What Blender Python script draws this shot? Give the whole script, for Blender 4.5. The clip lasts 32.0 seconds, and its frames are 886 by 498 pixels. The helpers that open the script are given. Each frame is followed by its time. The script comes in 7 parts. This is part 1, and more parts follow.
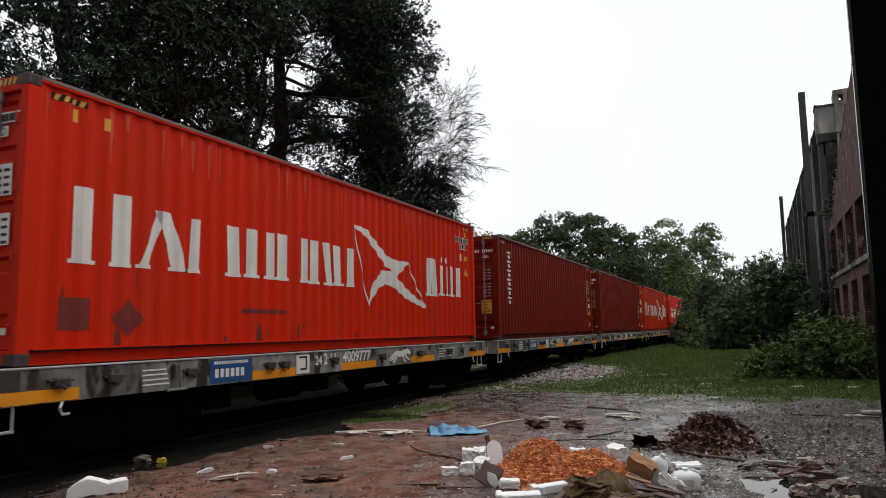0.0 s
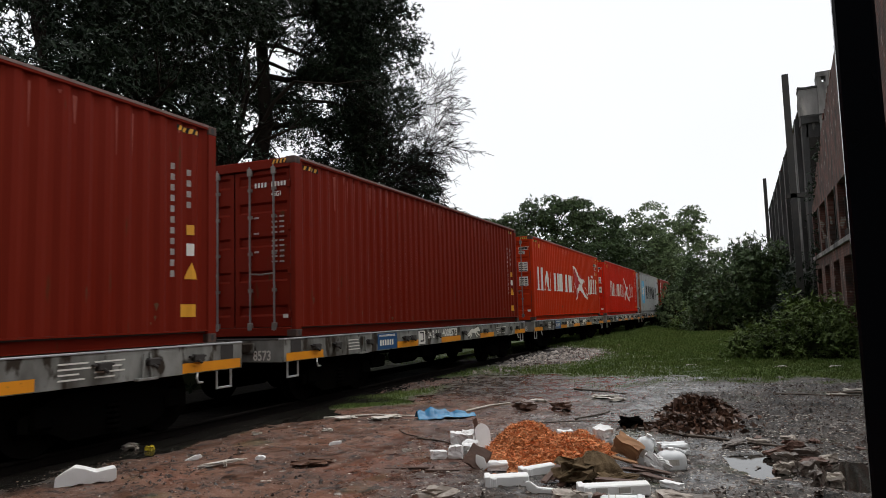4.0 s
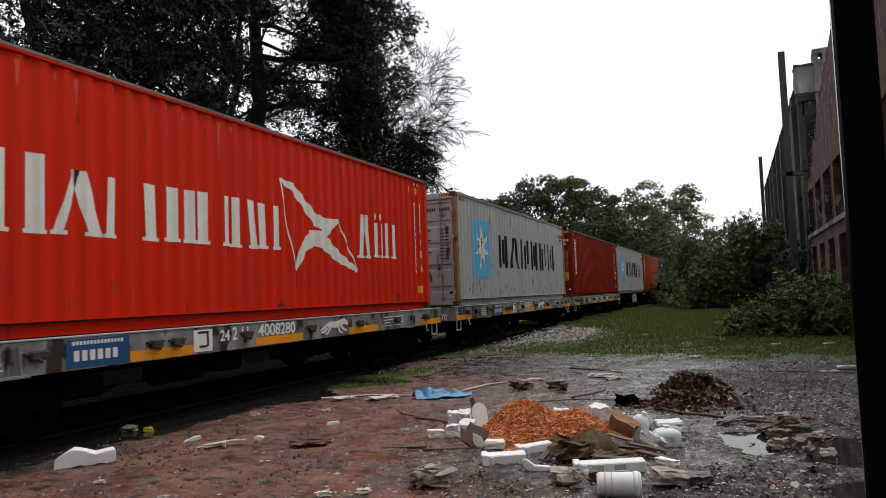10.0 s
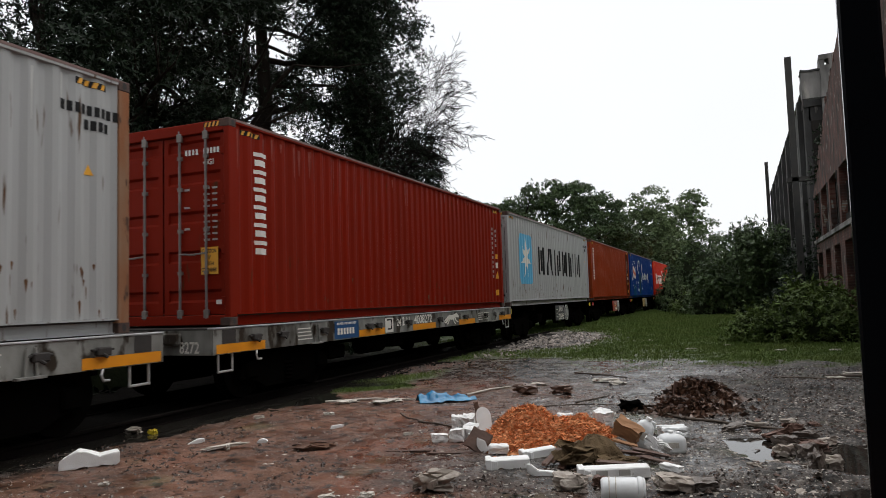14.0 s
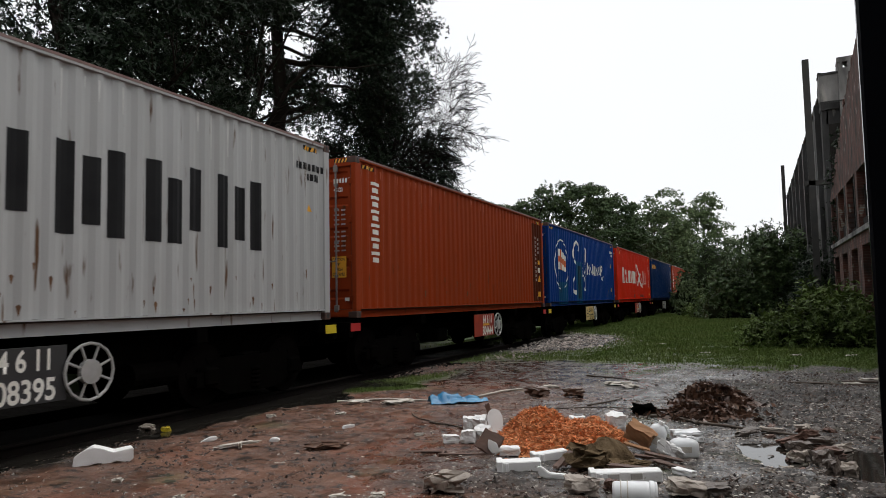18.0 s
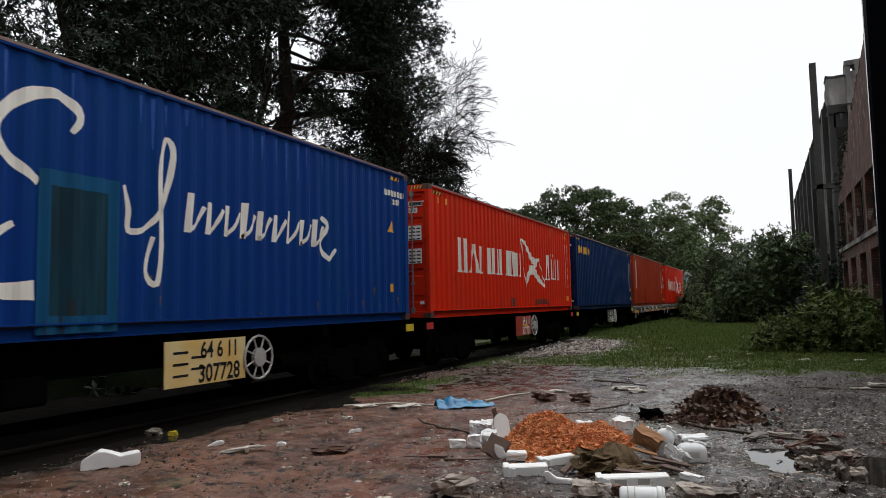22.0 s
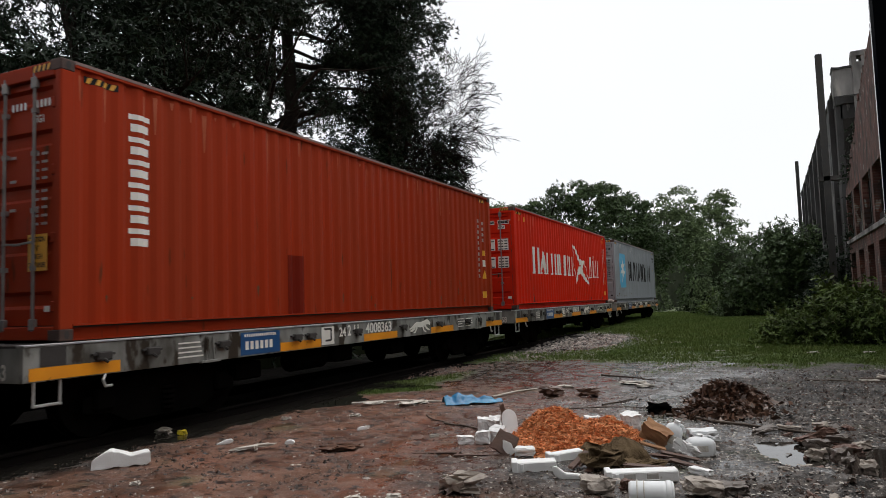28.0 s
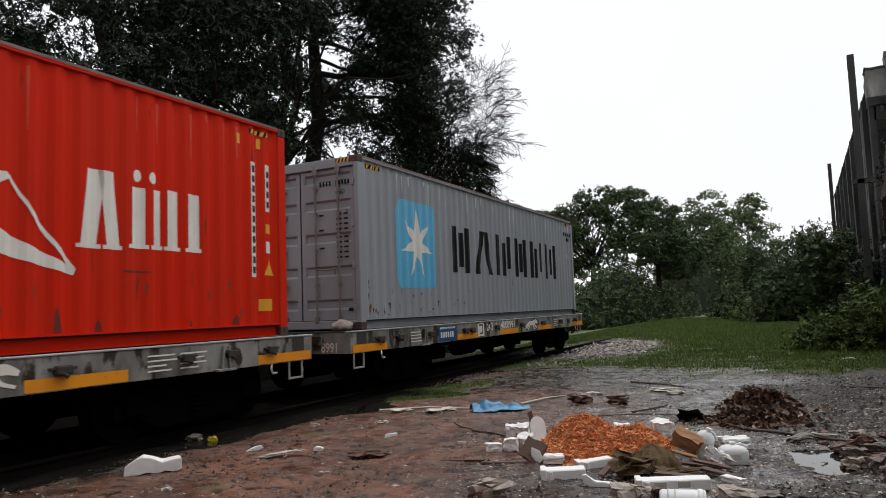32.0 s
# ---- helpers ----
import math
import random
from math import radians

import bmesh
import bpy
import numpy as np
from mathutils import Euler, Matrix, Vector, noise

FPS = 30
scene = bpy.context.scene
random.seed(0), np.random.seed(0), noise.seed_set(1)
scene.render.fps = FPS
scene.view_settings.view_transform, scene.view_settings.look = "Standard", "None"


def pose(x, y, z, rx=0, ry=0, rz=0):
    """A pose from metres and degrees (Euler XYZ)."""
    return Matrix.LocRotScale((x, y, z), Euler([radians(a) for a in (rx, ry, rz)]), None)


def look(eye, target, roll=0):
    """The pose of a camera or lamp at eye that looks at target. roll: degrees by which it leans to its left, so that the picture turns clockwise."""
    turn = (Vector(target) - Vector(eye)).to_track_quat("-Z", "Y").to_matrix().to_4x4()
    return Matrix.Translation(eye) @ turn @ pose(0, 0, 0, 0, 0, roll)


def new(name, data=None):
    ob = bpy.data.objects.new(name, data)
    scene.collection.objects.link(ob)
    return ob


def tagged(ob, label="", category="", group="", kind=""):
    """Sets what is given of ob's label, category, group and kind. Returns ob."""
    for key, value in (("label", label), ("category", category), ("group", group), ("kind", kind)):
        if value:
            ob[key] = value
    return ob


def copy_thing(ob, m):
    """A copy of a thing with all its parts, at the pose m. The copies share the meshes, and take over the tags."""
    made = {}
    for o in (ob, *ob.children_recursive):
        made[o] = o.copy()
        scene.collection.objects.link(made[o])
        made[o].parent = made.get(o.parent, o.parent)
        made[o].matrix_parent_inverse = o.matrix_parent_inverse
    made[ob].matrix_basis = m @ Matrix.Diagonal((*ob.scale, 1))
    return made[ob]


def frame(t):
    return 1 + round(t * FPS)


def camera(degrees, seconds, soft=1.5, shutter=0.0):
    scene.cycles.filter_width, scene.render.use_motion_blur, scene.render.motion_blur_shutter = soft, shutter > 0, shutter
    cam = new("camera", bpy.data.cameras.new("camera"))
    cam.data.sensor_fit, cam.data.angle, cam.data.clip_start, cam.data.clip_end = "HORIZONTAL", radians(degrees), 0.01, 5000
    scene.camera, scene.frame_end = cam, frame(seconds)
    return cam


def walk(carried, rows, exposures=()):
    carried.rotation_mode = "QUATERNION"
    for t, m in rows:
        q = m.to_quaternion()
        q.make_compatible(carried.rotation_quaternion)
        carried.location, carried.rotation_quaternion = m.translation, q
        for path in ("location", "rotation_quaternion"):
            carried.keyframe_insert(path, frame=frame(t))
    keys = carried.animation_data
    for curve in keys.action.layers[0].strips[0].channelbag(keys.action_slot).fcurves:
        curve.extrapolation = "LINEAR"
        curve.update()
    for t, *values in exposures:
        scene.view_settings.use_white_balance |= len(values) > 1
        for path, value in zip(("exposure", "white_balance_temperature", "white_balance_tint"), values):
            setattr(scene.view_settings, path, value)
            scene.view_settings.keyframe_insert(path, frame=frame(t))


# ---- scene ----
CAMERA_ROWS = [
    (0, 0.0, 23.534, 6.530, -0.986),
    (0.5, 0.0, 23.576, 6.430, -1.370),
    (1, 0.0, 23.341, 6.051, -1.772),
    (1.5, 0.0, 23.098, 6.166, -1.893),
    (2, 0.0, 22.959, 6.092, -1.931),
    (2.5, 0.0, 22.778, 6.173, -2.091),
    (3, 0.0, 22.853, 5.854, -2.092),
    (3.5, 0.0, 22.660, 5.614, -1.895),
    (5.5, 0.0, 22.415, 4.063, -1.391),
    (6, 0.0, 22.379, 3.864, -1.422),
    (6.5, 0.0, 22.301, 3.638, -1.445),
    (7, 0.0, 22.355, 3.426, -1.547),
    (7.5, 0.0, 22.206, 3.323, -1.543),
    (8, 0.0, 22.109, 3.264, -1.566),
    (8.5, 0.0, 22.078, 3.371, -1.683),
    (9, 0.0, 22.056, 3.511, -1.849),
    (9.5, 0.0, 22.200, 3.638, -2.011),
    (10, 0.0, 22.207, 3.707, -2.058),
    (10.5, 0.0, 22.223, 3.905, -1.927),
    (11, 0.0, 22.563, 4.235, -2.014),
    (11.5, 0.0, 22.343, 4.147, -2.081),
    (12, 0.0, 22.521, 4.153, -1.993),
    (12.5, 0.0, 22.506, 4.129, -1.884),
    (13, 0.0, 22.591, 3.950, -1.827),
    (13.5, 0.0, 22.435, 3.975, -1.795),
    (14, 0.0, 22.576, 4.033, -1.743),
    (14.5, 0.0, 22.570, 4.167, -1.851),
    (16.5, 0.0, 23.092, 4.574, -1.516),
    (17, 0.0, 23.372, 4.051, -1.374),
    (17.5, 0.0, 23.398, 4.089, -1.453),
    (18, 0.0, 23.616, 4.145, -1.159),
    (18.5, 0.0, 23.728, 4.239, -1.216),
    (19, 0.0, 23.755, 4.311, -0.973),
    (19.5, 0.0, 23.873, 4.289, -0.928),
    (20, 0.0, 23.798, 4.599, -0.856),
    (20.5, 0.0, 23.889, 4.603, -1.087),
    (21, 0.0, 23.806, 4.536, -1.186),
    (21.5, 0.0, 23.847, 4.581, -1.209),
    (22, 0.0, 24.115, 4.502, -1.174),
    (22.5, 0.0, 24.053, 4.553, -1.177),
    (23, 0.0, 24.138, 4.364, -1.238),
    (23.5, 0.0, 24.107, 4.316, -1.256),
    (24, 0.0, 24.213, 4.659, -1.456),
    (24.5, 0.0, 24.335, 4.623, -1.520),
    (25, 0.0, 24.315, 4.551, -1.667),
    (25.5, 0.0, 24.408, 4.510, -1.686),
    (27.5, 0.0, 24.525, 4.352, -1.828),
    (28, 0.0, 24.605, 4.246, -1.814),
    (28.5, 0.0, 24.794, 4.133, -1.641),
    (29, 0.0, 24.863, 4.134, -1.453),
    (29.5, 0.0, 25.118, 4.407, -1.580),
    (30, 0.0, 25.824, 4.577, -1.603),
    (30.5, 0.0, 25.900, 4.542, -1.973),
    (31, 0.0, 25.951, 4.726, -2.035),
    (31.5, 0.0, 26.407, 4.897, -1.991),
    (32, 0.0, 26.724, 4.855, -2.067),
]
TRAIN_ROWS = [(0, 0.17), (1, 5.98), (2, 11.75), (3, 17.53), (3.5, 20.43), (5.5, 32.06), (6, 34.98), (7, 40.81), (8, 46.62), (9, 52.42), (10, 58.18), (11, 63.91), (12, 69.62), (13, 75.30), (14, 80.97), (14.5, 83.81), (16.5, 95.18), (17, 98.04), (18, 103.78), (19, 109.55), (20, 115.36), (21, 121.20), (22, 127.06), (23, 132.95), (24, 138.84), (25, 144.72), (25.5, 147.65), (27.5, 159.33), (28, 162.23), (29, 168.01), (30, 173.78), (31, 179.58), (32, 185.43)]
def camera_rows():
    rows = []
    for t, dx, yaw, pitch, roll in CAMERA_ROWS:
        a = radians(yaw)
        rows.append((t, pose(dx * math.cos(a), dx * math.sin(a), EYE_HEIGHT, 90 + pitch, 0, yaw) @ pose(0, 0, 0, 0, 0, roll)))
    return rows


EYE_HEIGHT = 1.433
cam = camera(63.77, 32.0, soft=0.75, shutter=0.12)
walk(cam, camera_rows())

# ---- light: a bright overcast sky ----
world = bpy.data.worlds.new("overcast_sky")
scene.world = world
world.use_nodes = True
wn, wl = world.node_tree.nodes, world.node_tree.links
sky = wn.new("ShaderNodeTexSky")
sky.sky_type, sky.sun_disc = "NISHITA", False
sky.sun_elevation, sky.sun_rotation = radians(78), radians(40)
sky.air_density, sky.dust_density = 1.0, 4.0
cloud = wn.new("ShaderNodeMix")
cloud.data_type = "RGBA"
cloud.inputs[0].default_value = 0.88
veil = wn.new("ShaderNodeTexNoise")
veil.inputs["Scale"].default_value, veil.inputs["Detail"].default_value = 2.2, 4
haze = wn.new("ShaderNodeMix")
haze.data_type = "RGBA"
haze.inputs[6].default_value, haze.inputs[7].default_value = (9.9, 10.1, 10.35, 1), (10.9, 11.0, 11.15, 1)
wl.new(veil.outputs["Fac"], haze.inputs[0])
wl.new(haze.outputs[2], cloud.inputs[7])
wl.new(sky.outputs[0], cloud.inputs[6])
wl.new(cloud.outputs[2], wn["Background"].inputs[0])
wn["Background"].inputs[1].default_value = 0.104
sun_lamp = new("sun", bpy.data.lights.new("sun", "SUN"))
sun_lamp.data.energy, sun_lamp.data.angle, sun_lamp.data.color = 1.45, radians(60), (1.0, 0.98, 0.96)
sun_lamp.matrix_world = look((6, 26, 40), (-4, 10, 0))
scene.view_settings.exposure = 0.0


# ---- materials ----
def material(name, base, rough=0.7, metal=0.0, second=None, scale=4.0, amount=0.5, bump=0.1, bump_scale=40.0,
             stretch=(1, 1, 1), third=None, third_scale=18.0, third_cut=0.62, random_tint=0.0, spec=0.5, sheen_rough=0.0):
    """A painted, earthen or vegetable surface: large stains, small specks, fine relief."""
    m = bpy.data.materials.new(name)
    m.use_nodes = True
    n, l = m.node_tree.nodes, m.node_tree.links
    b = n["Principled BSDF"]
    b.inputs["Metallic"].default_value = metal
    b.inputs["Roughness"].default_value = rough
    b.inputs["Specular IOR Level"].default_value = spec
    co = n.new("ShaderNodeTexCoord")
    mp = n.new("ShaderNodeMapping")
    mp.inputs["Scale"].default_value = stretch
    l.new(co.outputs["Object"], mp.inputs[0])
    big = n.new("ShaderNodeTexNoise")
    big.inputs["Scale"].default_value, big.inputs["Detail"].default_value = scale, 6
    l.new(mp.outputs[0], big.inputs["Vector"])
    ramp = n.new("ShaderNodeMapRange")
    ramp.inputs[1].default_value, ramp.inputs[2].default_value = 0.35, 0.7
    ramp.inputs[3].default_value, ramp.inputs[4].default_value = 0.0, amount
    l.new(big.outputs["Fac"], ramp.inputs[0])
    mix = n.new("ShaderNodeMix")
    mix.data_type = "RGBA"
    mix.inputs[6].default_value = (*base, 1)
    mix.inputs[7].default_value = (*(second or tuple(c * 0.6 for c in base)), 1)
    l.new(ramp.outputs[0], mix.inputs[0])
    colour = mix.outputs[2]
    fine = n.new("ShaderNodeTexNoise")
    fine.inputs["Scale"].default_value, fine.inputs["Detail"].default_value = bump_scale, 5
    l.new(co.outputs["Object"], fine.inputs["Vector"])
    if third:
        spot = n.new("ShaderNodeTexNoise")
        spot.inputs["Scale"].default_value, spot.inputs["Detail"].default_value = third_scale, 8
        l.new(mp.outputs[0], spot.inputs["Vector"])
        cut = n.new("ShaderNodeMapRange")
        cut.inputs[1].default_value, cut.inputs[2].default_value = third_cut, third_cut + 0.07
        l.new(spot.outputs["Fac"], cut.inputs[0])
        mix2 = n.new("ShaderNodeMix")
        mix2.data_type = "RGBA"
        l.new(cut.outputs[0], mix2.inputs[0])
        l.new(colour, mix2.inputs[6])
        mix2.inputs[7].default_value = (*third, 1)
        colour = mix2.outputs[2]
    if random_tint:
        info = n.new("ShaderNodeNewGeometry")
        hsv = n.new("ShaderNodeHueSaturation")
        rr = n.new("ShaderNodeMapRange")
        rr.inputs[3].default_value, rr.inputs[4].default_value = 1 - random_tint, 1 + random_tint
        l.new(info.outputs["Random Per Island"], rr.inputs[0])
        l.new(rr.outputs[0], hsv.inputs["Value"])
        l.new(colour, hsv.inputs["Color"])
        colour = hsv.outputs[0]
    l.new(colour, b.inputs["Base Color"])
    if sheen_rough:
        rg = n.new("ShaderNodeMapRange")
        rg.inputs[1].default_value, rg.inputs[2].default_value = 0.35, 0.65
        rg.inputs[3].default_value, rg.inputs[4].default_value = rough, rough + sheen_rough
        l.new(big.outputs["Fac"], rg.inputs[0])
        l.new(rg.outputs[0], b.inputs["Roughness"])
    if bump:
        bp = n.new("ShaderNodeBump")
        bp.inputs["Strength"].default_value, bp.inputs["Distance"].default_value = bump, 0.02
        l.new(fine.outputs["Fac"], bp.inputs["Height"])
        l.new(bp.outputs[0], b.inputs["Normal"])
    return m


def paint(name, base, fade, rust=(0.09, 0.03, 0.012), cut=0.66):
    return material(name, base, 0.5, 0, fade, 1.1, 0.9, 0.08, 30, (1, 1.8, 0.22), rust, 5.0, cut, sheen_rough=0.2, spec=0.07)


M = {
    "hamburg_red": paint("hamburg_red", (0.62, 0.021, 0.004), (0.52, 0.030, 0.009)),
    "bright_red": paint("bright_red", (0.62, 0.020, 0.005), (0.52, 0.026, 0.010)),
    "orange_red": paint("orange_red", (0.52, 0.034, 0.006), (0.44, 0.038, 0.010)),
    "maroon": paint("maroon", (0.21, 0.012, 0.003), (0.175, 0.014, 0.005)),
    "dark_maroon": paint("dark_maroon", (0.150, 0.011, 0.004), (0.165, 0.016, 0.007)),
    "rust_brown": paint("rust_brown", (0.275, 0.038, 0.008), (0.235, 0.041, 0.012)),
    "brick_brown": paint("brick_brown", (0.32, 0.030, 0.007), (0.27, 0.036, 0.012)),
    "bone_grey": paint("bone_grey", (0.405, 0.41, 0.405), (0.35, 0.352, 0.34), (0.10, 0.055, 0.03), 0.63),
    "steel_grey": paint("steel_grey", (0.29, 0.31, 0.33), (0.25, 0.265, 0.28), (0.08, 0.05, 0.03), 0.70),
    "royal_blue": paint("royal_blue", (0.003, 0.032, 0.185), (0.003, 0.040, 0.16), (0.01, 0.06, 0.14), 0.66),
    "navy": paint("navy", (0.003, 0.020, 0.085), (0.004, 0.022, 0.07), (0.01, 0.02, 0.04), 0.70),
    "teal_patch": paint("teal_patch", (0.008, 0.085, 0.20), (0.010, 0.055, 0.11), (0.02, 0.03, 0.04), 0.62),
    "teal_dark": material("teal_dark", (.006, .022, .034), .55, 0, (.010, .055, .085), 2.2, .9, .1, 30, (1, 3, .25), (.03, .02, .012), 6, .62, spec=.1),
    "white_paint": material("white_paint", (0.78, 0.76, 0.70), 0.5, 0, (0.62, 0.58, 0.5), 3, 0.5, 0.04),
    "logo_red": material("logo_red", (0.45, 0.02, 0.02), 0.5, 0, None, 3, 0.3, 0.04),
    "logo_orange": material("logo_orange", (0.65, 0.13, 0.03), 0.5, 0, None, 3, 0.3, 0.04),
    "black_paint": material("black_paint", (0.008, 0.008, 0.009), 0.6, 0, (0.02, 0.02, 0.02), 3, 0.5, 0.04, spec=0.15),
    "sky_blue_paint": material("sky_blue_paint", (0.10, 0.42, 0.66), 0.5, 0, (0.13, 0.38, 0.56), 2, 0.6, 0.04),
    "yellow_paint": material("yellow_paint", (0.75, 0.36, 0.02), 0.5, 0, (0.6, 0.28, 0.03), 4, 0.5, 0.04),
    "stripe_orange": material("stripe_orange", (0.80, 0.30, 0.012), 0.4, 0, (0.62, 0.22, 0.02), 2.2, 0.6, 0.03, 40, (1, 1, 1), (0.12, 0.07, 0.03), 9, 0.66),
    "stripe_yellow": material("stripe_yellow", (0.62, 0.46, 0.02), 0.4, 0, (0.6, 0.5, 0.04), 4, 0.4, 0.03),
    "panel_blue": material("panel_blue", (0.016, 0.08, 0.22), 0.4, 0, None, 2, 0.4, 0.03),
    "panel_cream": material("panel_cream", (0.62, 0.50, 0.25), 0.5, 0, (0.65, 0.38, 0.08), 2.5, 0.8, 0.03),
    "panel_red": material("panel_red", (0.36, 0.03, 0.010), 0.5, 0, (0.20, 0.02, 0.01), 2.5, 0.8, 0.03),
    "panel_dark": material("panel_dark", (0.035, 0.035, 0.036), 0.5, 0, None, 2.5, 0.6, 0.03),
    "wagon_grey": material("wagon_grey", (0.27, 0.27, 0.25), 0.55, 0, (0.07, 0.064, 0.054), 2.8, 1.0, 0.12, 30, (1, 1, 0.5), (0.035, 0.026, 0.018), 5, 0.55, spec=0.2),
    "wagon_edge": material("wagon_edge", (0.46, 0.47, 0.48), 0.35, 0.3, (0.3, 0.3, 0.3), 3, 0.7, 0.08),
    # underframe and wheel bases near black: deep shade below the wagons painted in
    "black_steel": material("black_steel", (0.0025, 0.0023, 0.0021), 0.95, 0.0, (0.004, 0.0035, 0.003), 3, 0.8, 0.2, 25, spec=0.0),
    "shaded_wheel_steel": material("shaded_wheel_steel", (0.0035, 0.003, 0.0028), 0.95, 0.0, (0.006, 0.005, 0.0045), 3, 0.8, 0.1, spec=0.0),
    "galvanised": material("galvanised", (0.5, 0.5, 0.49), 0.45, 0.4, (0.34, 0.33, 0.31), 5, 0.8, 0.05),
    "casting_dark": material("casting_dark", (0.06, 0.035, 0.028), 0.7, 0.2, (0.10, 0.05, 0.035), 6, 0.8, 0.3, 30),
    "rust_stain": material("rust_stain", (0.10, 0.045, 0.018), 0.85, 0, (0.16, 0.08, 0.035), 7, 0.8, 0.2),
    "rust_edge": material("rust_edge", (0.24, 0.085, 0.028), 0.85, 0, (0.24, 0.16, 0.10), 3.5, 0.8, 0.2, 30, (1, 1, 0.4), (0.07, 0.03, 0.015), 8, 0.58),
    "paler_maroon": material("paler_maroon", (0.26, 0.060, 0.042), 0.6, 0, (0.20, 0.035, 0.022), 6, 0.8, 0.05, spec=0.2),
    "paler_red": material("paler_red", (0.60, 0.085, 0.045), 0.6, 0, (0.55, 0.05, 0.022), 6, 0.8, 0.05, spec=0.2),
    "paler_brown": material("paler_brown", (0.40, 0.10, 0.045), 0.6, 0, (0.34, 0.065, 0.022), 6, 0.8, 0.05, spec=0.2),
    "paler_grey": material("paler_grey", (0.52, 0.52, 0.50), 0.6, 0, (0.44, 0.44, 0.42), 6, 0.8, 0.05, spec=0.2),
    "paler_blue": material("paler_blue", (0.02, 0.08, 0.33), 0.6, 0, (0.008, 0.05, 0.25), 6, 0.8, 0.05, spec=0.2),
    "lichen": material("lichen", (.36, .35, .27), .6, 0, (.42, .42, .40), 2.0, .9, .05, 30, (1, 2, .3), (.20, .16, .08), 6, .60, spec=.05),
    "old_patch": material("old_patch", (0.13, 0.012, 0.006), 0.6, 0, (0.2, 0.018, 0.008), 4, 0.8, 0.05),
    "dusty_rail": material("dusty_rail", (0.20, 0.13, 0.115), 0.6, 0, (0.13, 0.06, 0.05), 3, 0.8, 0.1),
    "grime": material("grime", (0.035, 0.03, 0.027), 0.8, 0, None, 5, 0.7, 0.1),
    # rail base darkened to carry the shade under the train
    "shaded_rail_steel": material("shaded_rail_steel", (0.006, 0.005, 0.0045), 0.8, 0.0, (0.01, 0.007, 0.006), 6, 0.8, 0.1, spec=0.05),
    "soot_stain": material("soot_stain", (0.055, 0.014, 0.006), 0.7, 0, (0.10, 0.02, 0.008), 2.5, 0.9, 0.08, 30, (1, 1, 0.3), spec=0.05),
    "old_print": material("old_print", (0.42, 0.38, 0.35), 0.7, 0, (0.26, 0.2, 0.18), 9, 0.8, 0.05, spec=0.1),
    "dull_zinc": material("dull_zinc", (0.24, 0.22, 0.20), 0.5, 0.3, (0.14, 0.11, 0.10), 5, 0.8, 0.05),
    # sleeper base darkened too, for the same painted shade
    "shaded_sleeper_wood": material("shaded_sleeper_wood", (0.006, 0.005, 0.0045), 0.95, 0, None, 5, 0.8, 0.4, 30, (0.3, 3, 1), spec=0.03),
}


# ---- mesh tools ----
def link_mesh(name, mesh, mat, parent=None, label=""):
    ob = new(name, mesh)
    if mat and not mesh.materials:
        mesh.materials.append(mat)
    if parent:
        ob.parent = parent
    if label:
        ob["label"] = label
    return ob


def part(name, bm, mat, parent=None, label="", smooth=False):
    mesh = bpy.data.meshes.new(name)
    bm.to_mesh(mesh)
    bm.free()
    if smooth:
        mesh.polygons.foreach_set("use_smooth", [True] * len(mesh.polygons))
    return link_mesh(name, mesh, mat, parent, label)


def raw(name, verts, faces, mat, parent=None, label="", smooth=False):
    mesh = bpy.data.meshes.new(name)
    mesh.from_pydata([tuple(v) for v in verts], [], faces)
    mesh.update()
    if smooth:
        mesh.polygons.foreach_set("use_smooth", [True] * len(mesh.polygons))
    return link_mesh(name, mesh, mat, parent, label)


def empty(name, m=None, label="", category="", group="", kind=""):
    ob = new(name)
    ob.empty_display_size = 0.2
    if m is not None:
        ob.matrix_basis = m
    return tagged(ob, label, category, group, kind)


def box(bm, x0, x1, y0, y1, z0, z1, bevel=0.0, m=None):
    made = bmesh.ops.create_cube(bm, size=1.0)["verts"]
    bmesh.ops.scale(bm, vec=(x1 - x0, y1 - y0, z1 - z0), verts=made)
    bmesh.ops.translate(bm, vec=((x0 + x1) / 2, (y0 + y1) / 2, (z0 + z1) / 2), verts=made)
    if bevel:
        edges = list({e for v in made for e in v.link_edges})
        made = list({v for f in bmesh.ops.bevel(bm, geom=edges, offset=bevel, segments=1, affect="EDGES")["faces"] for v in f.verts} | {v for v in made if v.is_valid})
    if m is not None:
        bmesh.ops.transform(bm, matrix=m, verts=[v for v in made if v.is_valid])
    return bm


def new_box(*a, **k):
    return box(bmesh.new(), *a, **k)


def tube(bm, p, q, r0, r1=None, sides=8):
    p, q = Vector(p), Vector(q)
    d = q - p
    made = bmesh.ops.create_cone(bm, cap_ends=True, segments=sides, radius1=r0, radius2=r0 if r1 is None else r1, depth=d.length)["verts"]
    bmesh.ops.transform(bm, matrix=Matrix.Translation((p + q) / 2) @ d.to_track_quat("Z", "Y").to_matrix().to_4x4(), verts=made)
    return bm


def hash2(i, j, seed):
    v = np.sin(i * 127.1 + j * 311.7 + seed * 74.7) * 43758.5453
    return v - np.floor(v)


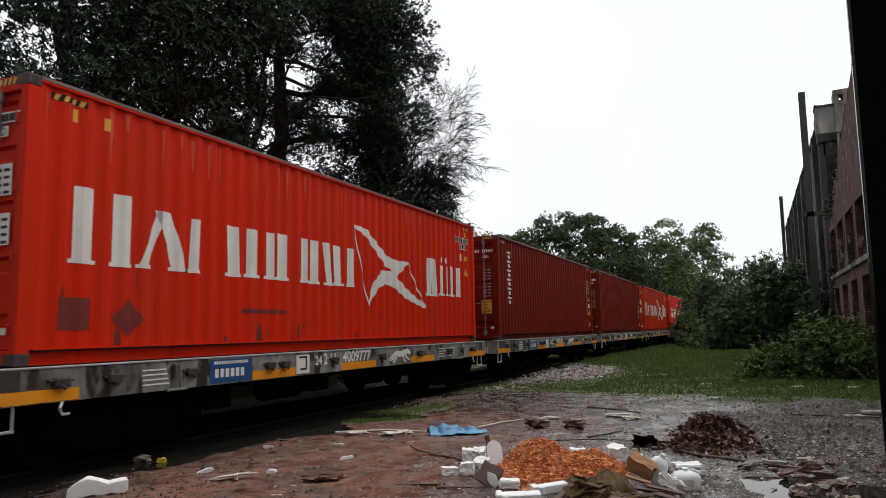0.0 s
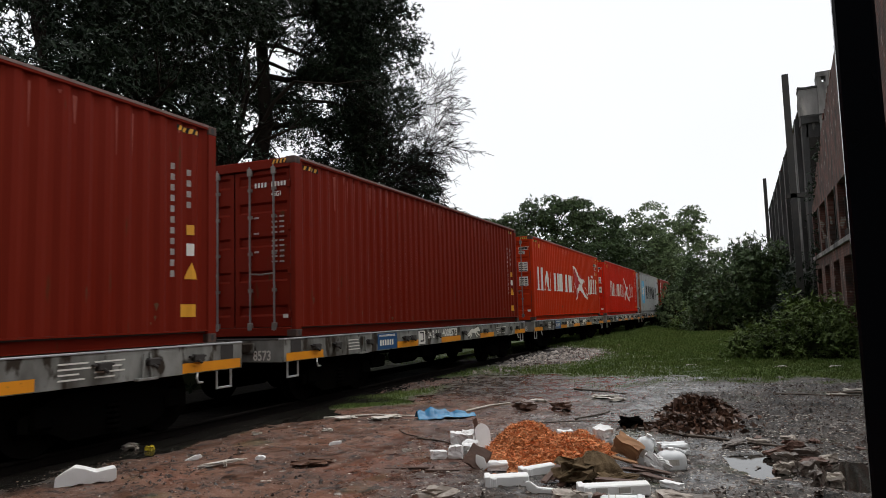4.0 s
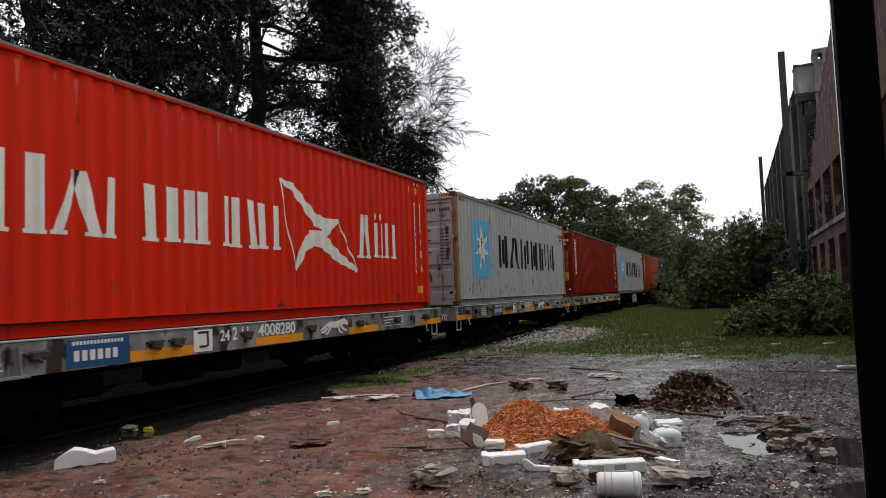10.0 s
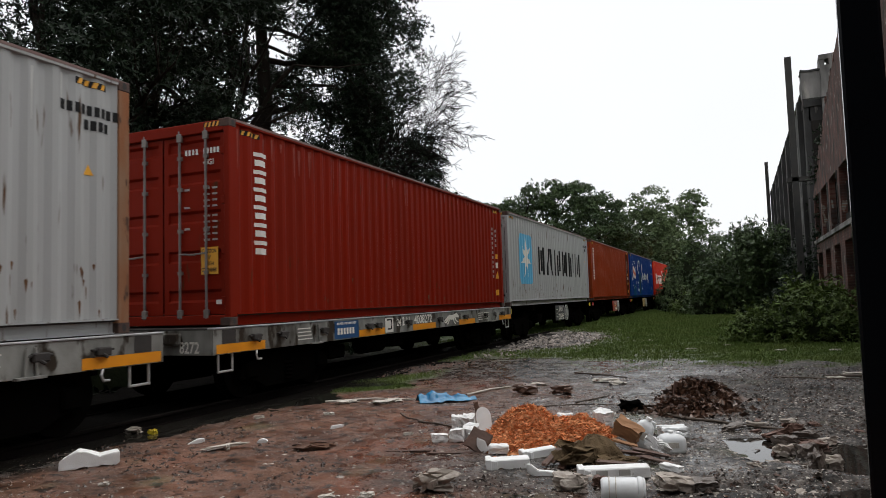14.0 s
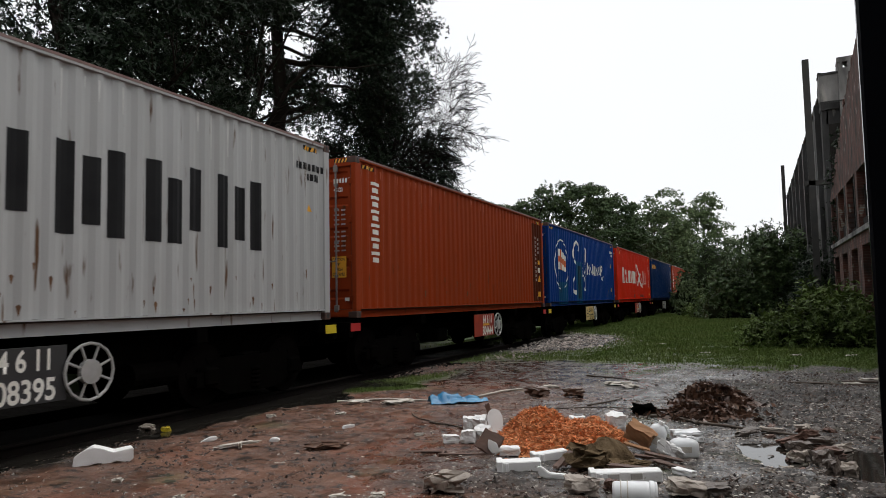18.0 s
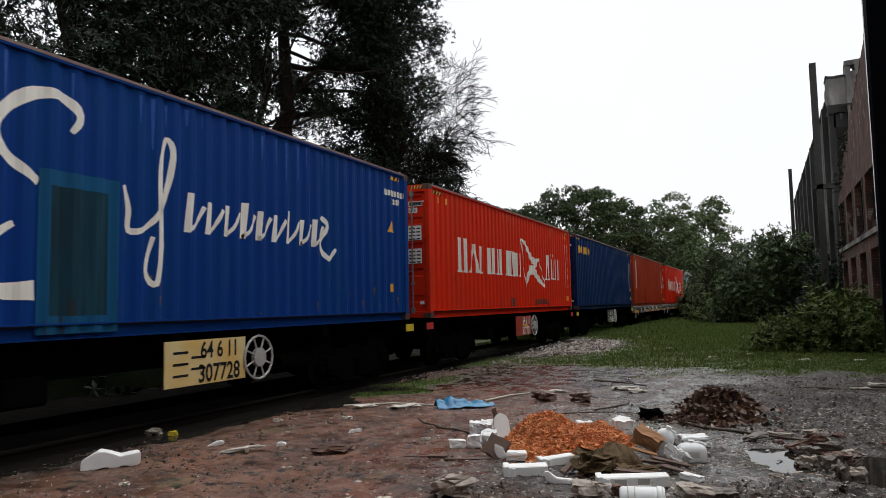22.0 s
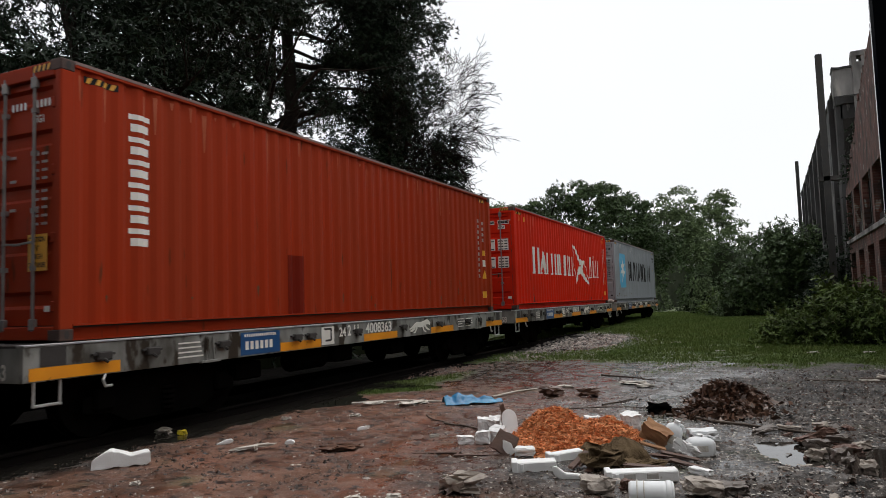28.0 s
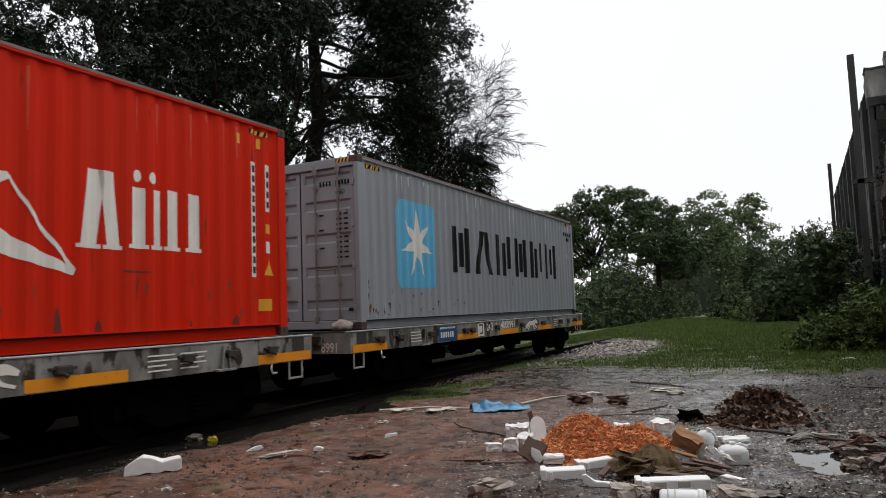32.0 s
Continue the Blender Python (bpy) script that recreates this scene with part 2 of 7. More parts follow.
def noise2(x, y, scale, seed=0, octaves=3):
    """Value noise from -1 to 1 on arrays."""
    total, amp, norm = 0.0, 1.0, 0.0
    x, y = np.asarray(x, float) * scale, np.asarray(y, float) * scale
    for o in range(octaves):
        i, j = np.floor(x), np.floor(y)
        u, v = x - i, y - j
        u, v = u * u * (3 - 2 * u), v * v * (3 - 2 * v)
        a, b = hash2(i, j, seed + o), hash2(i + 1, j, seed + o)
        c, d = hash2(i, j + 1, seed + o), hash2(i + 1, j + 1, seed + o)
        total = total + amp * ((a * (1 - u) + b * u) * (1 - v) + (c * (1 - u) + d * u) * v)
        norm += amp
        amp, x, y = amp * 0.5, x * 2.03 + 7.1, y * 2.03 + 3.7
    return total / norm * 2 - 1


# ---- the container train ----
TRACK_X = -7.675
SIDE, LONG, HIGH = 1.219, 12.192, 2.896
DECK = 1.16
RIB, RIB_DEPTH = 0.276, 0.030
RIB_START = 0.16


def rib_profile():
    """Stations along a corrugated side: (y, depth below the outer face)."""
    out, y = [(RIB_START, 0.0)], RIB_START
    while y + RIB < LONG - RIB_START:
        out += [(y + 0.072, 0.0), (y + 0.14, RIB_DEPTH), (y + 0.208, RIB_DEPTH), (y + RIB, 0.0)]
        y += RIB
    out.append((LONG - RIB_START, 0.0))
    return out


RIBS = rib_profile()
RIB_Y = [a for a, _ in RIBS]
RIB_X = [SIDE - 0.022 - b for _, b in RIBS]


def clip_band(poly, lo, hi):
    for sign, lim in ((1, lo), (-1, -hi)):
        out = []
        for k, p in enumerate(poly):
            q = poly[(k + 1) % len(poly)]
            a, b = sign * p[0] - lim, sign * q[0] - lim
            if a >= 0:
                out.append(p)
            if a * b < 0:
                f = a / (a - b)
                out.append((p[0] + f * (q[0] - p[0]), p[1] + f * (q[1] - p[1])))
        poly = out
        if len(poly) < 3:
            return []
    return poly


def side_decal(name, polys, mat, parent, label="", lift=0.004):
    """Convex shapes in (along, height over the ground), laid over the corrugated side."""
    verts, faces, seen = [], [], {}
    for poly in polys:
        lo, hi = min(p[0] for p in poly), max(p[0] for p in poly)
        for k in range(len(RIB_Y) - 1):
            if RIB_Y[k + 1] <= lo or RIB_Y[k] >= hi:
                continue
            piece = clip_band(poly, max(lo, RIB_Y[k]), min(hi, RIB_Y[k + 1]))
            if not piece:
                continue
            area = sum(piece[i][0] * piece[(i + 1) % len(piece)][1] - piece[(i + 1) % len(piece)][0] * piece[i][1] for i in range(len(piece)))
            if area < 0:
                piece = piece[::-1]
            ring = []
            for y, z in piece:
                key = (round(y, 4), round(z, 4))
                if key not in seen:
                    seen[key] = len(verts)
                    verts.append((np.interp(y, RIB_Y, RIB_X) + lift, y, z - DECK))
                if seen[key] not in ring:
                    ring.append(seen[key])
            if len(ring) > 2:
                faces.append(tuple(ring))
    ob = raw(name, verts, faces, mat, parent, label)
    return tagged(ob, kind="stuff") if name == "code_print" else ob


def bar(y0, y1, z0, z1, lean=0.0):
    return [(y0, z0), (y1, z0), (y1 + lean, z1), (y0 + lean, z1)]


def ribbon(points, widths):
    """A brush stroke: a smooth band through the points, as joined quads."""
    pts, wid = [], []
    last = len(points) - 1
    for k in range(last):
        p0, p1, p2, p3 = (points[min(max(k + d, 0), last)] for d in (-1, 0, 1, 2))
        for q in range(4):
            u = q / 4
            pts.append(tuple(.5 * (2 * b + (c - a) * u + (2 * a - 5 * b + 4 * c - d) * u * u + (3 * b - a - 3 * c + d) * u ** 3) for a, b, c, d in zip(p0, p1, p2, p3)))
            wid.append(widths[k] + (widths[k + 1] - widths[k]) * u)
    pts.append(points[-1])
    wid.append(widths[last])
    edge = []
    for k, (y, z) in enumerate(pts):
        p, q = pts[max(k - 1, 0)], pts[min(k + 1, len(pts) - 1)]
        n = math.hypot(q[0] - p[0], q[1] - p[1]) or 1
        oy, oz = -(q[1] - p[1]) / n * wid[k] / 2, (q[0] - p[0]) / n * wid[k] / 2
        edge.append(((y - oy, z - oz), (y + oy, z + oz)))
    return [[a[0], b[0], b[1], a[1]] for a, b in zip(edge, edge[1:])]


def strip(points, widths):
    """The same band as one outline."""
    a, b = [], []
    for k, (y, z) in enumerate(points):
        p, q = points[max(k - 1, 0)], points[min(k + 1, len(points) - 1)]
        n = math.hypot(q[0] - p[0], q[1] - p[1]) or 1
        oy, oz = -(q[1] - p[1]) / n * widths[k] / 2, (q[0] - p[0]) / n * widths[k] / 2
        a.append((y - oy, z - oz))
        b.append((y + oy, z + oz))
    return [a + b[::-1]]


def ellipse(cy, cz, ry, rz, n=16):
    return [(cy + ry * math.cos(2 * math.pi * k / n), cz + rz * math.sin(2 * math.pi * k / n)) for k in range(n)]


# each mark of the red boxes' lettering: two uprights, their thickness and lean
WIDE_MARKS = [(0.61, 1.35, 2.20, 3.02, .17, .17, 0, 0), (1.5, 2.24, 2.21, 2.92, .08, .17, .27, -.27), (2.29, 3.23, 2.21, 2.90, .10, .17, .03, -.03),
              (3.4, 4.01, 2.22, 2.91, .17, .14, 0, 0), (4.07, 4.86, 2.22, 2.92, .17, .09, 0, 0), (4.93, 5.62, 2.21, 2.92, .16, .15, 0, -.08),
              (5.66, 6.28, 2.22, 2.9, .17, .12, -.03, 0), (9.33, 9.91, 2.19, 3.02, .17, .15, .1, -.1), (10.08, 10.56, 2.22, 2.9, .15, .08, 0, 0),
              (10.66, 11.26, 2.22, 2.92, .14, .16, 0, 0)]


def red_box_logo(c, start, end, red_fill=False):
    f = lambda y: start + (y - 0.61) * (end - start) / 10.65
    k = (end - start) / 10.65
    for y0, y1, z0, z1, a, b, la, lb in WIDE_MARKS:
        a, b = a * 1.3 + .02, b * 1.3 + .02
        side_decal("lettering_stroke", [bar(f(y0), f(y0) + a * k, z0 + .045, z1, la * k), bar(f(y0) - 0.05 * k, f(y0) + (a + 0.05) * k, z0, z0 + 0.045)], M["white_paint"], c)
        side_decal("lettering_stroke", [bar(f(y1) - b * k, f(y1), z0 + .045, z1, lb * k), bar(f(y1) - (b + 0.05) * k, f(y1) + 0.03 * k, z0, z0 + 0.045)], M["white_paint"], c)
    for y in (10.18, 10.42):
        side_decal("lettering_dot", [ellipse(f(y), 3.03, 0.07 * k, 0.07, 10)], M["white_paint"], c)
    F = lambda pts: [(f(a), b) for a, b in pts]
    if red_fill:
        side_decal("flag_field", [F([(6.35, 3.3), (6.85, 1.95), (8.0, 2.45), (8.45, 2.85)])], M["logo_red"], c, "darker red flag field", 0.003)
    sw = strip(F([(6.31, 3.33), (6.75, 3.25), (7.2, 2.98), (7.55, 2.78), (8.0, 2.70), (8.45, 2.82)]), [.05, .14, .17, .22, .26, .06])
    sw += strip(F([(6.82, 1.92), (7.1, 2.3), (7.45, 2.47), (7.85, 2.42), (8.4, 2.18), (9.27, 1.94)]), [.06, .2, .27, .26, .2, .07])
    sw += strip(F([(7.3, 2.5), (7.9, 2.55), (8.3, 2.72)]), [.18, .12, .04])
    sw += strip(F([(6.33, 3.3), (6.55, 2.6), (6.80, 1.95)]), [.035, .03, .03]) + strip(F([(8.45, 2.82), (8.8, 2.4), (9.25, 1.97)]), [.03, .04, .05])
    for k, piece in enumerate(sw):
        side_decal("emblem_stroke", [piece], M["white_paint"], c, "white swooping flag stroke", .004 + .0012 * k)


def grey_box_logo(c):
    blue = [(1.44, 1.85), (2.58, 1.85), (2.72, 1.90), (2.78, 2.05), (2.78, 3.28), (2.72, 3.43), (2.58, 3.48), (1.44, 3.49), (1.30, 3.43), (1.24, 3.28), (1.24, 2.05), (1.30, 1.90)]
    side_decal("emblem_field", [blue], M["sky_blue_paint"], c, "light blue painted square", 0.003)
    star = []
    for k in range(7):
        a = math.pi / 2 + 2 * math.pi * k / 7
        tip = (2.03 + 0.62 * math.cos(a), 2.68 + 0.68 * math.sin(a))
        l, r = [(2.03 + 0.21 * math.cos(a + s), 2.68 + 0.23 * math.sin(a + s)) for s in (math.pi / 7, -math.pi / 7)]
        star.append([(2.03, 2.68), r, tip, l])
    side_decal("star", star, M["white_paint"], c, "white star", 0.006)
    # plain bars in the place and weight of the black lettering
    three = [bar(.02, .24, 0, .98), bar(.35, .57, .12, .86), bar(.68, .92, 0, .98)]
    short = [bar(.02, .26, 0, .98), bar(.36, .60, 0, .80), bar(.70, .92, .18, .98)]
    cells = [three, [bar(0, .24, 0, .98, .26), bar(.72, .96, 0, .98, -.26)], short, three, short, three]
    for k, cell in enumerate(cells):
        for piece in cell:
            side_decal("lettering_stroke", [[(3.5 + 1.2 * k + a, 2.2 + b) for a, b in piece]], M["black_paint"], c)


def upright_lettering(c, y, top=3.68):
    for k in range(6):
        z = top - 0.262 * k
        side_decal("lettering_stroke", [bar(y, y + .30, z - .06, z)], M["white_paint"], c)
        side_decal("lettering_stroke", [bar(y + .03, y + .28, z - .2, z - .11)], M["white_paint"], c)


def set_back(name, polys, mat, parent, label="", lift=0.004):
    return side_decal(name, [[(y - .2, z) for y, z in p] for p in polys], mat, parent, label, lift)


def script_logo(c):
    ring = ellipse(2.05, 2.65, 0.93, 0.92, 40)
    set_back("ring", ribbon(ring[0:22] + ring[22:29], [.045] * 29) + ribbon(ring[33:] + ring[:1], [.045] * 8), M["white_paint"], c, "white ring")
    set_back("flagpole", [bar(1.54, 1.63, 1.93, 3.32)], M["white_paint"], c)
    set_back("flag_emblem", [[(1.63, 3.24), (2.05, 3.2), (2.05, 2.48), (1.63, 2.48)], [(2.05, 3.2), (2.75, 2.95), (2.66, 2.40), (2.05, 2.48)]], M["white_paint"], c, "white flag", 0.004)
    set_back("flag_cross", [bar(1.82, 2.0, 2.47, 3.23), [(1.63, 2.98), (2.05, 2.93), (2.05, 2.72), (1.63, 2.77)], [(2.05, 2.93), (2.72, 2.78), (2.68, 2.55), (2.05, 2.72)]], M["logo_orange"], c, "orange cross", 0.008)
    sc = ribbon([(4.75, 3.3), (4.85, 3.5), (4.6, 3.66), (4.25, 3.58), (3.95, 3.3), (3.95, 3.05), (4.2, 2.85), (4.4, 2.74)], [.05, .12, .1, .14, .12, .12, .1, .09])
    set_back("lettering_stroke", sc, M["white_paint"], c)
    sc = ribbon([(4.15, 2.3), (3.85, 2.1), (3.8, 1.85), (3.95, 1.66), (4.38, 1.66)], [.06, .11, .12, .14, .2])
    set_back("lettering_stroke", sc, M["white_paint"], c)
    sc = ribbon([(5.42, 2.85), (5.5, 2.6), (5.5, 2.35), (5.75, 2.4), (6.0, 2.7), (6.15, 3.3), (6.05, 3.5), (5.95, 3.1), (5.98, 2.2), (5.9, 1.75), (5.75, 1.9), (5.85, 2.3)], [.06, .08, .08, .06, .08, .08, .06, .08, .1, .08, .06, .05])
    set_back("lettering_stroke", sc, M["white_paint"], c)
    x = 6.35
    for w, h in ((.1, .5), (.1, .42), (.1, .42), (.12, .5), (.1, .42), (.1, .4), (.08, .5), (.1, .4), (.1, .44)):
        set_back("lettering_stroke", [bar(x, x + w, 2.4, 2.4 + h, .05)] + ribbon([(x + .05, 2.42), (x + .2, 2.52), (x + .34, 2.75)], [.06, .05, .06]), M["white_paint"], c)
        x += .34
    sc = ribbon([(9.35, 2.9), (9.5, 2.75), (9.3, 2.45), (9.55, 2.22), (9.75, 2.4)], [.08, .08, .08, .09, .05])
    set_back("lettering_stroke", sc, M["white_paint"], c, "white brush-script strokes")
    set_back("repaired_patch", [bar(1.5, 2.95, 1.92, 2.02), bar(1.56, 2.85, 1.22, 1.92)], M["teal_patch"], c, "dark teal repainted patch", 0.003)
    set_back("repaired_patch", [bar(4.4, 5.35, 1.22, 1.4), bar(4.4, 4.52, 1.4, 2.88), bar(5.23, 5.35, 1.4, 2.88), bar(4.52, 5.23, 2.72, 2.88)], M["teal_patch"], c, "teal painted border of a repair", 0.009)
    set_back("repaired_patch", [bar(4.52, 5.23, 1.4, 2.72)], M["teal_dark"], c, "dark stained repair panel", 0.009)


def blob_logo(c):
    for k in range(5):
        y, z = 0.68 + 0.39 * k, 3.5
        side_decal("lettering_stroke", [ellipse(y, z, .15, .16, 12)], M["yellow_paint"], c)


def text_mesh(s, size):
    cu = bpy.data.curves.new("writing", "FONT")
    cu.body, cu.size, cu.align_x, cu.offset = s, size, "LEFT", size * .022
    ob = bpy.data.objects.new("writing", cu)
    scene.collection.objects.link(ob)
    mesh = bpy.data.meshes.new_from_object(ob)
    bpy.data.objects.remove(ob)
    bpy.data.curves.remove(cu)
    mesh.name = "writing"
    return mesh


SIDE_TURN = Matrix(((0, 0, 1, 0), (1, 0, 0, 0), (0, 1, 0, 0), (0, 0, 0, 1)))  # text plane onto a side that faces +x
END_TURN = Matrix(((1, 0, 0, 0), (0, 0, -1, 0), (0, 1, 0, 0), (0, 0, 0, 1)))  # text plane onto an end that faces -y


def writing(s, size, mat, parent, turn, at, name="writing", label="", condensed=1.0):
    mesh = text_mesh(s, size)
    mesh.transform(Matrix.Translation(at) @ turn @ Matrix.Diagonal((condensed, 1, 1, 1)))
    return link_mesh(name, mesh, mat, parent, label)


def quads_end(name, rects, mat, parent, y, label=""):
    """Flat marks on the door end: (x0, x1, z0, z1)."""
    v, f = [], []
    for x0, x1, z0, z1 in rects:
        b = len(v)
        v += [(x0, y, z0), (x1, y, z0), (x1, y, z1), (x0, y, z1)]
        f.append((b, b + 1, b + 2, b + 3))
    return raw(name, v, f, mat, parent, label)


MESHES = {}


def shared(key, build):
    if key not in MESHES:
        bm = build()
        me = bpy.data.meshes.new(key)
        bm.to_mesh(me)
        bm.free()
        MESHES[key] = me
    return MESHES[key]


def corrugated_side(sign):
    bm = bmesh.new()
    rows = []
    for y, d in RIBS:
        x = (SIDE - 0.022 - d) * sign
        rows.append((bm.verts.new((x, y, 0.16)), bm.verts.new((x, y, HIGH - 0.062)), bm.verts.new((x - 0.004 * sign, y, HIGH - 0.062)), bm.verts.new((x - 0.004 * sign, y, 0.16))))
    for a, b in zip(rows, rows[1:]):
        bm.faces.new((a[0], b[0], b[1], a[1]) if sign > 0 else (a[1], b[1], b[0], a[0]))
    return bm


def casting(x, y, z):
    bm = new_box(x - .089, x + .089, y - .081, y + .081, z - .059, z + .059, 0.008)
    return bm


PALER = {"hamburg_red": "paler_red", "bright_red": "paler_red", "orange_red": "paler_red", "maroon": "paler_maroon", "dark_maroon": "paler_maroon",
         "rust_brown": "paler_brown", "brick_brown": "paler_brown", "bone_grey": "paler_grey", "steel_grey": "paler_grey", "royal_blue": "paler_blue", "navy": "paler_blue"}


def weathering(c, body, start):
    """Paler streaks below the top rail, rust drips above the bottom rail and scuffs, each box with its own."""
    rng = random.Random(int(start * 10))
    top, low, scuff = [], [], []
    for k in range(46):
        y = .2 + k * .256 + rng.uniform(-.02, .1)
        if y < LONG - .3 and rng.random() < .62:
            L, w = rng.uniform(.08, .7) ** 1.3, rng.uniform(.02, .06)
            z = 3.955 - rng.uniform(0, .05)
            top.append([(y, z), (y + w * .35, z - L), (y + w * .65, z - L), (y + w, z)])
    drips = {74.93: 120, 101.66: 50, 195.21: 40}.get(start, 18)
    for k in range(drips):
        y = rng.uniform(.3, LONG - .4) if start != 195.21 else .3 + rng.random() ** 2 * 4
        z = 1.34 + (rng.random() ** 2) * (.75 if drips > 80 else .5)
        L, w = rng.uniform(.03, .22), rng.uniform(.015, .055)
        low.append([(y + w * .5, z), (y + w, z + L * .8), (y + w * .6, z + L), (y, z + L * .85)])
    for k in range(4 if "red" in body else 0):
        y, z = rng.uniform(.4, LONG - 1), rng.uniform(1.4, 3.6)
        L = rng.uniform(.05, .35)
        scuff.append([(y, z), (y + L, z + rng.uniform(-.02, .02)), (y + L, z + .02), (y, z + .025)])
    if body in ("hamburg_red", "bright_red"):
        blotch = []
        for k in range(6):
            y, w, h = rng.uniform(.3, LONG - 1), rng.uniform(.05, .16), rng.uniform(.08, .26)
            blotch.append([(y, 1.335), (y + w, 1.335), (y + w * .9, 1.335 + h * rng.uniform(.3, .7)), (y + w * rng.uniform(.4, .7), 1.335 + h), (y + w * .1, 1.335 + h * rng.uniform(.4, .8))])
        tagged(side_decal("grime_blotch", blotch, M["old_patch"], c, "dull grime blotches along the lower edge", .0018), kind="stuff")
    if start == 74.93:
        side_decal("lichen_stain", [[(.18, 1.4), (.5, 1.36), (.62, 1.9), (.44, 2.6), (.5, 3.3), (.3, 3.8), (.18, 3.7)]], M["lichen"], c, "yellowish damp stain beside the corner post", .0016)
        side_decal("rust_streak", [[(2.0, 2.98), (2.05, 2.98), (2.03, 2.4)], [(1.74, 2.9), (1.77, 2.9), (1.755, 2.4)], [(2.43, 2.95), (2.46, 2.95), (2.445, 2.3)], [(1.9, 2.86), (2.16, 2.84), (2.16, 2.87), (1.9, 2.89)]], M["rust_edge"], c, "rust streaks over the star", .0075)
    tagged(side_decal("pale_streak", top, M[PALER[body]], c, "paler streaks below the top rail", .0025), kind="stuff")
    tagged(side_decal("rust_drip", low, M["rust_stain"], c, "rust drips", .0025), kind="stuff")
    if scuff:
        tagged(side_decal("scuff", scuff, M["old_patch"] if "red" in body else M["rust_stain"], c, "scuffs", .0025), kind="stuff")


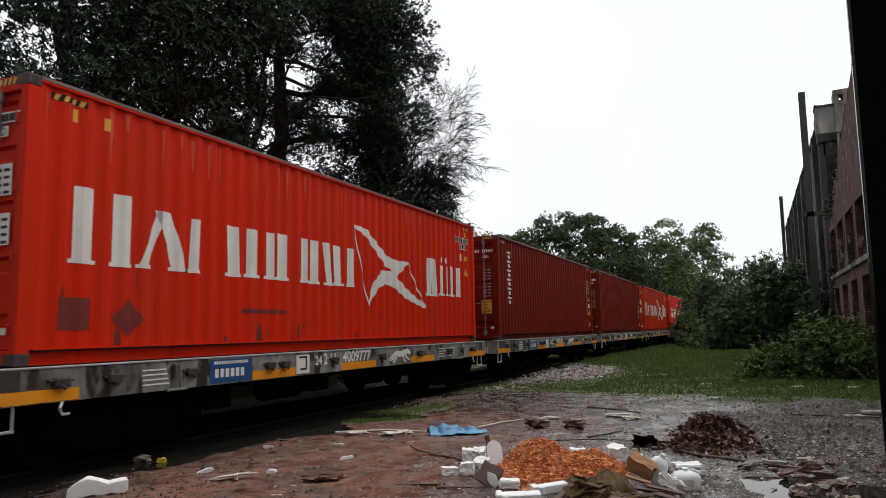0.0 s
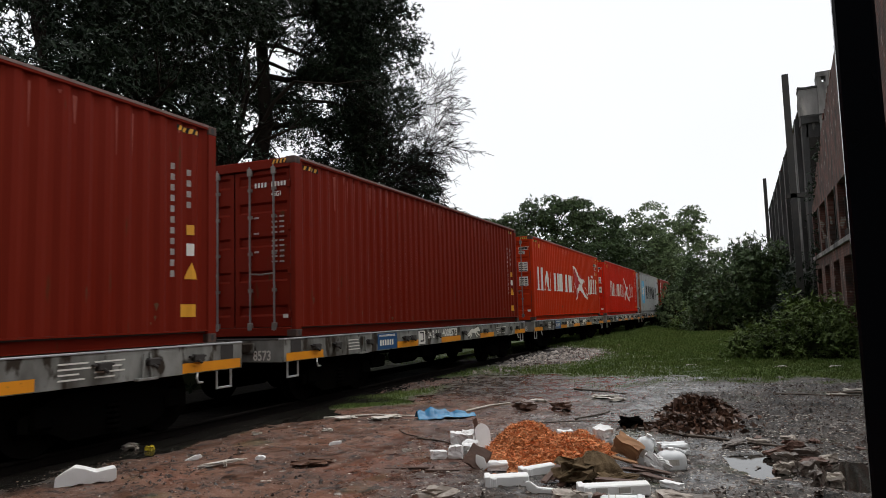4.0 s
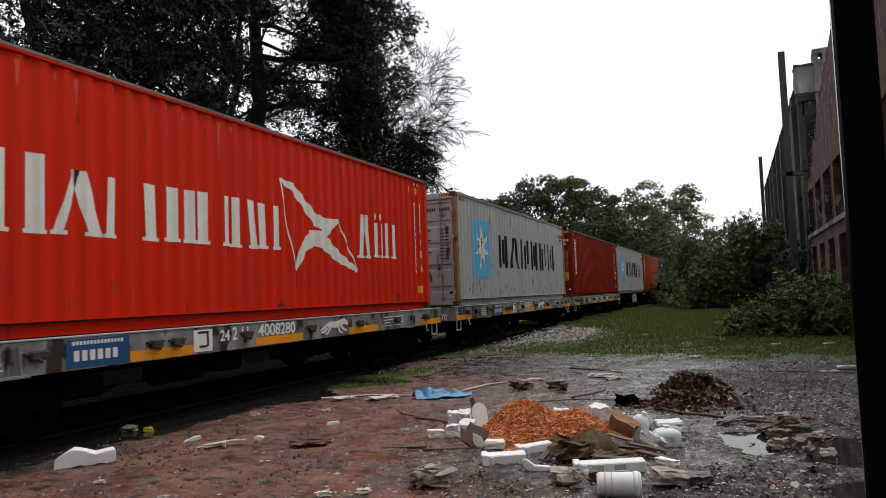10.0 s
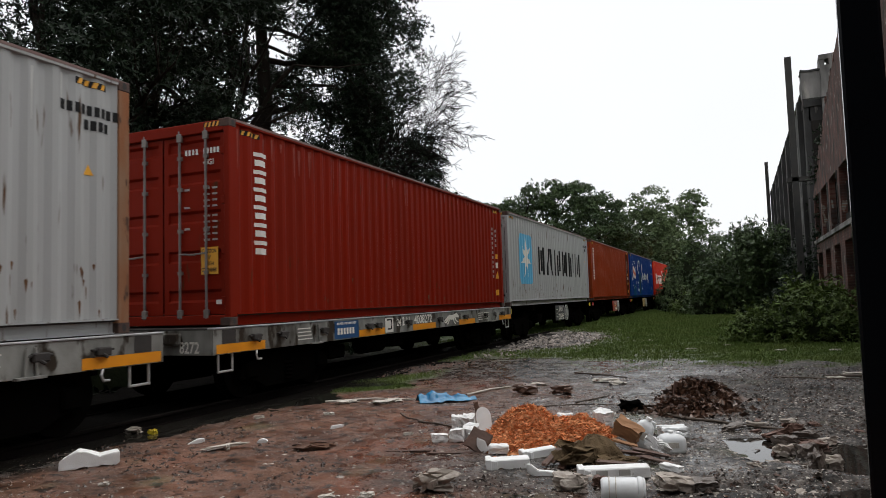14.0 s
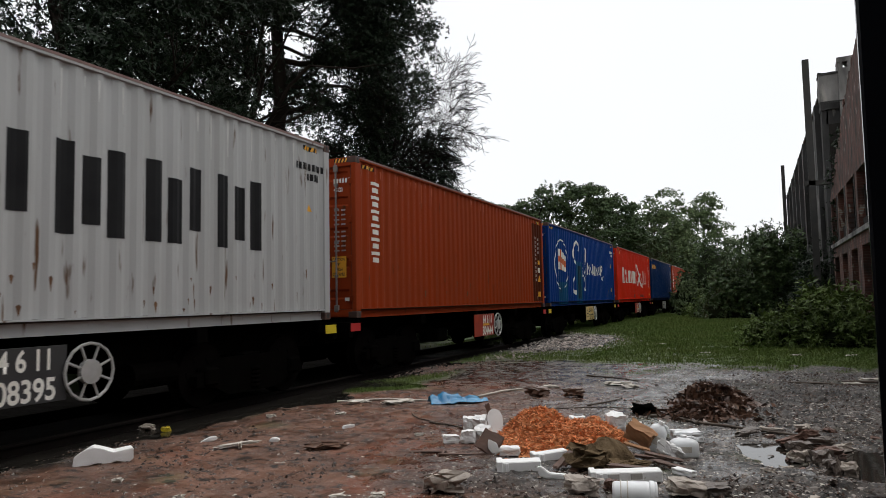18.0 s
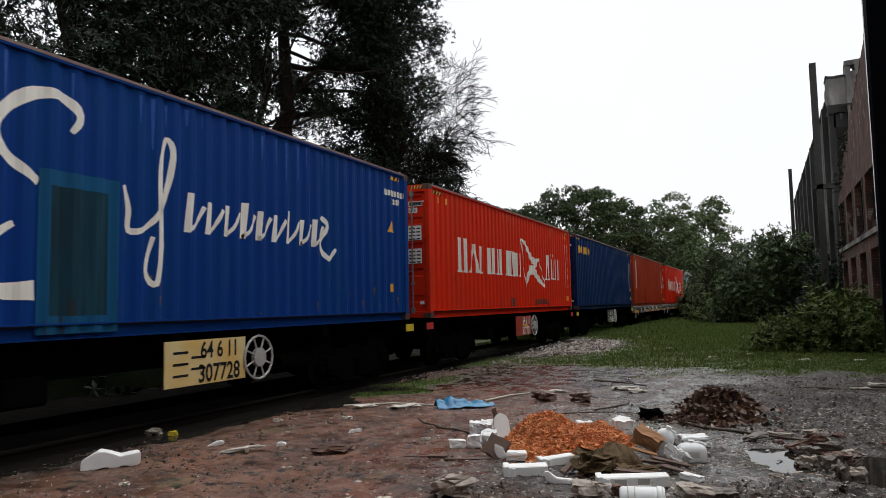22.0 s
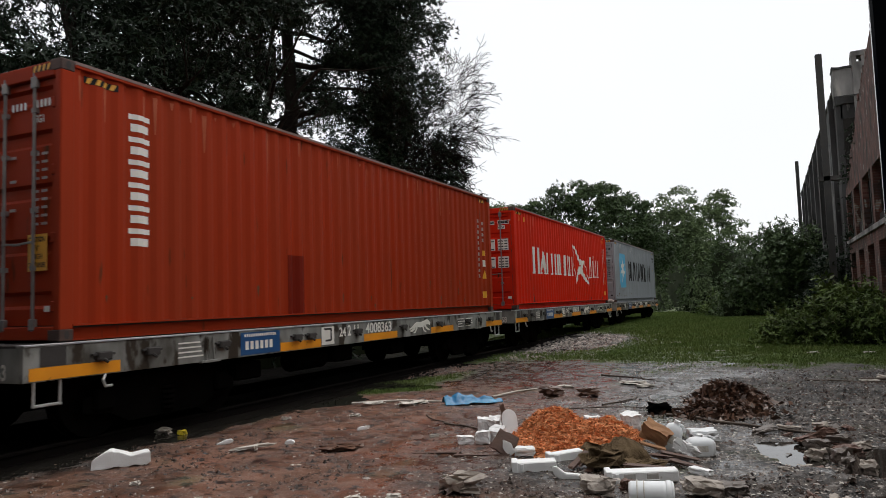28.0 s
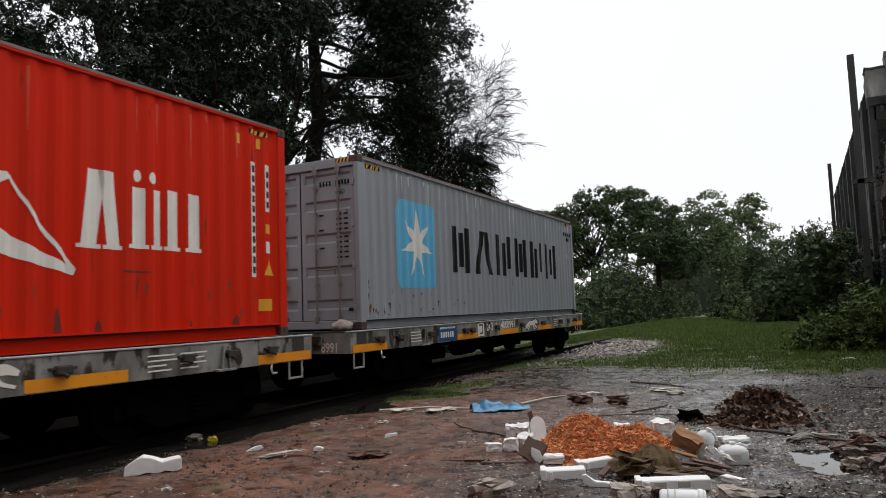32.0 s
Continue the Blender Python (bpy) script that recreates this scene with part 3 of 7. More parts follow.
def container(name, body, label, start, logo, code="white", castings=None, writing_dark=False):
    """A forty-foot high-cube box; its doors face the rear of the view (y = 0)."""
    c = empty(name, None, label, "container", "containers on the train")
    mat = M[body]
    cast = M[castings or "casting_dark"]
    ink = M["black_paint"] if writing_dark else M["white_paint"]
    for s in (1, -1):
        me = shared(f"side{s}", lambda: corrugated_side(s)).copy()
        link_mesh("side_wall", me, mat, c)
        bm = new_box(SIDE * s - .06 * (s > 0), SIDE * s + .06 * (s < 0), .16, LONG - .16, HIGH - .062, HIGH - .005, .006)
        part("top_rail", bm, mat, c)
        a, b = sorted((s * (SIDE - .055), s * (SIDE - .001)))
        part("rail_cap", new_box(*sorted((s * (SIDE - .055), s * (SIDE + .004))), .16, LONG - .16, HIGH - .03, HIGH + .003), M["dusty_rail"], c, "dusty worn top edge")
        a, b = sorted((s * (SIDE - .115), s * (SIDE - .085)))
        bm = new_box(a, b, .16, LONG - .16, .012, .15)
        a, b = sorted((s * (SIDE - .115), s * (SIDE + .002)))
        part("rail_lip", new_box(a, b, .16, LONG - .16, .15, .168), mat, c)
        a, b = sorted((s * (SIDE - .115), s * (SIDE - .06)))
        part("rail_flange", new_box(a, b, .16, LONG - .16, .0, .012), mat, c)
        part("bottom_rail", bm, mat, c)
        for y0, y1 in ((0.0, .16), (LONG - .16, LONG)):
            bm = new_box(SIDE * s - .10 * (s > 0), SIDE * s + .10 * (s < 0), y0, y1, .11, HIGH - .11, .012)
            part("corner_post", bm, M["rust_edge"] if start == 74.93 and s > 0 else mat, c, "rusty corner post" if start == 74.93 and s > 0 else "")
    for x in (SIDE - .087, -SIDE + .087):
        for y in (.079, LONG - .079):
            for z in (.06, HIGH - .057):
                bm = casting(x, y, z)
                part("corner_casting", bm, cast, c)
                s = 1 if x > 0 else -1
    # slots of the castings on the seen side: dark ovals painted for their inner shade
    for y in (.082, LONG - .082):
        for z in (.06, HIGH - .057):
            v = [(SIDE + .0045, yy, zz) for yy, zz in ellipse(y, z, .03, .042, 10)]
            raw("casting_slot", v, [tuple(range(10))], M["grime"], c)
    bm = new_box(-SIDE + .06, SIDE - .06, .1, LONG - .1, HIGH - .05, HIGH - .03)
    part("roof", bm, mat, c)
    part("floor", new_box(-SIDE + .05, SIDE - .05, .1, LONG - .1, .13, .17), M["grime"], c)
    part("front_wall", new_box(-SIDE + .1, SIDE - .1, LONG - .06, LONG - .02, .12, HIGH - .1), mat, c)
    # door end
    part("door_header", new_box(-SIDE + .1, SIDE - .1, .0, .12, HIGH - .17, HIGH - .012, .01), mat, c)
    part("door_sill", new_box(-SIDE + .1, SIDE - .1, .0, .12, .012, .15, .01), mat, c)
    for s in (1, -1):
        prof = [(.16, .045)]
        for z in (.42, .98, 1.54, 2.1, 2.56):
            prof += [(z - .09, .045), (z - .055, .078), (z + .055, .078), (z + .09, .045)]
        prof.append((HIGH - .18, .045))
        bm = bmesh.new()
        xa, xb = (.012, 1.115) if s > 0 else (-1.115, -.012)
        rows = []
        for z, d in prof:
            rows.append([bm.verts.new((xx, yy, z)) for xx, yy in ((xa, .045), (xa + .08, .045), (xa + .09, d), (xb - .09, d), (xb - .08, .045), (xb, .045))])
        for a, b in zip(rows, rows[1:]):
            for k in range(5):
                bm.faces.new((a[k], a[k + 1], b[k + 1], b[k]))
        door = part("door", bm, mat, c)
        part("door_gasket", new_box(s * 1.112 - .012, s * 1.112 + .012, .035, .078, .16, HIGH - .18), M["grime"], door)
        for x in (.33, .80):
            bm = bmesh.new()
            tube(bm, (s * x, .012, .1), (s * x, .012, HIGH - .1), .018, None, 8)
            for z in (.17, HIGH - .2):
                box(bm, s * x - .045, s * x + .045, -.008, .04, z - .06, z + .06, .008)
            for z in (.75, 1.35, 1.95, 2.4):
                box(bm, s * x - .035, s * x + .035, .0, .045, z - .025, z + .025)
            bar_ob = part("locking_bar", bm, M["dull_zinc"], door, "dull galvanised locking bar")
            bm = bmesh.new()
            tube(bm, (s * x, .0, 1.02), (s * (x - .30 if x > .5 else x + .28), -.004, 1.0), .013, None, 6)
            part("door_handle", bm, M["dull_zinc"], door)
        for z in (.35, 1.05, 1.75, 2.45):
            part("hinge", new_box(s * 1.10 - .03, s * 1.10 + .06 * (s > 0) + .03 * (s < 0), .0, .05, z - .055, z + .055, .008), mat, door)
    # marks of the door end: dark bars stand for the small writing
    e = .026
    if code == "plates":
        quads_end("code_plate", [(.36, .62, 2.42, 2.53), (.72, 1.02, 2.42, 2.53), (1.04, 1.1, 2.42, 2.53), (.72, .93, 2.28, 2.39)], M["white_paint"], c, e, "white code plates")
        rows = [(x, x + .045, 2.435, 2.515) for x in (.38, .44, .5, .56, .735, .785, .835, .885, .935, .975, 1.05)]
        tagged(quads_end("code_print", rows, M["grime"], c, e - .002), kind="stuff")
        plates = [(.30, .62, 1.68, 2.0), (.70, 1.02, 1.68, 2.0), (.30, .62, 1.18, 1.5), (.70, 1.02, 1.18, 1.5)]
        for p in plates:
            quads_end("data_plate", [p], M["white_paint"], c, e, "white data plate with small dark lines")
        rows = []
        for x0, x1, z0, z1 in plates:
            for k in range(4):
                if x0 < .5 and k in (1, 2):
                    continue
                zz = z1 - .05 - k * .075
                rows += [(x0 + .02, x0 + .17, zz - .03, zz), (x0 + .2, x0 + .29, zz - .03, zz)]
        tagged(quads_end("data_print", rows, M["grime"], c, e - .002), kind="stuff")
        quads_end("small_plate", [(.96, 1.08, .3, .37)], M["white_paint"], c, e)
        writing("45G1", .105, M["grime"], c, END_TURN, (.73, e - .003, 2.295), "size_code", condensed=.8)
    else:
        rows = [(x, x + .038, 2.43, 2.51) for x in (.42, .485, .55, .615, .75, .81, .87, .93, .99, 1.06)]
        tagged(quads_end("code_print", rows, ink, c, e, "small painted code"), kind="stuff")
        rows = []
        for k in range(9):
            z = 1.95 - k * .085 - (.05 if k > 3 else 0)
            rows += [(.75, .86, z - .028, z), (.90, .99, z - .028, z)]
            if k % 3 == 0:
                rows.append((.40, .50, z - .03, z))
        tagged(quads_end("data_print", rows, M["old_print"] if ink == M["white_paint"] else ink, c, e, "small painted data lines"), kind="stuff")
        quads_end("small_plate", [(.96, 1.06, .3, .36)], ink, c, e)
        writing("45G1", .11, ink, c, END_TURN, (.75, e - .003, 2.27), "size_code", condensed=.8)
    # height-warning stripes at the upper corners
    for x0 in (.78, -1.06):
        quads_end("warning_strip", [(x0, x0 + .28, HIGH - .1, HIGH - .03)], M["black_paint"], c, -.002)
        v, f = [], []
        for k in range(4):
            b = len(v)
            x = x0 + .01 + k * .07
            v += [(x, -.0045, HIGH - .098), (x + .035, -.0045, HIGH - .098), (x + .06, -.0045, HIGH - .032), (x + .025, -.0045, HIGH - .032)]
            f.append((b, b + 1, b + 2, b + 3))
        raw("warning_pattern", v, f, M["yellow_paint"], c)
    for y in (.3, LONG - .72):
        side_decal("warning_strip", [bar(y, y + .42, 3.875, 3.95)], M["black_paint"], c, "", .003)
        side_decal("warning_pattern", [bar(y + .02 + k * .1, y + .07 + k * .1, 3.88, 3.945, .03) for k in range(4)], M["yellow_paint"], c, "", .006)
    weathering(c, body, start)
    logo(c)
    c["start"] = start
    return c


def far_codes(c, plates, mat="old_print", y=11.45, warn=True, yellow=True):
    """Upright code strips, plates and warnings near the far end of the seen side."""
    if plates:
        side_decal("code_strip", [bar(y, y + .11, 1.95, 3.5), bar(y + .28, y + .39, 2.85, 3.5)], M["white_paint"], c, "white upright code strip", .003)
        side_decal("code_print", [bar(y + .02, y + .09, 2.0 + k * .136, 2.09 + k * .136) for k in range(11)] + [bar(y + .3, y + .37, 2.9 + k * .14, 2.99 + k * .14) for k in range(4)], M["grime"], c, "", .006)
    else:
        side_decal("code_print", [bar(y, y + .05, 2.0 + k * .136, 2.08 + k * .136) for k in range(11)] + [bar(y + .28, y + .335, 2.9 + k * .14, 2.98 + k * .14) for k in range(4)], M[mat], c, "upright painted code", .004)
    if yellow:
        side_decal("small_plate", [bar(y + .28, y + .39, 2.55, 2.68)], M["yellow_paint"], c, "", .004)
        side_decal("small_plate", [bar(y + .28, y + .39, 2.28, 2.44)], M["white_paint"], c, "", .004)
    if warn:
        side_decal("warning_triangle", [[(y + .24, 1.98), (y + .46, 1.98), (y + .35, 2.2)]], M["yellow_paint"], c, "yellow warning triangle", .004)
    side_decal("small_plate", [bar(y + .15, y + .42, 1.5, 1.66)], M["yellow_paint"], c, "yellow plate", .004)


def top_codes(c, mat, plates=False, y=11.05):
    rows = [bar(y + k * .085, y + .06 + k * .085, 3.56, 3.67) for k in range(10)] + [bar(y + .3 + k * .085, y + .36 + k * .085, 3.4, 3.51) for k in range(4)]
    if plates:
        side_decal("code_plate", [bar(y - .02, y + .86, 3.55, 3.68), bar(y + .28, y + .65, 3.39, 3.52)], M["white_paint"], c, "white code plate", .003)
    side_decal("code_print", rows, M["grime" if plates else mat], c, "", .006)


def lashing_eyes(c, mat):
    """Worn holes under the upper rail near both ends."""
    for y in (.55, .95, LONG - .95, LONG - .55):
        side_decal("rail_mark", [bar(y, y + .07, 3.70, 3.84)], M[mat], c, "", .003)


# ---- flat wagons ----
WAGON_A0, WAGON_A1 = -0.42, 12.64
SILL_X = 1.28


def bogie(parent, y):
    b = empty("bogie")
    b.parent = parent
    for s in (1, -1):
        bm = bmesh.new()
        x = s * 1.0
        prof = [(-1.15, .52), (-1.15, .38), (-.8, .34), (-.55, .22), (.55, .22), (.8, .34), (1.15, .38), (1.15, .52), (.6, .72), (-.6, .72)]
        a = [bm.verts.new((x - .06, y + p, z)) for p, z in prof]
        d = [bm.verts.new((x + .06, y + p, z)) for p, z in prof]
        bm.faces.new(a if s < 0 else a[::-1]), bm.faces.new(d[::-1] if s < 0 else d)
        for k in range(len(prof)):
            j = (k + 1) % len(prof)
            bm.faces.new((a[k], a[j], d[j], d[k]))
        bmesh.ops.recalc_face_normals(bm, faces=bm.faces)
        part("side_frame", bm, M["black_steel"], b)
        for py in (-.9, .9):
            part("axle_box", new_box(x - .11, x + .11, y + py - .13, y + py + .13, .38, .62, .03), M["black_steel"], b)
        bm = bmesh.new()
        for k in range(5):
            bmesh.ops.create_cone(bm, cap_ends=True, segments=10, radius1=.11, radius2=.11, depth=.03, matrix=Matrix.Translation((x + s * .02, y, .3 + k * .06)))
        part("spring", bm, M["shaded_wheel_steel"], b)
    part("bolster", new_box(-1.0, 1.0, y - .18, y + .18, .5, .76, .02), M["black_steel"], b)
    return b


WHEELS = []


def wheelset(parent, y):
    def build():
        bm = bmesh.new()
        tube(bm, (-1.0, 0, 0), (1.0, 0, 0), .07, None, 10)
        for s in (1, -1):
            tube(bm, (s * .84 - .065, 0, 0), (s * .84 + .065, 0, 0), .42, None, 24)
            tube(bm, (s * .76 - .015, 0, 0), (s * .76 + .015, 0, 0), .45, None, 24)
            for k in range(6):
                a = k * math.pi / 3
                box(bm, s * .91 - .006, s * .91 + .006, .24 * math.cos(a) - .05, .24 * math.cos(a) + .05, .24 * math.sin(a) - .05, .24 * math.sin(a) + .05)
        return bm
    w = link_mesh("wheelset", shared("wheelset", build), M["shaded_wheel_steel"], parent)
    w.location = (0, y, .52)
    WHEELS.append((w, y))
    return w


def coupler(parent, y, s):
    bm = new_box(-.11, .11, min(y, y + s * .38), max(y, y + s * .38), .72, .92, .03)
    box(bm, -.16, .10, min(y + s * .3, y + s * .5), max(y + s * .3, y + s * .5), .68, .96, .04)
    part("coupler", bm, M["black_steel"], parent)


def grey_wagon():
    w = empty("flat_wagon", None, "long grey flat wagon with orange stripes under a container", "wagon", "wagons of the train")
    y0, y1, top, bot = WAGON_A0, WAGON_A1, DECK - .012, DECK - .37
    for s in (1, -1):
        x = SILL_X * s
        bm = new_box(min(x, x - .03 * s), max(x, x - .03 * s), y0, y1, bot, top - .02, .004)
        part("side_sill", bm, M["wagon_grey"], w, "weathered grey side sill")
        part("deck_edge", new_box(min(x + .012 * s, x - .1 * s), max(x + .012 * s, x - .1 * s), y0, y1, top - .02, top, .004), M["wagon_edge"], w, "pale worn edge")
    part("deck", new_box(-SILL_X + .1, SILL_X - .1, y0, y1, top - .03, top - .006), M["grime"], w)
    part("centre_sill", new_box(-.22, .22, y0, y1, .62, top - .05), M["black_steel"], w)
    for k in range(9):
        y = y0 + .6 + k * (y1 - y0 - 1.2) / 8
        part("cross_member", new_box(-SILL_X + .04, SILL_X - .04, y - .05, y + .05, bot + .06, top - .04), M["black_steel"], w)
    for y, s in ((y0, 1), (y1, -1)):
        part("end_beam", new_box(-SILL_X + .03, SILL_X - .03, min(y, y + s * .05), max(y, y + s * .05), bot, top - .02, .004), M["wagon_grey"], w)
        for sx in (1, -1):
            part("end_stop", new_box(sx * .62 - .14, sx * .62 + .14, min(y - s * .09, y), max(y - s * .09, y), top - .22, top - .06, .02), M["wagon_grey"], w)
        coupler(w, y, -s)
    # end writing is per wagon; stripes and fittings of the seen side
    x = SILL_X + .004

    def side_quad(name, a, b, z0, z1, mat, lift=0.0, label=""):
        xx = x + lift
        return raw(name, [(xx, a, z0), (xx, b, z0), (xx, b, z1), (xx, a, z1)], [(0, 1, 2, 3)], mat, w, label)
    for a, b in ((-.36, .68), (3.43, 4.44), (5.72, 6.92), (8.38, 9.5), (11.5, 12.6)):
        side_quad("orange_stripe", a, b, bot + .012, bot + .135, M["stripe_orange"], 0, "orange reflective stripe")
    # flat dark quads paint the shade inside the sill's open pockets
    side_quad("pocket", -.25, .03, bot + .14, top - .03, M["grime"], .002, "dark patch painted for an open pocket")
    side_quad("pocket", 12.2, 12.45, bot + .14, top - .03, M["grime"], .002, "dark patch painted for an open pocket")
    side_quad("operator_panel", 2.59, 3.41, bot + .02, top - .04, M["panel_blue"], .002, "blue operator panel")
    v, f = [], []
    for a, b, z0, z1 in [(2.66 + k * .045, 2.69 + k * .045, top - .1, top - .06) for k in range(15)] + [(2.68 + k * .1, 2.745 + k * .1, bot + .09, bot + .2) for k in range(6)]:
        n = len(v)
        v += [(x + .005, a, z0), (x + .005, b, z0), (x + .005, b, z1), (x + .005, a, z1)]
        f.append((n, n + 1, n + 2, n + 3))
    tagged(raw("panel_print", v, f, M["white_paint"], w, "white lettering shapes"), kind="stuff")
    side_quad("white_panel", 4.45, 4.8, bot + .03, top - .05, M["white_paint"], .002, "white stencilled panel")
    side_quad("panel_mark", 4.52, 4.72, bot + .26, bot + .29, M["grime"], .005)
    side_quad("panel_mark", 4.69, 4.73, bot + .09, bot + .29, M["grime"], .005)
    side_quad("panel_mark", 4.55, 4.7, bot + .08, bot + .11, M["grime"], .005)
    writing("24", .2, M["white_paint"], w, SIDE_TURN, (x + .002, 4.95, bot + .14), "load_code")
    leap = ribbon([(7.42, 1.00), (7.55, 1.04), (7.72, 1.085), (7.9, 1.075), (8.06, 1.10), (8.2, 1.12), (8.33, 1.075)], [.02, .05, .10, .11, .10, .10, .05])
    leap += ribbon([(7.66, 1.05), (7.56, .985), (7.44, .965)], [.08, .05, .03]) + ribbon([(7.74, 1.04), (7.66, .95), (7.58, .93)], [.06, .04, .02]) + ribbon([(8.08, 1.06), (8.18, .99), (8.3, .955)], [.07, .04, .03]) + ribbon([(8.0, 1.04), (8.04, .96), (8.14, .92)], [.06, .04, .02])
    v, f = [], []
    for poly in leap:
        n = len(v)
        v += [(x + .003, a, z - .08) for a, z in poly]
        f.append(tuple(range(n, n + 4)))
    raw("leaping_emblem", v, f, M["white_paint"], w, "white leaping emblem")
    v, f = [], []
    rng = random.Random(5)
    for ya in (1.5, 9.75, 10.2):
        for k in range(4):
            n = len(v)
            L = rng.uniform(.25, .42)
            z = top - .1 - k * .055
            v += [(x + .002, ya, z - .018), (x + .002, ya + L, z - .018), (x + .002, ya + L, z), (x + .002, ya, z)]
            f.append((n, n + 1, n + 2, n + 3))
    tagged(raw("small_print", v, f, M["white_paint"], w, "small white painted lines"), kind="stuff")
    for y in (.45, 1.1, 2.25, 3.8, 4.15, 5.5, 7.15, 8.75, 10.3, 11.0, 11.75):
        bm = new_box(x - .01, x + .06, y - .09, y + .09, bot + .15, bot + .24, .012)
        box(bm, x - .01, x + .035, y - .14, y + .14, bot + .2, bot + .225, .004)
        tube(bm, (x + .03, y - .05, bot + .19), (x + .075, y + .02, bot + .13), .018, None, 6)
        part("lashing_winch", bm, M["grime"], w, "dirty lashing fitting")
    for y in (2.0, 10.9):
        bm = bmesh.new()
        for dy in (-.07, .07):
            tube(bm, (x + .03, y + dy, bot), (x + .03, y + dy * .6, top - .06), .016, None, 6)
        box(bm, x - .01, x + .05, y - .16, y + .16, bot - .01, bot + .02, .004)
        part("stake_bracket", bm, M["wagon_grey"], w)
    for y in (-.15, 12.3):
        for sx in (1, -1):
            bm = bmesh.new()
            xx = sx * (SILL_X - .03)
            for dy in (-.14, .14):
                tube(bm, (xx, y + dy, bot + .02), (xx, y + dy, .56), .016, None, 6)
            tube(bm, (xx, y - .155, .56), (xx, y + .155, .56), .016, None, 6)
            part("step", bm, M["galvanised"], w, "pale steel stirrup step")
    for y in (.42, 11.7):
        bm = bmesh.new()
        pts = [(SILL_X, y + .07, bot), (SILL_X + .03, y + .02, bot - .06), (SILL_X + .03, y + .05, bot - .12), (SILL_X + .03, y + .13, bot - .12)]
        for p, q in zip(pts, pts[1:]):
            tube(bm, p, q, .014, None, 6)
        part("tow_hook", bm, M["galvanised"], w)
    for y, z in ((3.0, .58), (5.4, .62), (7.3, .6)):
        part("brake_gear", new_box(.5, 1.1, y - .25, y + .25, z - .12, z + .12, .03), M["black_steel"], w)
    part("air_tank", tube(bmesh.new(), (.85, 4.2, .6), (.85, 5.0, .6), .17, None, 14), M["black_steel"], w)
    for y in (1.55, 10.65):
        bogie(w, y)
        for d in (-.9, .9):
            wheelset(w, y + d)
    return w


def black_wagon():
    w = empty("skeleton_wagon", None, "black skeleton container wagon with low frame", "wagon", "wagons of the train")
    y0, y1, top = -.22, 12.42, DECK - .01
    for s in (1, -1):
        bm = new_box(min(s * .55, s * .72), max(s * .55, s * .72), y0, y1, .72, top - .1, .01)
        box(bm, min(s * .5, s * .78), max(s * .5, s * .78), y0, y1, top - .1, top - .075)
        part("side_sill", bm, M["black_steel"], w)
    for y in (.12, 2.9, 6.1, 9.3, 12.08):
        part("cross_member", new_box(-1.15, 1.15, y - .1, y + .1, top - .2, top, .01), M["black_steel"], w)
    for y, s in ((y0, 1), (y1, -1)):
        part("end_beam", new_box(-1.2, 1.2, min(y, y + s * .12), max(y, y + s * .12), top - .33, top - .06, .01), M["black_steel"], w)
        coupler(w, y, -s)
    for y in (y0 + .2, y1 - .2):
        part("yellow_patch", new_box(1.2, 1.212, y - .16, y + .16, top - .22, top - .08), M["stripe_yellow"], w, "yellow reflective patch")
    bm = bmesh.new()
    for k in range(16):
        a, b = 2 * math.pi * k / 16, 2 * math.pi * (k + 1) / 16
        tube(bm, (1.18, 7.58 + .3 * math.cos(a), .76 + .3 * math.sin(a)), (1.18, 7.58 + .3 * math.cos(b), .76 + .3 * math.sin(b)), .017, None, 6)
    for k in range(8):
        a = math.pi * (2 * k + 1) / 8
        tube(bm, (1.18, 7.58, .76), (1.18, 7.58 + .3 * math.cos(a), .76 + .3 * math.sin(a)), .014, None, 6)
    tube(bm, (1.15, 7.58, .76), (1.21, 7.58, .76), .13, None, 16)
    part("brake_wheel", bm, M["galvanised"], w, "pale hand-brake wheel")
    tube_bm = bmesh.new()
    tube(tube_bm, (.6, 7.58, .76), (1.2, 7.58, .76), .03, None, 8)
    part("brake_shaft", tube_bm, M["black_steel"], w)
    part("brake_gear", new_box(.5, 1.0, 4.0, 4.5, .5, .8, .03), M["black_steel"], w)
    part("air_tank", tube(bmesh.new(), (.8, 8.4, .6), (.8, 9.1, .6), .16, None, 14), M["black_steel"], w)
    for y in (1.75, 10.45):
        bogie(w, y)
        for d in (-.9, .9):
            wheelset(w, y + d)
    return w


def red_logo(a, b, fill=False, plates=True, top=False):
    def f(c):
        red_box_logo(c, a, b, fill)
        lashing_eyes(c, "yellow_paint")
        if top:
            top_codes(c, "white_paint", True)
        far_codes(c, plates and not top, y=11.5) if not top else small_side_plates(c)
    return f


def small_side_plates(c):
    side_decal("small_plate", [bar(11.62, 11.74, 3.12, 3.24)], M["yellow_paint"], c, "small yellow plate", .004)
    side_decal("small_plate", [bar(11.3, 11.42, 3.1, 3.28)], M["white_paint"], c, "small white plate", .004)
    side_decal("warning_triangle", [[(11.58, 2.75), (11.78, 2.75), (11.68, 2.95)]], M["yellow_paint"], c, "yellow warning triangle", .004)


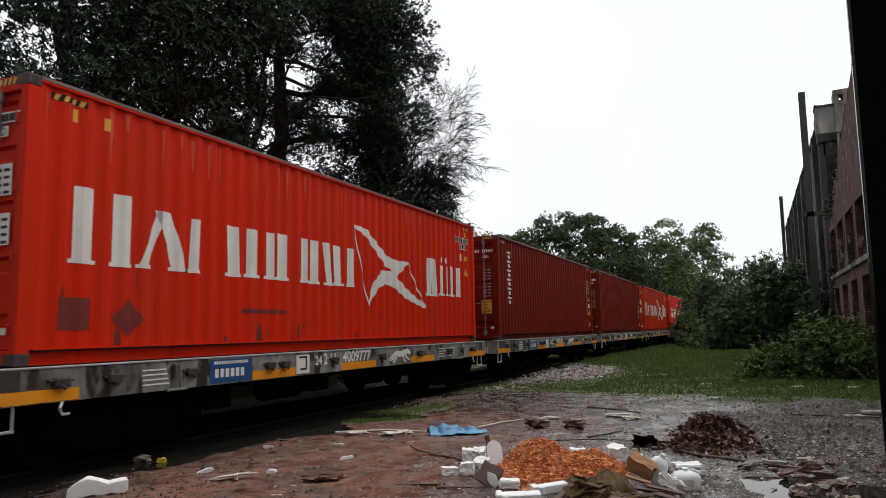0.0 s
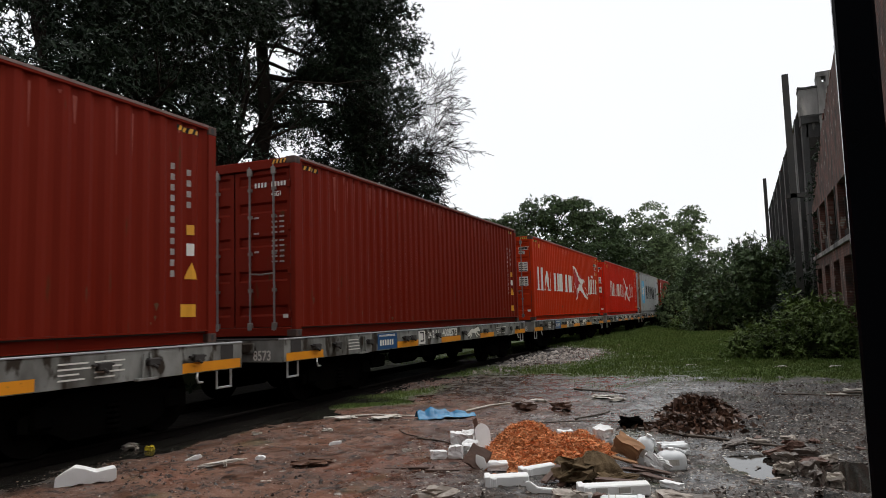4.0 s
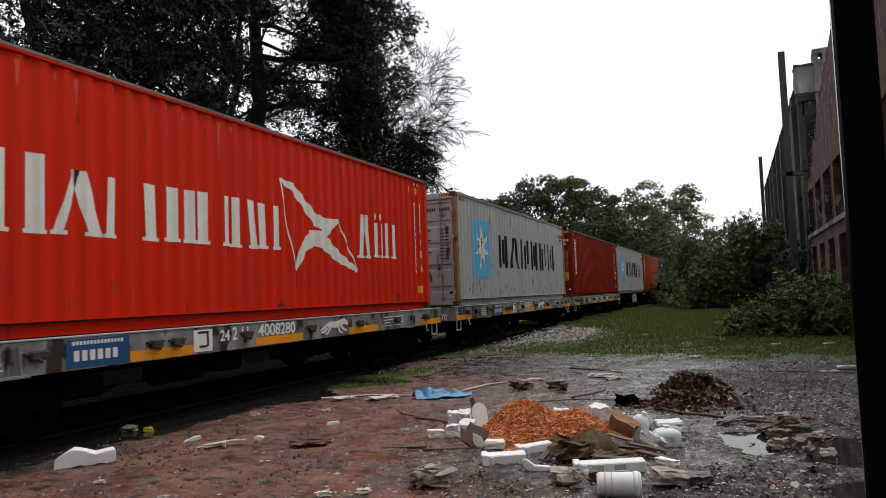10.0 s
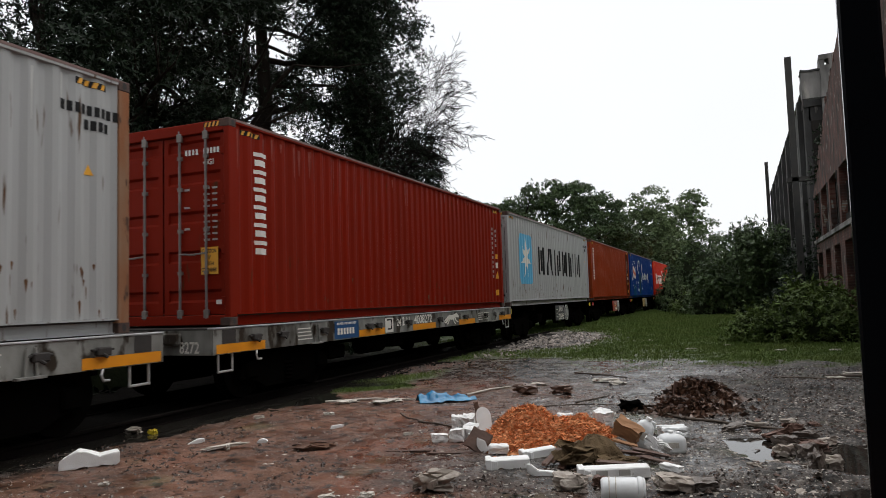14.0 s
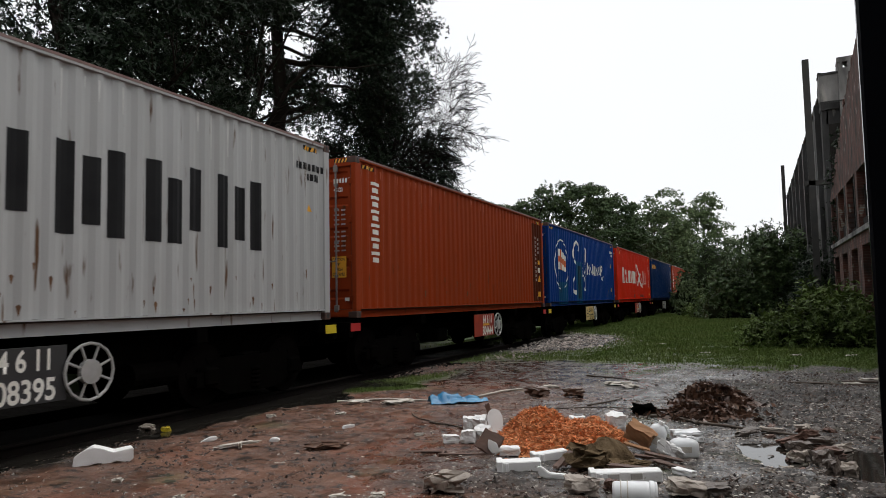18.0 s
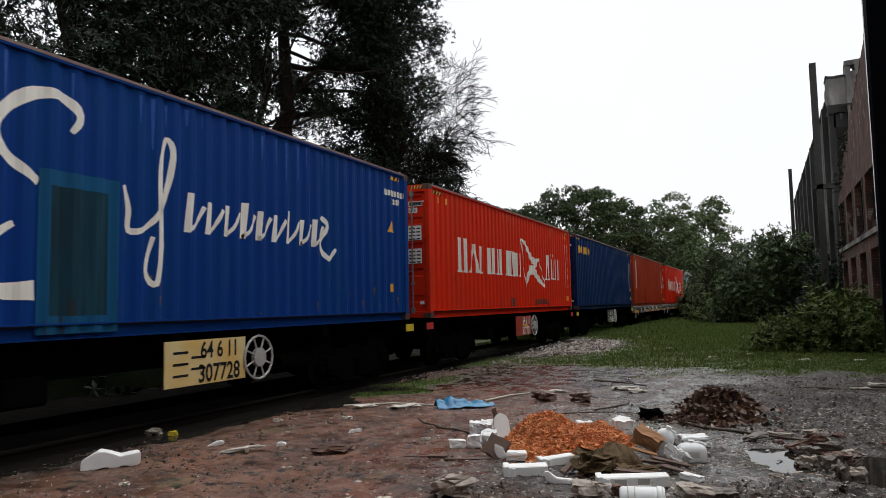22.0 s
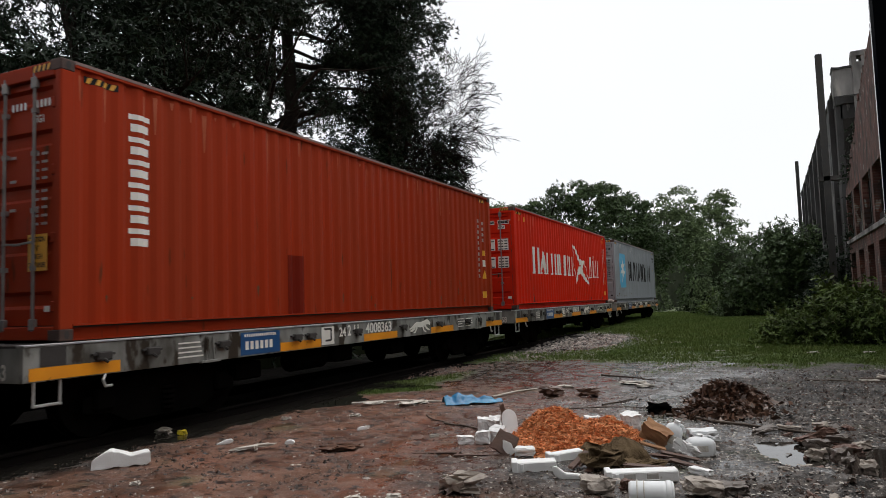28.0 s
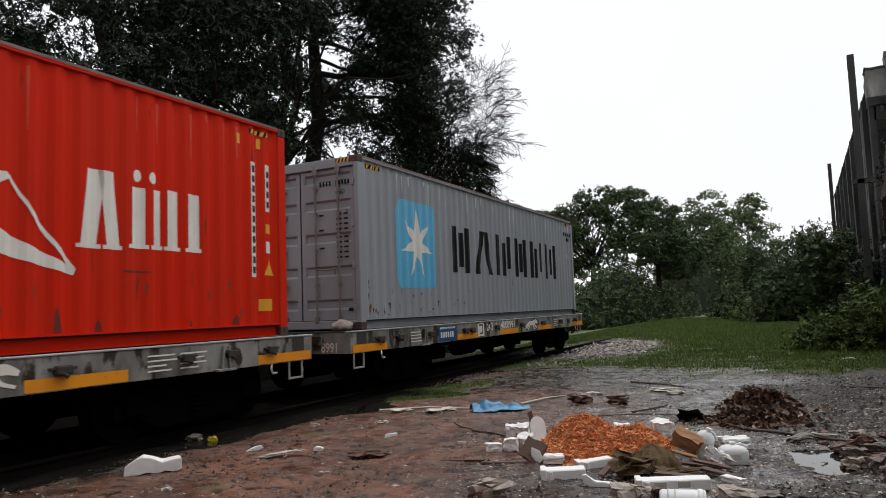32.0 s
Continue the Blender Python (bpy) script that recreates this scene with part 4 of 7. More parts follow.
def upright(y, top=3.68, patch=False, stain=False):
    def f(c):
        upright_lettering(c, y, top)
        quads_end("caution_plate", [(.70, 1.0, .72, 1.1)], M["yellow_paint"], c, .024, "yellow caution plate")
        for k, word in enumerate(("CAUTION", "9'6\"", "HIGH", "CONTAINER")):
            writing(word, .075, M["grime"], c, END_TURN, (.715 if k in (0, 3) else .79, .021, 1.02 - k * .088), "caution_text", "", .75 if k < 3 else .6)
        far_codes(c, False, y=11.4)
        if stain:
            side_decal("soot_stain", [bar(11.1, 12.03, 1.36, 3.86)], M["soot_stain"], c, "dark sooty stain at the end of the side", .002)
        if patch:
            side_decal("repaired_patch", [bar(3.74, 4.18, 1.32, 2.2)], M["dark_maroon"], c, "darker repainted patch", .004)
    return f


def plain(c):
    far_codes(c, False, y=11.35)


def grey(c):
    grey_box_logo(c)
    top_codes(c, "black_paint", False, 11.3)
    side_decal("warning_triangle", [[(11.6, 2.9), (11.72, 2.9), (11.66, 3.02)]], M["yellow_paint"], c, "", .004)


def script(c):
    script_logo(c)
    top_codes(c, "white_paint", False, 11.25)
    side_decal("warning_triangle", [[(11.4, 2.85), (11.65, 2.85), (11.52, 3.08)]], M["yellow_paint"], c, "yellow warning triangle", .004)
    side_decal("small_plate", [bar(11.45, 11.6, 1.7, 1.86)], M["yellow_paint"], c, "", .004)


def blobs(c):
    blob_logo(c)
    far_codes(c, False, y=11.7, yellow=False)


def scuffed_logo(c):
    red_logo(1.6, 10.6)(c)
    side_decal("dark_patch", [bar(5.38, 5.75, 1.36, 1.6)], M["old_patch"], c, "dark scuffed patch", .004)
    side_decal("dark_patch", [bar(7.75, 9.1, 1.4, 1.56)], M["old_patch"], c, "long dark scuffed patch", .004)


def first_logo(c):
    red_logo(.61, 11.26, False, True, True)(c)
    side_decal("dark_patch", [bar(.46, .86, 1.5, 1.84)], M["old_patch"], c, "dark scuffed patch", .004)
    side_decal("dark_patch", [[(1.14, 1.62), (1.36, 1.42), (1.58, 1.62), (1.36, 1.86)]], M["old_patch"], c, "dark scuffed diamond", .004)
    side_decal("dark_scrape", [bar(3.3, 4.3, 1.72, 1.78)], M["old_patch"], c, "", .004)


# start along the track at t = 0, paint, lettering, wagon
TRAIN = [
    ("hamburg_red", 4.78, first_logo, "plates", "bright red steel container with white lettering", "A", "4009777"),
    ("dark_maroon", 18.78, upright(.93), "white", "dark maroon corrugated container with white upright lettering", "A", "4008181"),
    ("dark_maroon", 32.82, plain, "white", "plain dark maroon corrugated steel container", "A", "4008573"),
    ("orange_red", 46.94, red_logo(.67, 11.5, True, True, True), "plates", "orange-red steel container with white flag emblem", "A", "4008348"),
    ("bright_red", 60.92, red_logo(1.8, 10.57), "plates", "bright red steel container with narrow white lettering", "A", "4008280"),
    ("bone_grey", 74.93, grey, "black", "pale grey rust-streaked container with black lettering", "A", "4008470"),
    ("maroon", 88.86, upright(.6), "white", "maroon corrugated container with white upright lettering", "A", "4008272"),
    ("bone_grey", 101.66, grey, "black", "pale grey container with blue square and star", "B", "panel_dark"),
    ("rust_brown", 114.7, upright(.64, stain=True), "white", "rust-orange container with white upright lettering", "B", "panel_red"),
    ("royal_blue", 127.6, script, "white", "royal blue container with white brush-script strokes", "B", "panel_cream"),
    ("hamburg_red", 140.78, scuffed_logo, "plates", "bright red container with white lettering and emblem", "B", "panel_red"),
    ("navy", 153.91, blobs, "white", "dark navy container with small yellow lettering", "B", "panel_dark"),
    ("brick_brown", 167.1, upright(.88, patch=True), "white", "brick-brown container with a darker repainted patch", "A", "4008363"),
    ("bright_red", 181.17, red_logo(1.75, 10.6), "plates", "clean bright red container with white lettering", "A", "4008058"),
    ("steel_grey", 195.21, grey, "black", "steel grey container with black lettering, last of the train", "A", "4008991"),
]
PLATE_NUMBER = {101.66: "308395", 114.7: "304444", 127.6: "307728", 140.78: "307751", 153.91: "304386"}
MOVING = []
grey_proto, black_proto, proto_wheels = None, None, {}


def wagon_copy(kind, start):
    global grey_proto, black_proto
    proto = grey_proto if kind == "A" else black_proto
    if proto is None:
        WHEELS.clear()
        proto = grey_wagon() if kind == "A" else black_wagon()
        proto_wheels[kind] = [y for _, y in WHEELS]
        if kind == "A":
            grey_proto = proto
        else:
            black_proto = proto
        return proto
    return copy_thing(proto, Matrix.Identity(4))


def wagon_writing(w, kind, mark, start):
    bot = DECK - .37
    if kind == "A":
        writing(mark, .24, M["white_paint"], w, SIDE_TURN, (SILL_X + .007, 5.78, bot + .15), "wagon_number", "white painted number", 1.1)
        writing("2 11", .24, M["white_paint"], w, SIDE_TURN, (SILL_X + .007, 5.2, bot + .14), "wagon_code", "", .9)
        writing(mark[-4:], .21, M["white_paint"], w, END_TURN, (.72, WAGON_A0 - .006, bot + .03), "wagon_number", "", .8)
    else:
        x = 1.16
        part("number_panel", new_box(x - .02, x, 5.87, 7.32, .5, 1.06, .004), M[mark], w, "painted number panel")
        ink = M["black_paint"] if mark == "panel_cream" else M["white_paint"]
        if mark == "panel_red":
            for ch in w.children:
                if ch.name.startswith("yellow_patch"):
                    ch.data = ch.data.copy()
                    ch.data.materials[0] = M["logo_red"]
                    ch.name, ch["label"] = "red_patch", "dull red reflective patch"
        writing("64 6 11", .29, ink, w, SIDE_TURN, (x + .004, 6.46, .83), "wagon_code", "", .8)
        writing(PLATE_NUMBER[start], .31, ink, w, SIDE_TURN, (x + .004, 6.42, .53), "wagon_number", "", .84)
        bars = [(6.47, 6.94, .765, .82)] if mark == "panel_red" else [(6.0 + .3 * (k % 2), 6.25 + .3 * (k % 2), .62 + .07 * k, .65 + .07 * k) for k in range(5)]
        v, f = [], []
        for a, b, c0, c1 in bars:
            n = len(v)
            v += [(x + .004, a, c0), (x + .004, b, c0), (x + .004, b, c1), (x + .004, a, c1)]
            f.append((n, n + 1, n + 2, n + 3))
        raw("small_mark", v, f, M["yellow_paint"] if mark == "panel_red" else ink, w)
        writing(PLATE_NUMBER[start][-4:], .17, M["white_paint"], w, END_TURN, (.55, -.226, DECK - .3), "wagon_number", "", .8)


def build_train():
    names = {"A": "flat_wagon", "B": "skeleton_wagon"}
    wagons = []
    for body, start, logo, code, label, kind, mark in TRAIN:
        w = wagon_copy(kind, start)
        wagons.append((w, kind, mark, start))
    for w, kind, mark, start in wagons:
        wagon_writing(w, kind, mark, start)
        MOVING.append((w, start, 0.0))
    for body, start, logo, code, label, kind, mark in TRAIN:
        c = container("shipping_container", body, label, start, logo, "plates" if code == "plates" else "painted", None, code == "black")
        del c["start"]
        MOVING.append((c, start, DECK))
    rng = random.Random(8)
    bm = bmesh.new()
    bmesh.ops.create_icosphere(bm, subdivisions=3, radius=1)
    for v in bm.verts:
        p = v.co.copy()
        v.co = Vector((p.x * .15, p.y * .2, p.z * .11)) * (1 + .3 * noise.noise(p * 2.3) + .2 * noise.noise(p * 5))
        v.co.z = max(v.co.z, -.07) + .07
    rag = part("rag", bm, material("pale_rag", (.42, .36, .33), .9, 0, (.2, .15, .13), 9, .8, .6, 60), None, "", True)
    tagged(rag, "pale crumpled rag bundle lying on the wagon end", "rags")
    MOVING.append((rag, 195.21 - .2, DECK - .01, .98))


build_train()


# ---- the track ----
def build_track():
    t = empty("railway_track", None, "rusty railway track sunk in muddy ground", "track", "", "structure")
    for s in (1, -1):
        x = TRACK_X + s * .838
        bm = new_box(x - .035, x + .035, -60, 150, .06, .10, .008)
        box(bm, x - .01, x + .01, -60, 150, -.02, .06)
        box(bm, x - .07, x + .07, -60, 150, -.05, -.02)
        part("rail", bm, M["shaded_rail_steel"], t, "brown steel rail")
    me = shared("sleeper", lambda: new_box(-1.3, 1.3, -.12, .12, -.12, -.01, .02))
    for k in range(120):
        ob = link_mesh("sleeper", me, M["shaded_sleeper_wood"], t)
        ob.location = (TRACK_X, -4 + k * .68, -.045)


build_track()


# ---- ground ----
PUDDLES = [(.02, 7.35, .26, .42), (.16, 6.8, .18, .2), (.82, 7.35, .34, .5), (.78, 6.65, .3, .3), (.74, 5.6, .3, .45), (.9, 11.6, .5, .2), (-6.3, 11.2, 1.2, .5), (-6.2, 9.3, .5, .6)]


def lawn(x, y):
    """How grassy the ground is, 0 to 1."""
    edge = 14.2 + .25 * np.abs(x + .6) + noise2(x, y, .45, 3) * 1.5 + noise2(x, y, 1.7, 6) * 1.0
    a = np.clip((y - edge) / 1.3 + noise2(x, y, 5.0, 7, 1) * .35, 0, 1)
    b = np.clip(1 - np.abs(x + 6.0 + .12 * (y - 12)) / .9, 0, 1) * np.clip((y - 9.8) / .8, 0, 1)
    a = np.maximum(a, np.clip(b * 2 + noise2(x, y, 1.3, 5) * .8 - .3, 0, 1))
    stony = np.exp(-(((x + 5.9) / 1.7) ** 2 + ((y - 23.0) / 4.8) ** 2)) + np.exp(-(((x + 6.3) / .7) ** 2 + ((y - 14.2) / 1.3) ** 2))
    a = a * np.clip(1 - stony * 1.7 - noise2(x, y, 2.0, 9) * .25, 0, 1)
    return np.where(x < -6.75, a * np.clip((y - 17) / 8, .2, 1), a)


def churned(x, y):
    """How broken up the mud is, 0 to 1: a trodden band before the litter and the whole of the heap's far side."""
    band = np.exp(-((y - 5.0 - .12 * (x + 3)) / .5) ** 2)
    c = .12 + .36 * np.clip((x + 1.6) / 1.6, 0, 1) + .42 * band + .45 * np.clip((x + 1.2) / 1.2, 0, 1) * np.clip((y - 7.6) / 1.6, 0, 1) + noise2(x, y, 1.1, 51) * .75
    return np.clip((c - .28) * 2.2, 0, 1)



def ground_z(x, y):
    near = np.exp(-((x + 1) / 14) ** 2 - ((y - 8) / 22) ** 2)
    c = churned(x, y)
    z = noise2(x, y, .35, 1) * .045 * (1 - .75 * near) + near * (noise2(x, y, 1.4, 2) * .02 + noise2(x, y, 4.5, 4, 2) * .014 + (.4 - np.abs(noise2(x, y, 7.5, 14, 2)) * 1.6) * .016 * (.4 + c))
    z = z + near * c * ((.35 - np.abs(noise2(x, y, 15.0, 52, 2)) * 1.5) * .026 + noise2(x, y, 23.0, 53, 2) * .016)
    for cx, cy, rx, ry in PUDDLES:
        z = z - .07 * np.exp(-(((x - cx) / rx) ** 2 + ((y - cy) / ry) ** 2) ** 1.5)
    track = np.clip(1 - np.abs(x - TRACK_X) / 2.0, 0, 1)
    return z * (1 - .7 * np.clip(track * 2, 0, 1)) + np.clip(track * 3, 0, 1) * (-.04 + .10 * np.clip((y - 21) / 6, 0, 1))


def stations(parts):
    out = []
    for a, b, step in parts:
        n = max(1, round((b - a) / step))
        out += [a + (b - a) * k / n for k in range(n)]
    return out + [parts[-1][1]]


def ground_material():
    m = bpy.data.materials.new("wet_muddy_ground")
    m.use_nodes = True
    n, l = m.node_tree.nodes, m.node_tree.links
    b = n["Principled BSDF"]

    def noise(scale, detail=6, rough=.6):
        t = n.new("ShaderNodeTexNoise")
        t.inputs["Scale"].default_value, t.inputs["Detail"].default_value, t.inputs["Roughness"].default_value = scale, detail, rough
        g = n.new("ShaderNodeNewGeometry")
        l.new(g.outputs["Position"], t.inputs["Vector"])
        return t.outputs["Fac"]

    def rng(v, a, c, lo=0.0, hi=1.0):
        r = n.new("ShaderNodeMapRange")
        r.inputs[1].default_value, r.inputs[2].default_value, r.inputs[3].default_value, r.inputs[4].default_value = a, c, lo, hi
        l.new(v, r.inputs[0])
        return r.outputs[0]

    def mix(f, a, c):
        x = n.new("ShaderNodeMix")
        x.data_type = "RGBA"
        l.new(f, x.inputs[0])
        for k, v in ((6, a), (7, c)):
            if isinstance(v, tuple):
                x.inputs[k].default_value = (*v, 1)
            else:
                l.new(v, x.inputs[k])
        return x.outputs[2]

    def attr(name):
        a = n.new("ShaderNodeAttribute")
        a.attribute_name = name
        return a.outputs["Fac"]
    mud = mix(rng(noise(1.3), .38, .62), (.082, .039, .024), (.180, .088, .056))
    mud = mix(rng(noise(.55, 5), .52, .62), mud, (.165, .055, .028))
    mud = mix(rng(noise(6, 8, .72), .53, .58), mud, (.018, .011, .008))
    mud = mix(rng(noise(.7, 4), .56, .66), mud, (.040, .030, .025))
    mud = mix(rng(noise(60, 3), .64, .68), mud, (.38, .33, .28))
    dark = mix(rng(noise(3.6, 9, .74), .43, .57), (.007, .006, .0052), (.085, .069, .058))
    dark = mix(rng(noise(14, 6, .75), .58, .62), dark, (.25, .21, .18))
    dark = mix(rng(noise(28, 5, .75), .54, .59), dark, (.006, .005, .0045))
    dark = mix(rng(noise(50, 3), .65, .68), dark, (.48, .45, .41))
    soil = mix(attr("wet"), mud, dark)
    green = mix(rng(noise(2.2), .35, .65), (.075, .12, .028), (.10, .135, .038))
    green = mix(rng(noise(30), .5, .62), green, (.03, .05, .014))
    stones = mix(rng(noise(26, 3), .45, .6), (.07, .06, .052), (.32, .29, .26))
    col = mix(attr("grass"), soil, green)
    col = mix(attr("stony"), col, stones)
    # shade under and beside the train, painted in as a near-black ground colour
    col = mix(attr("track_shade"), col, (.006, .0052, .0046))
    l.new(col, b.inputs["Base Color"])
    patch = noise(3.2, 9, .72)
    crumbly = attr("crumbly")
    broken = n.new("ShaderNodeMath")
    broken.operation = "MULTIPLY_ADD"
    l.new(crumbly, broken.inputs[0])
    broken.inputs[1].default_value = .16
    l.new(patch, broken.inputs[2])
    patch = broken.outputs[0]
    gl = rng(patch, .47, .60, .07, .62)
    add = n.new("ShaderNodeMath")
    add.operation, add.use_clamp = "ADD", True
    l.new(gl, add.inputs[0])
    l.new(rng(attr("grass"), 0, 1, 0, .5), add.inputs[1])
    sub = n.new("ShaderNodeMath")
    sub.operation, sub.use_clamp = "SUBTRACT", True
    l.new(add.outputs[0], sub.inputs[0])
    l.new(rng(attr("wet"), 0, 1, -.22, .10), sub.inputs[1])
    dry = n.new("ShaderNodeMath")
    dry.operation, dry.use_clamp = "ADD", True
    l.new(sub.outputs[0], dry.inputs[0])
    l.new(attr("track_shade"), dry.inputs[1])
    l.new(dry.outputs[0], b.inputs["Roughness"])
    film = n.new("ShaderNodeMath")
    film.operation = "MULTIPLY"
    l.new(rng(attr("track_shade"), 0, 1, 1.0, .12), film.inputs[0])
    l.new(rng(crumbly, 0, 1, .5, .26), film.inputs[1])
    l.new(film.outputs[0], b.inputs["Specular IOR Level"])
    bp = n.new("ShaderNodeBump")
    bp.inputs["Strength"].default_value, bp.inputs["Distance"].default_value = .8, .008
    l.new(noise(30, 9, .78), bp.inputs["Height"])
    l.new(rng(patch, .46, .58, .25, 1.0), bp.inputs["Strength"])
    coarse = n.new("ShaderNodeBump")
    coarse.inputs["Strength"].default_value, coarse.inputs["Distance"].default_value = .7, .05
    l.new(noise(7, 6, .6), coarse.inputs["Height"])
    l.new(rng(patch, .46, .58, .12, 1.0), coarse.inputs["Strength"])
    l.new(coarse.outputs[0], bp.inputs["Normal"])
    l.new(bp.outputs[0], b.inputs["Normal"])
    return m


def build_ground():
    xs = stations([(-2500, -300, 400), (-300, -60, 30), (-60, -14, 2), (-14, -7.2, .25), (-7.2, -3.2, .03), (-3.2, 1.7, .019), (1.7, 2.8, .06), (2.8, 6, .2), (6, 60, 3), (60, 300, 40), (300, 2500, 400)])
    ys = stations([(-400, -20, 60), (-20, 2, 1.5), (2, 4.2, .2), (4.2, 9, .021), (9, 13, .04), (13, 18, .08), (18, 40, .3), (40, 120, 2), (120, 400, 30), (400, 3000, 400)])
    X, Y = np.meshgrid(xs, ys)
    Z = ground_z(X, Y)
    v = np.stack([X.ravel(), Y.ravel(), Z.ravel()], 1)
    nx, ny = len(xs), len(ys)
    i = (np.arange(ny - 1)[:, None] * nx + np.arange(nx - 1)[None]).ravel()
    f = np.stack([i, i + 1, i + nx + 1, i + nx], 1)
    me = bpy.data.meshes.new("ground")
    me.vertices.add(len(v))
    me.vertices.foreach_set("co", v.astype(np.float32).ravel())
    me.loops.add(len(f) * 4)
    me.loops.foreach_set("vertex_index", f.astype(np.int32).ravel())
    me.polygons.add(len(f))
    me.polygons.foreach_set("loop_start", np.arange(len(f), dtype=np.int32) * 4)
    me.update(calc_edges=True)
    wet = np.clip(.5 + (X + 2.6 - .12 * (Y - 8)) * .55 + noise2(X, Y, .6, 8) * .6, 0, 1) * np.clip((Y - 4.6 + .6 * (X + 2.5)) / 1.5, 0, 1)
    wet = np.maximum(wet, np.clip((Y - 10.5) / 2, 0, 1))
    wet = np.maximum(wet, np.clip((-6.0 - X) / .6, 0, 1))
    stony = np.clip(1.6 * np.exp(-(((X + 5.9) / 1.6) ** 2 + ((Y - 23.0) / 4.6) ** 2)) + 1.2 * np.exp(-(((X + 6.3) / .6) ** 2 + ((Y - 14.2) / 1.2) ** 2)) + noise2(X, Y, 2.5, 21) * .3 - .25, 0, 1)
    # the last mask marks where the train's shade is painted on the ground
    for name, arr in (("wet", wet), ("crumbly", churned(X, Y)), ("grass", lawn(X, Y)), ("stony", stony * .25), ("track_shade", np.clip((-6.15 - .8 * np.clip((9.5 - Y) / 3, 0, 1) - X + noise2(X, Y, 1.3, 31) * .5) / .5, 0, 1) * np.clip(1 - lawn(X, Y) * 1.2, 0, 1))):
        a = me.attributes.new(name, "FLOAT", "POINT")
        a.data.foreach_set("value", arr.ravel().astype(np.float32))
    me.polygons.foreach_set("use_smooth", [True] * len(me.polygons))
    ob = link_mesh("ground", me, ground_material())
    tagged(ob, "wet muddy ground with litter, turning to short grass", "ground", "", "structure")
    water = material("puddle_water", (.02, .018, .015), .04, 0, None, 2, .2, 0.03, 9, spec=.5)
    w = raw("water", [(-7.2, 4.0, -.032), (2.4, 4.0, -.032), (2.4, 15.5, -.032), (-7.2, 15.5, -.032)], [(0, 1, 2, 3)], water)
    tagged(w, "shallow brown puddle water lying in mud hollows", "puddle", "", "structure")


build_ground()


# ---- trees and bushes ----
def leaf_material(name, base, second, rough=.5, spec=.08):
    m = material(name, base, rough, 0, second, .8, .8, 0, random_tint=.5, spec=spec)
    return m


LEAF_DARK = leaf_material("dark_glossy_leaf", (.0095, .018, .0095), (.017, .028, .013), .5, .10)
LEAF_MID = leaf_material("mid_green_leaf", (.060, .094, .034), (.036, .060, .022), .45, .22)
# green of the pale bushes; on the distant trees it also paints in haze
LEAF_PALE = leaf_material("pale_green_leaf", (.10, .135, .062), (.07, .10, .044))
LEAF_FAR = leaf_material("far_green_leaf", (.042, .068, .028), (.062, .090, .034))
LEAF_OLIVE = leaf_material("olive_leaf", (.09, .13, .034), (.046, .07, .022))
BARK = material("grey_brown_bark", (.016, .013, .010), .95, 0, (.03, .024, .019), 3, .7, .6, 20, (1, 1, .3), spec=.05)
TWIG = material("bare_twig", (.016, .014, .012), .95, 0, (.024, .02, .017), 3, .6, .2, 20, spec=.05)


def leaves_mesh(rng, centres, spread, count, size, droop=.6, aspect=.34, whorl=8, dome=False):
    """Pointed leaves in drooping whorls at the twig ends of each clump; arrays in, vertices and faces out."""
    per = max(1, count // whorl)
    k = len(centres) * per
    off = np.clip(rng.normal(size=(k, 3)), -1.7, 1.7)
    if dome:
        off /= np.linalg.norm(off, axis=1)[:, None]
        off[:, 2] = np.abs(off[:, 2]) * 1.1 - .25
        off *= rng.uniform(.55, 1.15, (k, 1)) * 1.5
    tip = np.repeat(centres, per, 0) + off * np.repeat(spread, per, 0)[:, None] * np.array([1, 1, .8])
    axis = off / (np.linalg.norm(off, axis=1)[:, None] + 1e-6) * .7 + rng.normal(size=(k, 3)) * .45 + np.array([0, 0, .45])
    axis /= np.linalg.norm(axis, axis=1)[:, None]
    u = np.cross(axis, rng.normal(size=(k, 3)))
    u /= np.linalg.norm(u, axis=1)[:, None] + 1e-9
    w = np.cross(axis, u)
    phi = np.arange(whorl)[None] * (2 * math.pi / whorl) + rng.uniform(0, 1.2, (k, whorl))
    th = rng.uniform(.55, 1.9, (k, whorl))
    d = axis[:, None] * np.cos(th)[..., None] + (u[:, None] * np.cos(phi)[..., None] + w[:, None] * np.sin(phi)[..., None]) * np.sin(th)[..., None]
    d[..., 2] -= droop * rng.uniform(.3, 1.3, (k, whorl))
    d = (d / np.linalg.norm(d, axis=2)[..., None]).reshape(-1, 3)
    side = np.cross(d, np.repeat(axis, whorl, 0) + rng.normal(size=(k * whorl, 3)) * .3)
    side /= np.linalg.norm(side, axis=1)[:, None] + 1e-9
    p = np.repeat(tip, whorl, 0)
    L = size * rng.uniform(.6, 1.35, (len(p), 1))
    half = L * aspect * .5
    v = np.stack([p, p + d * L * .45 + side * half, p + d * L, p + d * L * .45 - side * half], 1).reshape(-1, 3)
    return v, np.arange(4 * len(p)).reshape(-1, 4)


def mesh_np(name, v, f, mat, parent=None, label=""):
    me = bpy.data.meshes.new(name)
    nf, nv = len(f), len(v)
    me.vertices.add(nv)
    me.vertices.foreach_set("co", np.asarray(v, np.float32).ravel())
    me.loops.add(nf * 4)
    me.loops.foreach_set("vertex_index", np.asarray(f, np.int32).ravel())
    me.polygons.add(nf)
    me.polygons.foreach_set("loop_start", np.arange(nf, dtype=np.int32) * 4)
    me.update(calc_edges=True)
    return link_mesh(name, me, mat, parent, label)


